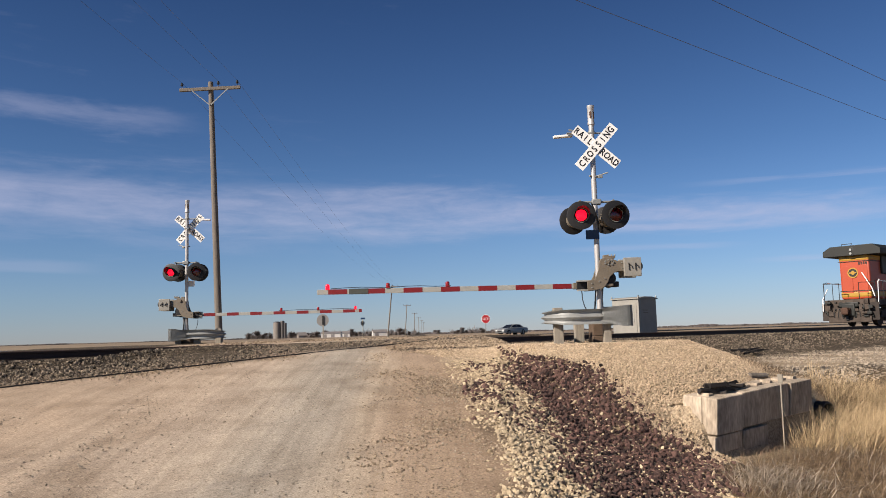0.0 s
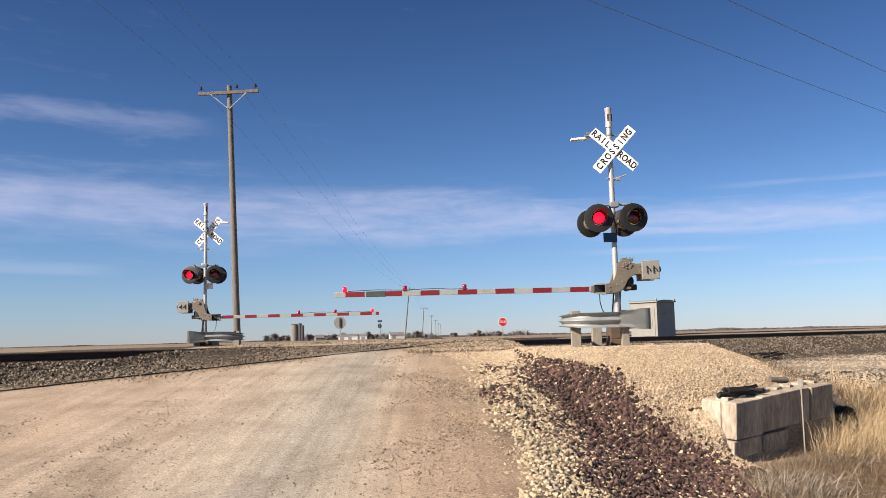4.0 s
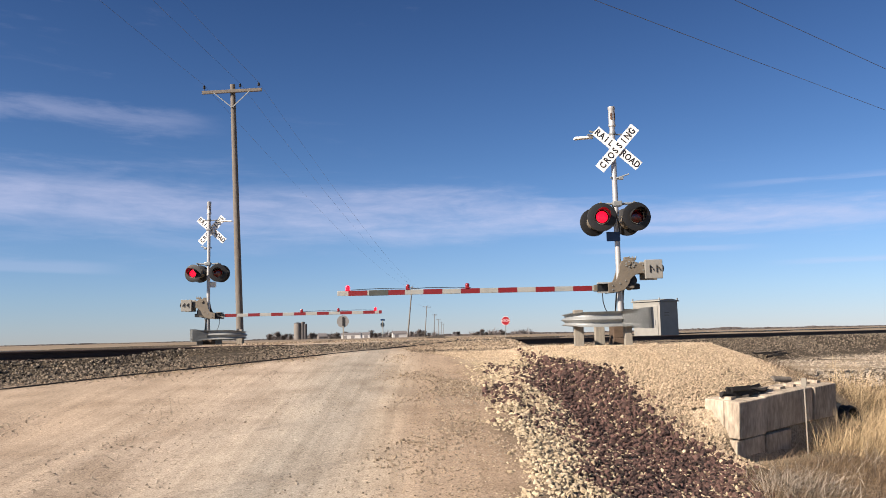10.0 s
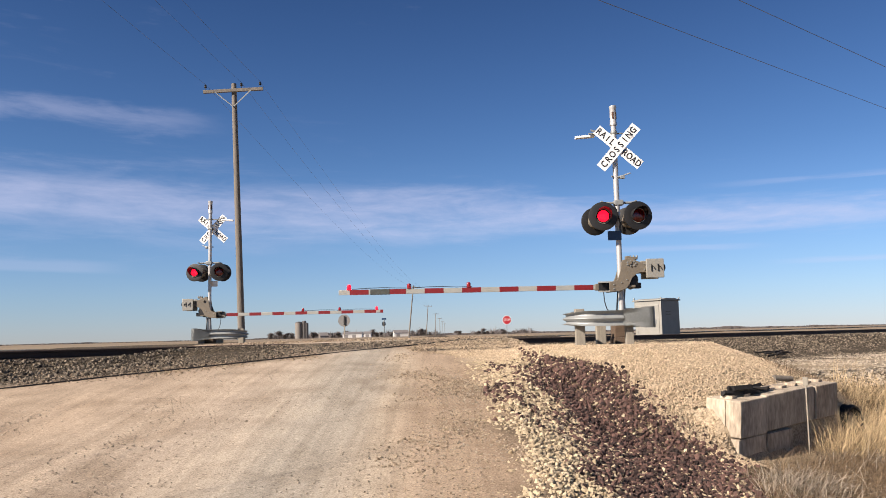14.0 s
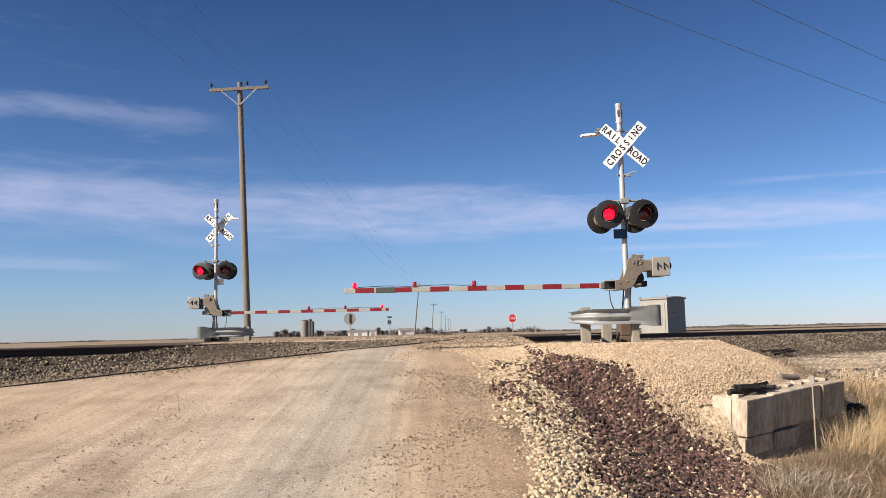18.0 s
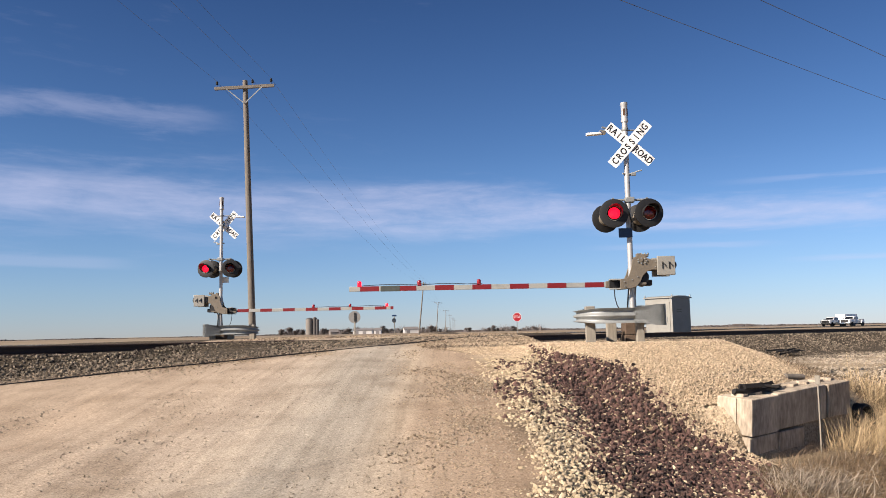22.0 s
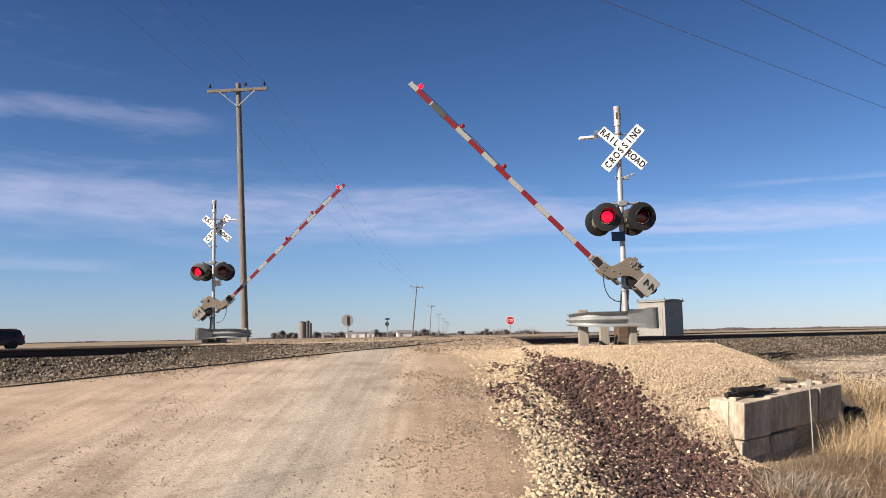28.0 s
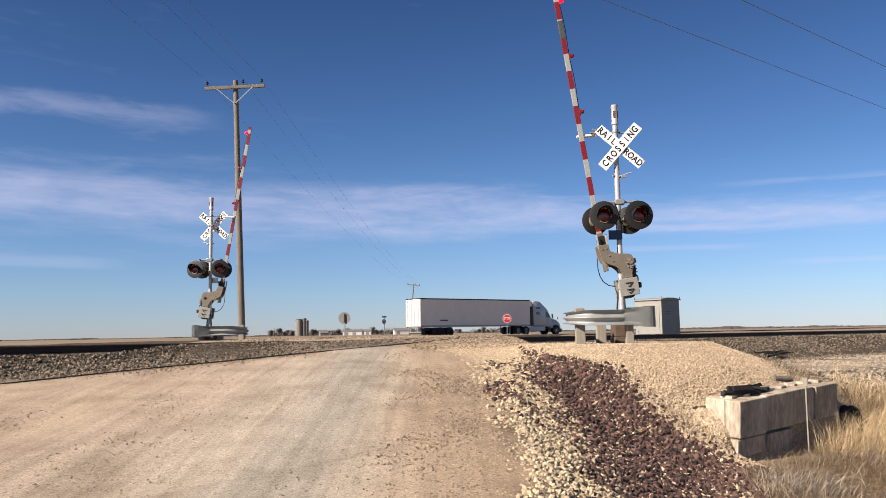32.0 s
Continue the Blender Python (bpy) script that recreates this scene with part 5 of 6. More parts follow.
def blades(name, n, place, h, w, material, label, lean=0.5, seed=1):
    rng = np.random.default_rng(seed)
    x, y = place(n, rng)
    n = len(x)
    z = land(x, y)
    a = rng.random(n) * 6.283
    l = np.abs(rng.normal(lean, 0.45, n))
    hh = h * (0.4 + 0.8 * rng.random(n))
    d = 0.4 + 2.4 * wob(x, y, 2.3, 6) * 0.4 + rng.normal(0, 1.2, n)
    dx, dy = np.cos(d), np.sin(d)
    sx, sy = -np.sin(a) * w, np.cos(a) * w
    P = np.zeros((n, 6, 3))
    for k, (f, ww) in enumerate(((0, 1.0), (0.55, 0.8), (1.0, 0.15))):
        cx, cy = x + dx * hh * l * f * f, y + dy * hh * l * f * f
        cz = z - 0.02 + hh * f * np.sqrt(np.maximum(0.05, 1 - (l * f * 0.6) ** 2))
        P[:, 2 * k] = np.stack([cx - sx * ww, cy - sy * ww, cz], 1)
        P[:, 2 * k + 1] = np.stack([cx + sx * ww, cy + sy * ww, cz], 1)
    o = (np.arange(n) * 6)[:, None]
    F = np.concatenate([o + [0, 1, 3, 2], o + [2, 3, 5, 4]])
    return tagged(new(name, numpy_mesh(name, P.reshape(-1, 3), F, material)), label, "grass", kind="stuff")


hedge_v, hedge_f = [], []
hr = np.random.default_rng(8)
for i in range(900):
    px = hr.choice([hr.uniform(482, 780), hr.uniform(482, 780), hr.uniform(840, 950)])
    d = hr.uniform(640, 760)
    h = hr.uniform(1.6, 5.4) * (0.75 + 0.35 * math.sin(px * 0.13) + 0.2 * math.sin(px * 0.31))
    twig_clump(hedge_v, hedge_f, px_x(px, d), d, 0.5, h * 1.6, h * 1.3, 26, hr)
tagged(new("hedgerow", numpy_mesh("hedgerow", [tuple(v) for v in hedge_v], hedge_f, M_BRUSH)), "bare brush and hedgerow round the farmstead", "hedge", kind="stuff")


def tall_place(n, rng):
    x, y = rng.uniform(5.0, 14, n), rng.uniform(8, 17, n)
    u, p = slant(x, y)
    k = (p > np.where(u > -0.2, 12.1, 12.95)) & (p < 16.5) & (u > -2.5 + 0.5 * wob(x, y, 1.5, 2)) & (rng.random(n) < 0.75 + 0.4 * wob(x, y, 1.1, 8))
    return x[k], y[k]


def short_place(n, rng):
    x, y = rng.uniform(2.4, 14, n), rng.uniform(5.5, 16, n)
    u, p = slant(x, y)
    k = (p > np.where(u > -1.3, 11.2, 12.9) + 0.5 * (u < -4.5)) & (dark_band(x, y) > 1.05) & (x > 2.6)
    return x[k], y[k]


blades("tall_grass", 72000, tall_place, 0.68, 0.0032, M_GRASS, "tall dry golden grass in the ditch", 0.95, 2)
blades("matted_grass", 50000, short_place, 0.26, 0.0032, M_TWIG, "matted brown dead grass on the bank", 1.35, 3)


def stalk_place(n, rng):
    x, y = rng.uniform(2.9, 9, n), rng.uniform(7.5, 13.5, n)
    heap = rng.random(n) < 0.3
    x, y = np.where(heap, rng.normal(4.45, 0.22, n), x), np.where(heap, rng.normal(10.3, 0.35, n), y)
    u, p = slant(x, y)
    k = (p > 13.5) & (dark_band(x, y) > 1.0) & (heap | (rng.random(n) < 0.6))
    return x[k], y[k]


M_PALE = mat("pale_dead_stalk", (0.13, 0.102, 0.072), 0.8, 0, 0.3, 3, 0, col2=(0.42, 0.355, 0.275), island=0.8)
blades("dead_stalks", 2600, stalk_place, 0.34, 0.005, M_PALE, "long pale dead stalks lying over the bank", 1.45, 5)

# ---- vehicles on the highway: local x forwards, z up, origin on the road under the middle ----
M_LAMPW = mat("clear_headlamp", (0.578, 0.578, 0.554), 0.15, 0, 0.05, 5, 0, coat=0.5)
M_LAMPR = mat("red_tail_lamp", (0.35, 0.01, 0.01), 0.2, 0, 0.1, 5, 0, coat=0.5)
M_UNDER = mat("dark_underbody", (0.02, 0.02, 0.02), 0.9, 0, 0.3, 3, 0.1)


def paint(name, col, metal=0.0):
    return mat(name, col, 0.42, metal, 0.06, 2, 0.0, coat=0.15)


def wheel(v, x, y, r, w, rim_m, dual=False):
    side = 1 if y > 0 else -1
    m = Matrix.Translation((x, y, r)) @ Euler((radians(-90 * side), 0, 0)).to_matrix().to_4x4()
    ty = part("tyre", lathe(B(), [(r * 0.62, -w / 2), (r * 0.9, -w / 2), (r, -w * 0.32), (r, w * 0.32), (r * 0.9, w / 2), (r * 0.62, w / 2), (r * 0.60, w * 0.3), (r * 0.60, -w / 2)], m, 24), M_RUBBER, v, "black rubber tyre")
    part("rim", lathe(B(), [(r * 0.62, w * 0.45), (r * 0.55, w * 0.42), (r * 0.5, w * 0.2), (r * 0.22, w * 0.25), (r * 0.2, w * 0.42), (0.001, w * 0.42)], m, 20), rim_m, ty, "metal wheel rim")


def shell(bm, prof, half, tuck=0.0, bevel=0.05):
    """A side outline drawn out across the vehicle, its upper edge drawn in by tuck."""
    zs = [z for _, z in prof]
    z0, z1 = min(zs), max(zs)
    a = [bm.verts.new((x, -half + tuck * (z - z0) / (z1 - z0), z)) for x, z in prof]
    b = [bm.verts.new((x, half - tuck * (z - z0) / (z1 - z0), z)) for x, z in prof]
    n = len(prof)
    fs = [bm.faces.new(a), bm.faces.new(b[::-1])] + [bm.faces.new((a[i], b[i], b[(i + 1) % n], a[(i + 1) % n])) for i in range(n)]
    bmesh.ops.recalc_face_normals(bm, faces=fs)
    if bevel:
        bmesh.ops.bevel(bm, geom=list({e for f in fs for e in f.edges}), offset=bevel, segments=2, affect="EDGES", profile=0.5, clamp_overlap=True)
    return bm


def side_panes(v, panes, half, tuck, z0, z1, name="window"):
    """Window panes let onto both sloping sides of a cabin."""
    for s in (-1, 1):
        for pane in panes:
            bm = B()
            ring = []
            for off in (0.012, -0.01):
                ring.append([bm.verts.new((x, s * (half - tuck * (z - z0) / (z1 - z0) + off), z)) for x, z in pane])
            bm.faces.new(ring[0]), bm.faces.new(ring[1][::-1])
            k = len(pane)
            for i in range(k):
                bm.faces.new((ring[0][i], ring[1][i], ring[1][(i + 1) % k], ring[0][(i + 1) % k]))
            part(name, bm, M_GLASS, v, "dark tinted side window")


def screen(v, lo, hi, half0, half1, name):
    """A sloping front or rear pane between two heights; lo, hi are (x, z)."""
    d = Vector((hi[0] - lo[0], 0, hi[1] - lo[1])).normalized()
    nrm = Vector((d.z, 0, -d.x))
    if (lo[0] > hi[0]) != (nrm.x > 0):
        nrm = -nrm
    bm = B()
    q = [Vector((lo[0], -half0, lo[1])), Vector((lo[0], half0, lo[1])), Vector((hi[0], half1, hi[1])), Vector((hi[0], -half1, hi[1]))]
    a = [bm.verts.new(p + nrm * 0.015) for p in q]
    b = [bm.verts.new(p - nrm * 0.015) for p in q]
    bm.faces.new(a), bm.faces.new(b[::-1])
    for i in range(4):
        bm.faces.new((a[i], b[i], b[(i + 1) % 4], a[(i + 1) % 4]))
    part(name, bm, M_GLASS, v, "dark tinted glass")


def arch(v, x, half, r):
    for s in (-1, 1):
        part("wheel_arch", rod(B(), (x, s * (half - 0.25), r), (x, s * (half + 0.006), r), r * 1.13, seg=24), M_UNDER, v, "dark wheel arch")


def sedan(m):
    v = thing("sedan", m, "dark silver grey sedan driving along the highway", "car", "vehicles on the highway")
    p = paint("silver_grey_paint", (0.221, 0.234, 0.23), 0.3)
    shell_prof = [(-2.4, 0.35), (-2.42, 0.7), (-2.3, 0.98), (-1.6, 1.03), (1.0, 0.98), (1.9, 0.86), (2.35, 0.70), (2.42, 0.45), (2.3, 0.25), (-2.2, 0.25)]
    part("body", shell(B(), shell_prof, 0.90, 0.06, 0.06), p, v, "metallic grey painted body")
    part("cabin", shell(B(), [(-1.85, 0.95), (-1.1, 1.42), (-0.3, 1.47), (0.35, 1.40), (1.25, 0.93)], 0.82, 0.24, 0.05), p, v)
    side_panes(v, [[(-1.45, 1.02), (-0.95, 1.36), (-0.32, 1.40), (-0.32, 1.02)], [(-0.26, 1.02), (-0.26, 1.40), (0.32, 1.34), (0.9, 1.02)]], 0.82, 0.24, 0.93, 1.47)
    screen(v, (1.22, 0.96), (0.40, 1.40), 0.72, 0.58, "windscreen")
    screen(v, (-1.82, 0.98), (-1.12, 1.40), 0.70, 0.58, "rear_window")
    for x in (-1.42, 1.42):
        arch(v, x, 0.88, 0.33)
        for s in (-1, 1):
            wheel(v, x, s * 0.80, 0.33, 0.22, M_RIM)
    for s in (-1, 1):
        part("headlight", box(B(), (2.3, s * 0.66, 0.66), (0.2, 0.34, 0.15), 0.03), M_LAMPW, v)
        part("tail_light", box(B(), (-2.36, s * 0.66, 0.82), (0.14, 0.36, 0.16), 0.03), M_LAMPR, v)
        part("mirror", box(B(), (0.72, s * 0.95, 1.02), (0.12, 0.16, 0.12), 0.03), p, v)
    part("grille", box(B(), (2.41, 0, 0.5), (0.05, 0.8, 0.14), 0.02), M_BLACK, v)
    return v


def pickup(m, label, p, dually=False, guard_bar=False):
    v = thing("pickup_truck", m, label, "pickup truck", "vehicles on the highway")
    L = 0.12 if dually else 0.0
    part("hood", shell(B(), [(0.75, 0.55), (0.75, 1.31), (1.3, 1.32), (2.3, 1.28), (2.62, 1.20), (2.74, 1.02), (2.74, 0.55), (2.64, 0.45)], 0.97, 0.08, 0.07), p, v)
    part("cab", shell(B(), [(-1.22, 0.42), (-1.24, 1.22), (-1.12, 1.76), (-0.9, 1.86), (-0.2, 1.88), (0.28, 1.84), (0.46, 1.76), (1.16, 1.22), (1.16, 0.42)], 0.97, 0.20, 0.06), p, v, "painted crew cab")
    side_panes(v, [[(-1.08, 1.27), (-0.99, 1.73), (-0.28, 1.76), (-0.28, 1.27)], [(-0.20, 1.27), (-0.20, 1.76), (0.32, 1.73), (0.88, 1.27)]], 0.97, 0.20, 0.42, 1.88)
    screen(v, (1.12, 1.25), (0.49, 1.75), 0.78, 0.72, "windscreen")
    screen(v, (-1.225, 1.27), (-1.13, 1.73), 0.76, 0.70, "rear_window")
    x0 = -3.15 - L
    for s in (-1, 1):
        part("rocker_trim", box(B(), (0.0, s * 0.955, 0.44), (2.6, 0.06, 0.14), 0.02), M_UNDER, v, "dark running board")
        part("door_seam", box(B(), (-0.24, s * 0.962, 0.85), (0.02, 0.03, 0.68), 0), M_UNDER, v)
    bm = B()
    box(bm, ((x0 - 1.35) / 2, 0, 0.66), (-1.25 - x0, 1.8, 0.12), 0.02)
    for s in (-1, 1):
        box(bm, ((x0 - 1.35) / 2, s * 0.90, 0.93), (-1.25 - x0, 0.1, 0.74), 0.03)
    box(bm, (x0 + 0.04, 0, 0.93), (0.1, 1.84, 0.74), 0.03)
    box(bm, (-1.28, 0, 0.90), (0.08, 1.8, 0.6), 0.02)
    part("bed", bm, p, v, "open cargo bed")
    if dually:
        for s in (-1, 1):
            part("fender", shell(B(), [(-3.05, 0.55), (-3.0, 0.88), (-2.75, 1.12), (-2.15, 1.12), (-1.9, 0.88), (-1.85, 0.55)], 0.14, 0.0, 0.04), p, v, "bulging rear fender").matrix_basis = Matrix.Translation((0, s * 1.02, 0))
    # frame, drawn extra wide and dark to stand also for shade underneath
    part("chassis", box(B(), (-0.2, 0, 0.46), (5.4, 1.66, 0.34), 0.02), M_UNDER, v)
    xr = -2.25 - L * 0.57
    for x in (xr, 1.75):
        arch(v, x, 0.955 if not (dually and x < 0) else 1.15, 0.40)
        for s in (-1, 1):
            wheel(v, x, s * (0.84 if not (dually and x < 0) else 1.03), 0.40, 0.27, M_RIM)
    part("front_bumper", box(B(), (2.76, 0, 0.56), (0.16, 1.86, 0.24), 0.05), M_CHROME if not guard_bar else M_BLACK, v, "front bumper")
    part("rear_bumper", box(B(), (x0 - 0.06, 0, 0.58), (0.14, 1.8, 0.18), 0.03), M_CHROME, v)
    part("grille", box(B(), (2.74, 0, 0.92), (0.07, 1.36, 0.52), 0.02), M_BLACK, v, "dark radiator grille")
    if guard_bar:
        bm = B()
        for y in (-0.8, -0.4, 0.0, 0.4, 0.8):
            rod(bm, (2.92, y, 0.5), (2.92, y, 1.12), 0.035, seg=8)
        for z in (0.55, 0.8, 1.12):
            rod(bm, (2.92, -0.85, z), (2.92, 0.85, z), 0.04, seg=8)
        part("grille_guard", bm, M_BLACK, v, "black tubular grille guard")
    for s in (-1, 1):
        part("headlight", box(B(), (2.67, s * 0.81, 1.0), (0.16, 0.26, 0.28), 0.03), M_LAMPW, v)
        part("tail_light", box(B(), (x0, s * 0.88, 0.95), (0.08, 0.12, 0.36), 0.02), M_LAMPR, v)
        part("mirror", box(B(), (0.78, s * 1.12, 1.36), (0.12, 0.2, 0.26), 0.03), M_BLACK, v)
        part("door_handle", box(B(), (-0.05, s * 0.965, 1.12), (0.16, 0.03, 0.04), 0.01), M_BLACK, v)
    return v


def cargo_trailer(m):
    v = thing("box_trailer", m, "white enclosed box trailer towed by a pickup", "trailer", "vehicles on the highway")
    p = paint("white_trailer_skin", (0.663, 0.663, 0.646))
    part("body", shell(B(), [(-2.78, 0.45), (-2.78, 2.5), (2.58, 2.5), (2.78, 2.42), (2.78, 0.45)], 1.05, 0.0, 0.04), p, v, "white sheet metal box")
    part("fender", box(B(), (-1.0, 0, 0.78), (1.7, 2.24, 0.12), 0.03), p, v)
    part("drawbar", box(box(B(), (3.2, 0, 0.5), (1.2, 0.1, 0.1), 0.01), (0, 0, 0.42), (5, 1.6, 0.1), 0.02), M_UNDER, v)
    for x in (-1.4, -0.6):
        for s in (-1, 1):
            wheel(v, x, s * 1.0, 0.36, 0.2, M_RIM)
    for s in (-1, 1):
        part("tail_light", box(B(), (-2.80, s * 0.9, 0.7), (0.04, 0.16, 0.12), 0.01), M_LAMPR, v)
        part("corner_trim", box(B(), (2.75, s * 1.045, 1.5), (0.08, 0.03, 1.9), 0.01), M_CHROME, v)
    return v


def suv(m):
    v = thing("sport_utility_vehicle", m, "dark maroon sport utility vehicle on the highway", "car", "vehicles on the highway")
    p = paint("dark_maroon_paint", (0.034, 0.009, 0.011))
    part("body", shell(B(), [(-2.35, 0.4), (-2.42, 0.8), (-2.35, 1.15), (0.95, 1.12), (2.1, 1.0), (2.38, 0.82), (2.4, 0.45), (2.2, 0.3), (-2.2, 0.3)], 0.94, 0.05, 0.06), p, v)
    part("cabin", shell(B(), [(-2.3, 1.08), (-2.05, 1.66), (-1.8, 1.75), (0.0, 1.76), (0.4, 1.68), (1.15, 1.08)], 0.88, 0.2, 0.05), p, v)
    side_panes(v, [[(-2.0, 1.18), (-1.85, 1.62), (-1.25, 1.64), (-1.25, 1.18)], [(-1.17, 1.18), (-1.17, 1.64), (-0.3, 1.66), (-0.3, 1.18)], [(-0.22, 1.18), (-0.22, 1.66), (0.32, 1.6), (0.88, 1.18)]], 0.88, 0.2, 1.08, 1.76)
    screen(v, (1.12, 1.12), (0.44, 1.66), 0.76, 0.66, "windscreen")
    screen(v, (-2.28, 1.16), (-2.08, 1.62), 0.74, 0.66, "rear_window")
    for x in (-1.45, 1.48):
        arch(v, x, 0.935, 0.37)
        for s in (-1, 1):
            wheel(v, x, s * 0.83, 0.37, 0.24, M_RIM)
    for s in (-1, 1):
        part("headlight", box(B(), (2.28, s * 0.70, 0.86), (0.2, 0.36, 0.18), 0.03), M_LAMPW, v)
        part("tail_light", box(B(), (-2.36, s * 0.82, 1.05), (0.12, 0.2, 0.34), 0.03), M_LAMPR, v)
        part("roof_rail", rod(B(), (-1.8, s * 0.6, 1.79), (0.0, s * 0.6, 1.79), 0.02, seg=8), M_BLACK, v)
        part("mirror", box(B(), (0.7, s * 1.0, 1.2), (0.12, 0.18, 0.15), 0.03), M_BLACK, v)
    part("bumper", box(B(), (-2.42, 0, 0.6), (0.1, 1.7, 0.22), 0.03), M_BLACK, v)
    return v


def semi(m):
    """Tractor with sleeper and a 53 ft van trailer; the rear of the trailer at local x = -16.2 - 4.0."""
    v = thing("semi_truck", m, "silver sleeper tractor hauling a grey white van trailer", "truck", "vehicles on the highway")
    M_VAN = mat("dusty_trailer_skin", (0.662, 0.624, 0.585), 0.6, 0.0, 0.10, 0.8, 0.03, streak=(0.7, 1, 0.25))
    M_DOOR = mat("cream_trailer_doors", (0.616, 0.585, 0.508), 0.5, 0, 0.06, 1, 0.02)
    M_SILV = paint("silver_truck_paint", (0.40, 0.41, 0.42), 0.2)
    bx0, bx1 = -18.9, -2.75
    part("trailer_body", box(B(), ((bx0 + bx1) / 2, 0, 2.56), (bx1 - bx0, 2.58, 2.9), 0.03), M_VAN, v, "dusty grey white box body")
    part("top_rail", box(B(), ((bx0 + bx1) / 2, 0, 4.02), (bx1 - bx0 + 0.02, 2.61, 0.13), 0.01), M_BLACK, v, "dark roof rail")
    part("bottom_rail", box(B(), ((bx0 + bx1) / 2, 0, 1.13), (bx1 - bx0 + 0.02, 2.61, 0.16), 0.01), M_GALV, v)
    for s in (-1, 1):
        part("rear_door", box(B(), (bx0 - 0.02, s * 0.645, 2.56), (0.05, 1.26, 2.84), 0.012), M_DOOR, v, "cream rear door")
        for y in (0.25, 0.95):
            part("lock_bar", rod(B(), (bx0 - 0.06, s * y, 1.2), (bx0 - 0.06, s * y, 3.9), 0.018, seg=6), M_GALV, v)
        part("tail_light", box(B(), (bx0 - 0.03, s * 1.0, 1.05), (0.05, 0.3, 0.1), 0.01), M_LAMPR, v)
        part("mud_flap", box(B(), (bx0 + 2.0, s * 0.95, 0.55), (0.02, 0.6, 0.7), 0), M_RUBBER, v)
        part("landing_leg", box(B(), (-5.6, s * 0.75, 0.75), (0.12, 0.12, 0.9), 0.01), M_GALV, v)
    part("impact_bar", box(box(box(B(), (bx0 + 0.1, 0, 0.52), (0.1, 2.3, 0.1), 0.01), (bx0 + 0.1, 0.6, 0.8), (0.08, 0.08, 0.6), 0), (bx0 + 0.1, -0.6, 0.8), (0.08, 0.08, 0.6), 0), M_GALV, v)
    part("trailer_number_bar", box(B(), (bx0 + 3.1, -1.30, 1.75), (1.1, 0.008, 0.12), 0), M_BLACK, v, "small row of dark lettering")
    for x in (bx0 + 2.75, bx0 + 4.0):
        part("axle", rod(B(), (x, -1.1, 0.52), (x, 1.1, 0.52), 0.08, seg=8), M_UNDER, v)
        for s in (-1, 1):
            wheel(v, x, s * 1.02, 0.51, 0.5, M_UNDER)
    part("bogie", box(B(), (bx0 + 3.35, 0, 0.85), (3.2, 1.0, 0.3), 0.03), M_UNDER, v)
    # tractor
    part("frame", box(B(), (-1.3, 0, 0.85), (7.4, 0.9, 0.28), 0.02), M_UNDER, v)
    part("fifth_wheel", box(B(), (-3.9, 0, 1.04), (1.2, 1.1, 0.1), 0.02), M_UNDER, v)
    part("sleeper", shell(B(), [(-2.1, 1.05), (-2.1, 3.85), (-1.7, 3.98), (-0.9, 3.9), (0.05, 3.2), (0.05, 1.05)], 1.22, 0.10, 0.06), M_SILV, v, "tall silver sleeper cab")
    part("cab", shell(B(), [(-0.1, 0.95), (-0.1, 3.25), (0.25, 3.12), (0.45, 2.85), (0.95, 2.05), (1.0, 0.95)], 1.16, 0.08, 0.05), M_SILV, v)
    part("hood", shell(B(), [(0.9, 0.75), (0.9, 2.02), (1.9, 1.80), (2.55, 1.45), (2.72, 0.9), (2.6, 0.6)], 1.05, 0.16, 0.08), M_SILV, v, "sloping silver hood")
    part("grille", box(B(), (2.68, 0, 1.0), (0.08, 0.9, 0.6), 0.03), M_BLACK, v)
    part("bumper", box(B(), (2.72, 0, 0.5), (0.22, 2.35, 0.42), 0.08), M_SILV, v)
    screen(v, (0.97, 2.08), (0.46, 2.90), 1.0, 0.95, "windscreen")
    side_panes(v, [[(0.0, 2.08), (0.0, 2.75), (0.42, 2.72), (0.8, 2.08)]], 1.16, 0.08, 0.95, 3.25)
    side_panes(v, [[(-1.6, 2.35), (-1.6, 2.68), (-1.0, 2.68), (-1.0, 2.35)], [(-1.55, 3.05), (-1.55, 3.3), (-0.95, 3.3), (-0.95, 3.05)]], 1.22, 0.10, 1.05, 3.98)
    # black box fills the gap between sleeper and trailer
    part("gap_fill", box(B(), (-2.35, 0, 2.2), (0.45, 2.4, 2.2), 0.03), M_BLACK, v, "dark box filling the gap behind the sleeper")
    part("refrigeration_front", box(B(), (-2.5, 0, 3.65), (0.62, 2.1, 0.62), 0.05), M_WHITE, v, "white unit on the trailer front")
    for s in (-1, 1):
        part("side_skirt", box(B(), (-1.6, s * 1.08, 0.72), (3.0, 0.12, 0.55), 0.04), M_SILV, v, "silver side skirt")
        part("headlight", box(B(), (2.5, s * 0.86, 1.05), (0.28, 0.3, 0.3), 0.06), M_LAMPW, v)
        part("mirror", box(B(), (0.95, s * 1.36, 2.2), (0.12, 0.2, 0.55), 0.04), M_BLACK, v)
        part("hood_mirror", box(rod(B(), (2.1, s * 0.95, 1.65), (2.15, s * 1.1, 1.95), 0.02, seg=6), (2.15, s * 1.1, 2.0), (0.1, 0.12, 0.2), 0.03), M_BLACK, v)
        part("fender_well", rod(B(), (1.85, s * 0.8, 0.55), (1.85, s * 1.085, 0.55), 0.62, seg=28), M_UNDER, v, "dark front wheel arch")
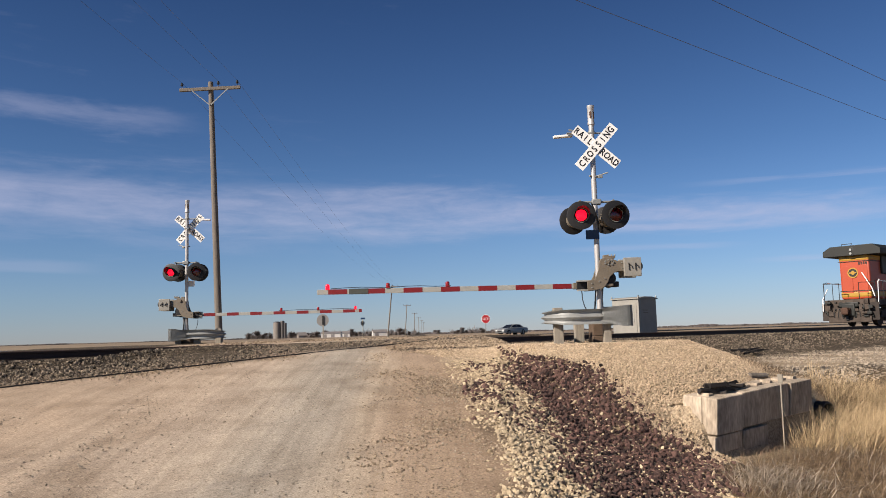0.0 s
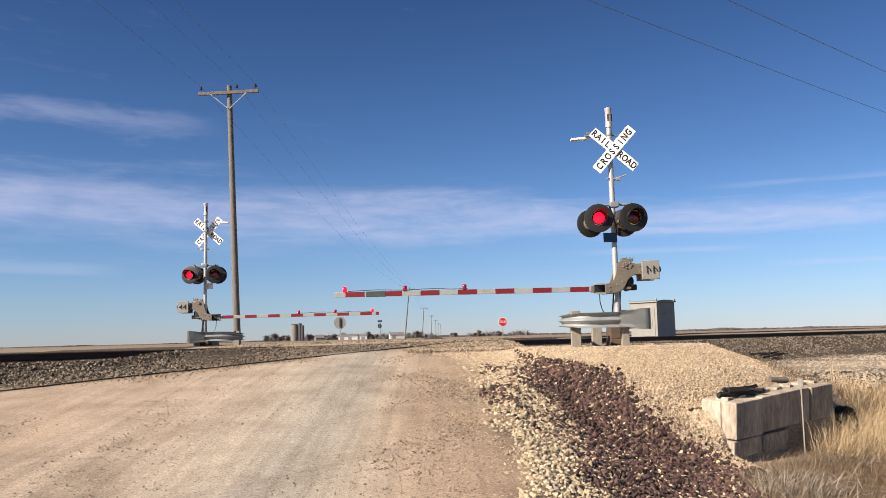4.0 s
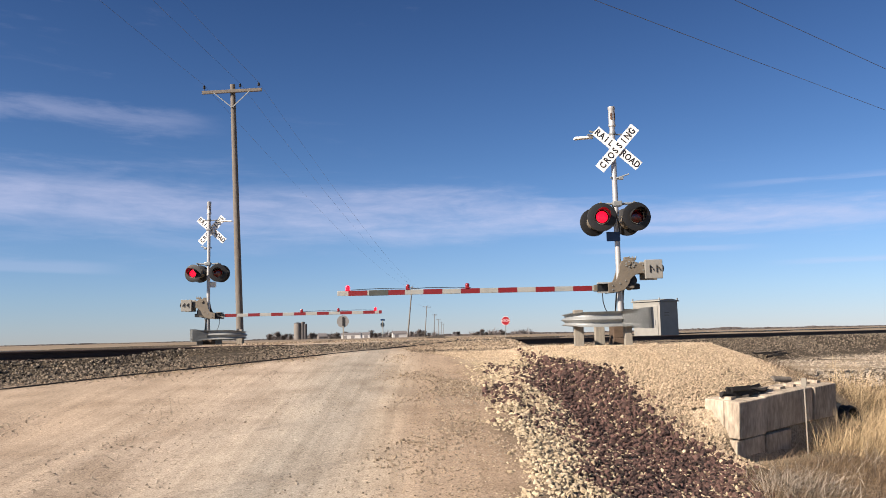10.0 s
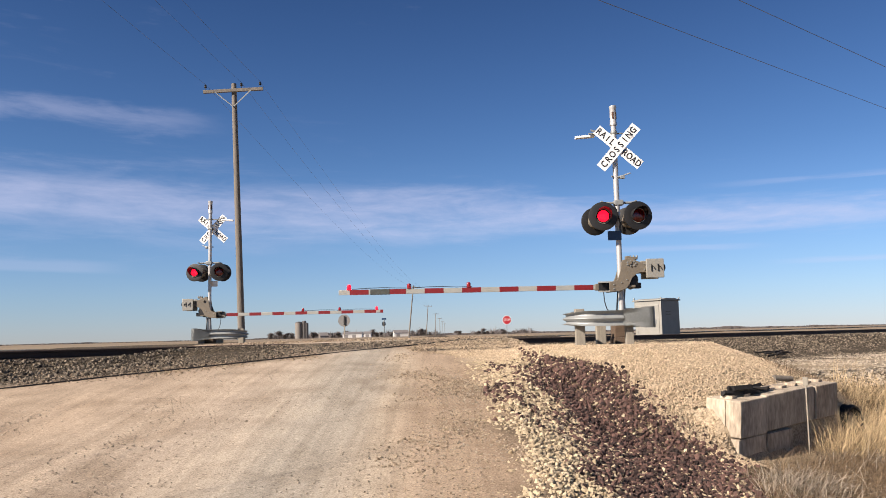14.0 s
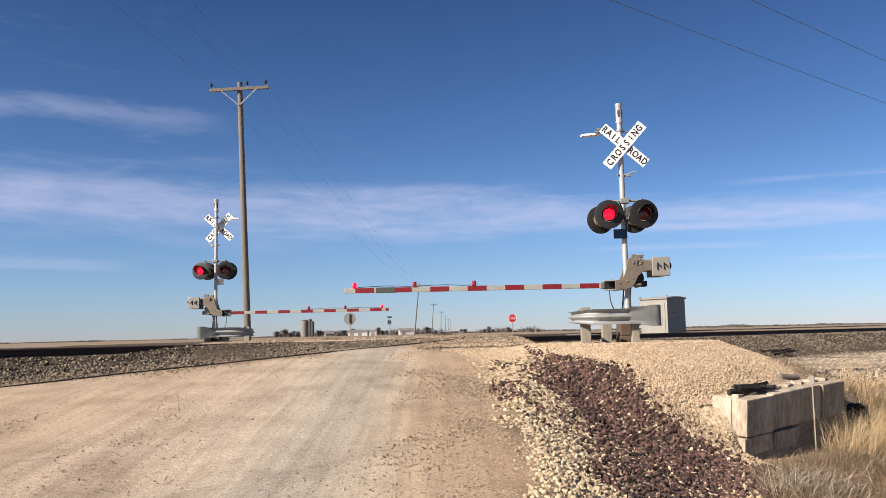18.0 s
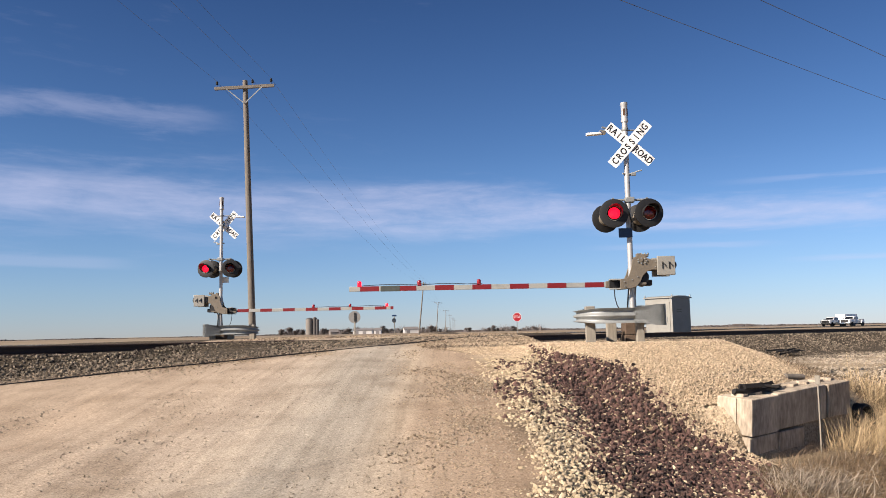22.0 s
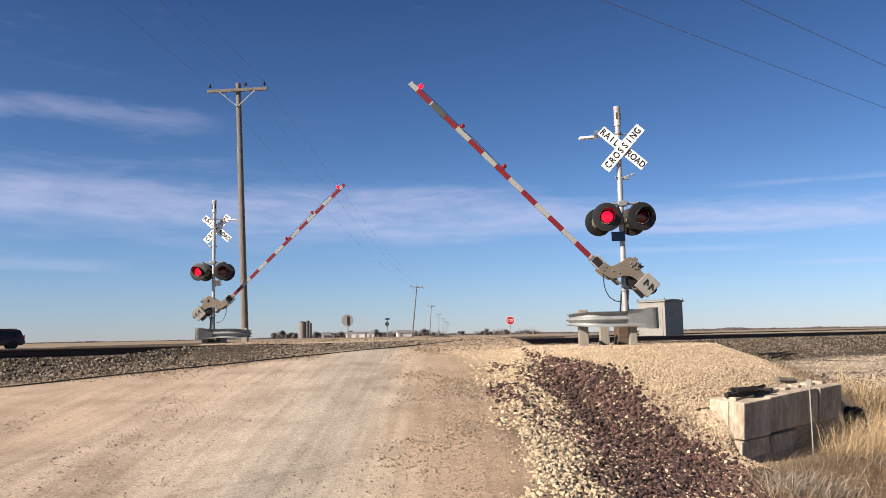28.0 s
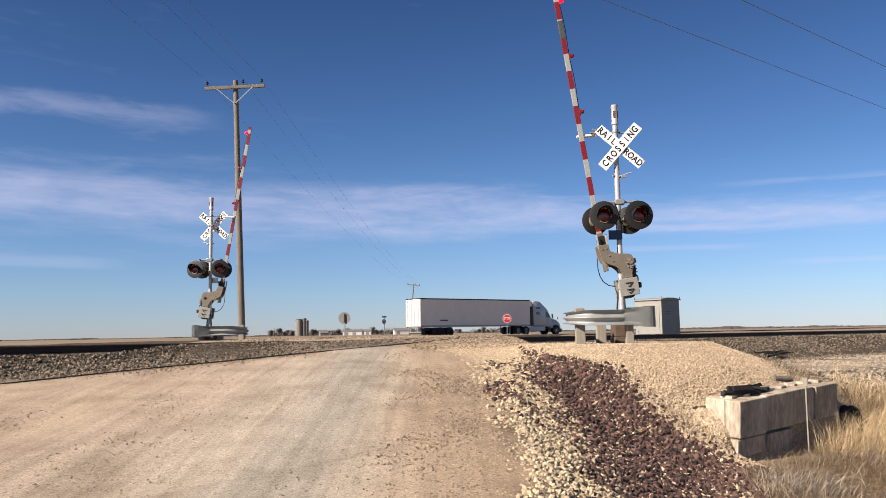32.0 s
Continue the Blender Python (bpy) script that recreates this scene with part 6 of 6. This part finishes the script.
        part("exhaust_stack", rod(B(), (-2.15, s * 0.9, 1.1), (-2.15, s * 0.9, 3.9), 0.07, seg=10), M_CHROME, v)
        wheel(v, 1.85, s * 0.98, 0.51, 0.3, M_CHROME)
        for x in (-3.35, -4.65):
            wheel(v, x, s * 1.0, 0.51, 0.5, M_GALV)
    return v


LANE_FAR, LANE_NEAR = -51.5, -47.75


def on_lane(u, p, heading):
    x, y = unslant(u, p)
    return Matrix.Translation((x, y, 1.15)) @ pose(0, 0, 0, 0, 0, heading)


LEFTWARD, RIGHTWARD = 219, 39


# ---- locomotive: local x forwards (it leaves to the right), z up from the rail head ----


def locomotive(m):
    v = thing("locomotive", m, "orange and black diesel locomotive leaving along the track", "locomotive")
    M_DIRT = mat("dusty_brown_pilot", (0.040, 0.030, 0.024), 0.85, 0.1, 0.5, 4, 0.3, col2=(0.11, 0.085, 0.066))
    M_OR = mat("orange_loco_paint", (0.362, 0.05, 0.014), 0.5, 0, 0.12, 1.5, 0.04)
    M_YE = mat("yellow_loco_stripe", (0.37, 0.208, 0.023), 0.5, 0, 0.15, 2, 0.03)
    M_BK = mat("dark_green_black_paint", (0.008, 0.010, 0.008), 0.6, 0, 0.25, 1.5, 0.05)
    M_GRIME = mat("grimy_underframe", (0.039, 0.031, 0.026), 0.85, 0.1, 0.45, 2.5, 0.3)
    part("underframe", box(B(), (0, 0, 1.35), (21.6, 2.9, 0.35), 0.04), M_GRIME, v, "dusty dark underframe")
    # rear hood with its wide radiator roof
    part("hood", box(B(), (-1.6, 0, 2.95), (16.4, 1.68, 2.75), 0.10), M_OR, v, "orange long hood")
    part("stripe", box(B(), (-1.6, 0, 4.00), (16.46, 1.73, 0.36), 0.1), M_YE, v, "yellow band")
    part("lower_stripe", box(B(), (-1.6, 0, 1.86), (16.46, 1.73, 0.36), 0.1), M_YE, v, "yellow lower band")
    part("hood_side_upper", box(B(), (-1.0, 0, 3.6), (14.4, 1.9, 1.1), 0.05), M_BK, v, "dark upper hood side")
    bm = B()
    prism(bm, [(-1.62, 4.12), (1.62, 4.12), (1.62, 4.45), (1.2, 4.72), (-1.2, 4.72), (-1.62, 4.45)], -3.1, 3.1, Matrix.Translation((-7.0, 0, 0)) @ pose(0, 0, 0, 0, 0, 90), 0.03)
    part("radiator", bm, M_BK, v, "wide dark radiator housing on the roof")
    part("roof", box(B(), (1.0, 0, 4.35), (12, 1.7, 0.3), 0.08), M_BK, v)
    part("cab", box(B(), (8.4, 0, 3.0), (2.9, 2.95, 2.9), 0.15), M_OR, v)
    part("nose", box(B(), (10.1, 0, 2.3), (1.2, 2.0, 1.6), 0.2), M_OR, v)
    part("emblem", rod(B(), (-9.81, 0.08, 3.12), (-9.84, 0.08, 3.12), 0.30, seg=24), M_BK, v, "round dark emblem")
    part("emblem_ring", lathe(B(), [(0.24, 0), (0.30, 0), (0.30, 0.02), (0.24, 0.02)], Matrix.Translation((-9.85, 0.08, 3.12)) @ RY90, 24), M_YE, v)
    part("emblem_core", box(rod(B(), (-9.84, 0.08, 3.12), (-9.86, 0.08, 3.12), 0.12, seg=8), (-9.85, 0.08, 3.12), (0.012, 0.42, 0.06), 0), M_YE, v)
    for k in range(4):
        part("number_bar", box(B(), (-9.81, -0.30 - 0.13 * k, 3.66), (0.03, 0.075, 0.15), 0), M_BK, v, "dark road number bar")
    part("band_line", box(B(), (-1.6, 0, 3.79), (16.47, 1.735, 0.04), 0.01), M_BK, v, "thin dark line under the band")
    part("band_line", box(B(), (-1.6, 0, 2.06), (16.47, 1.735, 0.05), 0.01), M_BK, v, "thin dark line over the lower band")
    part("roof_grab", pipe(B(), [(-9.6, 0.7, 4.7), (-9.6, 0.7, 4.86), (-9.6, 0.1, 4.86), (-9.6, 0.1, 4.7)], 0.02, 6), M_BK, v)
    part("left_step_rail", pipe(B(), [(-10.3, 1.42, 2.2), (-10.9, 1.46, 1.6), (-10.95, 1.46, 0.9)], 0.028, 8), M_WHITE, v, "white step handrail")
    part("right_step_rail", pipe(B(), [(-10.2, -1.46, 2.62), (-10.45, -1.48, 2.5), (-10.5, -1.48, 1.9), (-10.62, -1.48, 0.9)], 0.03, 8), M_WHITE, v, "white step handrail")
    # the pocket is not hollow: near-black boxes paint in its shade
    part("pocket_shade", box(box(B(), (-10.95, 0, 0.95), (0.3, 0.75, 0.75), 0.08), (-10.9, 0, 1.25), (0.25, 1.1, 0.3), 0.06), M_BK, v, "dark block standing for the shade in the coupler pocket")
    for y in (-0.11, 0.11):
        part("headlight", rod(B(), (-10.1, y * 0, 4.35 + y), (-10.16, y * 0, 4.35 + y), 0.075, seg=14), M_GALV, v)
    part("headlight_housing", box(B(), (-10.08, 0, 4.35), (0.06, 0.3, 0.5), 0.03), M_BK, v)
    # rear platform, railings, steps, coupler, hoses
    part("end_sheet", box(B(), (-10.75, 0, 1.05), (0.12, 2.75, 1.0), 0.03), M_DIRT, v, "dusty end sheet")
    part("pilot", box(B(), (-10.9, 0, 0.55), (0.1, 2.4, 0.65), 0.05), M_DIRT, v, "dark snow plough")
    bm = box(box(B(), (-11.0, 0, 0.88), (0.6, 0.35, 0.35), 0.05), (-11.35, 0.06, 0.88), (0.3, 0.42, 0.42), 0.1)
    part("coupler", bm, M_RUST, v)
    for s in (-1, 1):
        bm = B()
        for k in range(3):
            box(bm, (-10.55, s * 1.3, 0.55 + 0.32 * k), (0.45, 0.5, 0.05), 0.01)
        box(bm, (-10.8, s * 1.3, 0.85), (0.04, 0.55, 1.0), 0.01)
        part("steps", bm, M_GRIME, v)
        part("corner_rail", pipe(B(), [(-10.78, s * 1.42, 1.5), (-10.78, s * 1.42, 2.55), (-10.3, s * 1.42, 2.6)], 0.024, 8), M_BLACK, v, "upright corner handrail")
        part("end_rail", pipe(B(), [(-10.78, s * 0.55, 1.5), (-10.78, s * 0.55, 2.5), (-10.78, s * 1.42, 2.5)], 0.022, 8), M_BLACK, v)
        part("side_rail", pipe(B(), [(-10.3, s * 1.42, 2.6), (-9.6, s * 1.42, 2.55), (8.0, s * 1.42, 2.55)], 0.022, 8), M_WHITE, v)
        for k in range(10):
            part("stanchion", rod(B(), (-9.6 + k * 1.9, s * 1.42, 1.5), (-9.6 + k * 1.9, s * 1.42, 2.55), 0.02, seg=6), M_BLACK, v)
        for k in range(3):
            x = -10.85
            part("air_hose", pipe(B(), [(x, s * (0.35 + 0.22 * k), 1.05), (x - 0.14, s * (0.36 + 0.22 * k), 0.85), (x - 0.12, s * (0.4 + 0.22 * k), 0.55)], 0.025, 6), M_RUBBER, v)
        part("door", box(B(), (-9.82, s * 0.42, 2.75), (0.02, 0.6, 1.6), 0.01), M_OR, v)
    lumps = random.Random(9)
    for k in range(44):
        c = (-10.86 - lumps.uniform(0, 0.18), lumps.uniform(-1.3, 1.3), lumps.uniform(0.5, 1.5))
        part("fitting", box(B(), c, (lumps.uniform(0.06, 0.25), lumps.uniform(0.08, 0.36), lumps.uniform(0.08, 0.36)), 0.02), M_DIRT if k % 2 else M_BK, v)
    part("slanted_rail", pipe(B(), [(-9.9, -0.45, 3.1), (-10.6, -1.2, 2.15), (-10.7, -1.35, 1.7)], 0.03, 8), M_WHITE, v, "white grab rail")
    for bx in (-7.0, 7.0):
        t = part("bogie", box(box(B(), (bx, 1.05, 0.72), (4.6, 0.18, 0.45), 0.08), (bx, -1.05, 0.72), (4.6, 0.18, 0.45), 0.08), M_GRIME, v, "heavy cast side frames")
        for k in (-1.85, 0, 1.85):
            for s in (-1, 1):
                part("wheel", lathe(B(), [(0.001, 0.06), (0.2, 0.06), (0.42, 0.03), (0.53, 0.05), (0.53, -0.07), (0.56, -0.09), (0.001, -0.09)], Matrix.Translation((bx + k, s * 0.78, 0.53)) @ Euler((radians(-90 * s), 0, 0)).to_matrix().to_4x4(), 28), M_RUST, t)
    part("fuel_tank", box(B(), (0, 0, 0.75), (6.0, 2.7, 0.95), 0.15), M_GRIME, v)
    return v


car_a = sedan(on_lane(0, LANE_FAR, LEFTWARD))
truck_b = pickup(on_lane(120, LANE_FAR, LEFTWARD), "bright red crew-cab pickup driving along the highway", paint("red_truck_paint", (0.27, 0.005, 0.016)))
truck_c = pickup(on_lane(130, LANE_FAR, LEFTWARD), "white dual-wheel pickup driving along the highway", paint("white_truck_paint", (0.663, 0.663, 0.654)), dually=True)
truck_d = pickup(on_lane(140, LANE_FAR, LEFTWARD), "white pickup with black grille guard towing a trailer", paint("white_pickup_paint", (0.646, 0.646, 0.637)), guard_bar=True)
trailer_d = cargo_trailer(on_lane(147, LANE_FAR, LEFTWARD))
suv_e = suv(on_lane(160, LANE_FAR, LEFTWARD))
semi_f = semi(on_lane(-120, LANE_NEAR, RIGHTWARD))
loco = locomotive(Matrix())


def resize(v, k):
    """Brings a vehicle's parts to its true size about its place on the road."""
    for ob in v.children:
        ob.data.transform(Matrix.Scale(k, 4) @ ob.matrix_basis)
        ob.matrix_basis = Matrix()
        for sub in ob.children:
            sub.data.transform(Matrix.Scale(k, 4))


for vehicle, k in ((car_a, 0.90), (truck_b, 0.83), (truck_c, 0.94), (truck_d, 0.91), (trailer_d, 0.88), (suv_e, 0.87)):
    resize(vehicle, k)


# ---- the largest loose stones nearest the road's end, each one lying free on the bank ----
lump_rng = np.random.default_rng(77)


def lump_meshes(name, material):
    out = []
    for k in range(8):
        bm = B()
        bmesh.ops.create_icosphere(bm, subdivisions=1, radius=1.0)
        for v in bm.verts:
            v.co *= 1 + 0.24 * noise.noise(v.co * 1.7 + Vector((k * 7.3, 0, 0))) + lump_rng.normal(0, 0.09)
            v.co.z *= 0.72
        me = mesh_of(bm, name)
        me.materials.append(material)
        out.append(me)
    return out


def lay_stones(name, material, n, x0, x1, y0, y1, keep, size):
    meshes = lump_meshes(name, material)
    xs, ys = scatter(n * 6, x0, x1, y0, y1, keep, 71)
    for x, y in list(zip(xs, ys))[:n]:
        r = size[0] + (size[1] - size[0]) * float(lump_rng.random()) ** 2
        ob = new(name, meshes[int(lump_rng.integers(8))])
        ob.parent = ground
        ob.matrix_basis = Matrix.Translation((float(x), float(y), land_at(x, y) + r * 0.45)) @ pose(0, 0, 0, float(lump_rng.uniform(-30, 30)), float(lump_rng.uniform(-30, 30)), float(lump_rng.uniform(0, 360))) @ Matrix.Diagonal((r, r * float(lump_rng.uniform(0.7, 1.0)), r, 1))


def cream_strip(x, y, rng):
    return (dark_band(x, y) > 1.0) & (x > 0.85) & (x < 1.8)


lay_stones("slag_stone", M_DARKLUMP, 300, 1.2, 3.9, 7.0, 10.5, keep_dark, (0.026, 0.048))
lay_stones("limestone", M_CREAMLUMP, 260, 0.8, 1.8, 7.0, 11.0, cream_strip, (0.018, 0.038))


def motions():
    """All that moves: vehicles, train, gate arms and flashing lamps."""
    def drive(ob, rows, p, heading):
        walk(ob, [(r[0], on_lane(r[1] + 41.7, r[2] if len(r) > 2 else p, heading)) for r in rows])

    drive(car_a, [(0, 14.7), (1, -12.5), (2, -40.9), (3.2, -75.5), (32, -905)], LANE_FAR, LEFTWARD)
    drive(truck_b, [(0, 670), (20, 97.0), (21, 68.3), (21.5, 54.0), (23, 11.4), (23.5, -3.7), (24, -18.4), (24.5, -33.3), (25, -48.1), (32, -255)], LANE_FAR, LEFTWARD)
    # the dual-wheel pickup overtakes the one with the trailer and pulls back in ahead of it
    drive(truck_c, [(0, 745), (21.5, 105.0), (22, 90.0), (22.5, 75.1), (23, 60.0), (23.5, 44.6), (24.5, 14.2), (25, 0.4), (25.5, -14.5), (26, -29.5, -48.2), (27, -59.5, -51.2), (27.5, -74.5, LANE_FAR), (32, -210, LANE_FAR)], LANE_NEAR, LEFTWARD)
    drive(truck_d, [(0, 662), (22, 90.4), (22.5, 77.4), (23, 64.2), (23.5, 51.1), (24, 38.1), (25, 12.2), (25.5, -0.9), (27.5, -53), (32, -170)], LANE_FAR, LEFTWARD)
    drive(trailer_d, [(0, 667.9), (22, 96.3), (22.5, 83.3), (23, 70.1), (23.5, 57.0), (24, 44.0), (25, 18.1), (25.5, 5.0), (27.5, -47.1), (32, -164.1)], LANE_FAR, LEFTWARD)
    drive(suv_e, [(0, 830), (23.5, 102.5), (24, 86.5), (24.5, 70.1), (25, 55.0), (27.5, -28.3), (28, -45.8), (32, -180)], LANE_FAR, LEFTWARD)
    drive(semi_f, [(0, -944), (30, -47.2), (30.5, -32.2), (31, -17.2), (31.5, -2.8), (32, 11.9)], LANE_NEAR, RIGHTWARD)
    rows = []
    for t, u in ((0, 31.55), (0.2, 35.35), (0.4, 39.35), (32, 680.0)):
        x, y = unslant(u + 11.0, 0.0)
        rows.append((t, Matrix.Translation((x, y, float(rail_z(u)))) @ pose(0, 0, 0, 0, 0, 39)))
    walk(loco, rows)
    lift = [(0, 0), (23.7, 0), (24.0, 1.5), (24.5, 7.8), (25, 13.1), (25.5, 18.4), (27.5, 39.9), (28, 44.6), (28.5, 49.3), (29, 54.1), (29.5, 58.6), (30, 62.9), (30.5, 67.5), (31, 72.0), (31.5, 76.8), (32, 80.5)]
    for arm, lead in ((near_arm, 1.1), (far_arm, 0.0)):      # the near arm rises a little ahead of the other
        walk(arm, [(t, Matrix.Translation((0.17, 0, 1.74)) @ pose(0, 0, 0, 0, a + lead * min(1, max(0, a - 1.5) / 30), 0)) for t, a in lift])
    # the slack cable is drawn up with the arm
    for slack in (near_slack, far_slack):
        walk(slack, [(t, pose(-0.12 * a / 80, 0, 0.65 * a / 80)) for t, a in lift])
    # the two lamps of a pair light by turns, half a second each, until the arms stand up
    for lamps in (near_lamps, far_lamps):
        for way, x, lamp, seat in lamps:
            lead = (x < 0) == (way < 0) if lamps is near_lamps else (x > 0) == (way > 0)
            on = seat @ Matrix.Translation((0, 0, 0.006))
            off = seat @ Matrix.Translation((0, 0, -0.08))
            rows = [(0, on if lead else off)]
            for k in range(64):
                t = 0.252 + 0.4985 * k
                if t > 31.6:
                    break
                before, after = (on, off) if (k % 2 == 0) == lead else (off, on)
                rows += [(t - 0.034, before), (t, after)]
            rows += [(31.7, rows[-1][1]), (31.74, off), (32, off)]
            walk(lamp, rows)


motions()
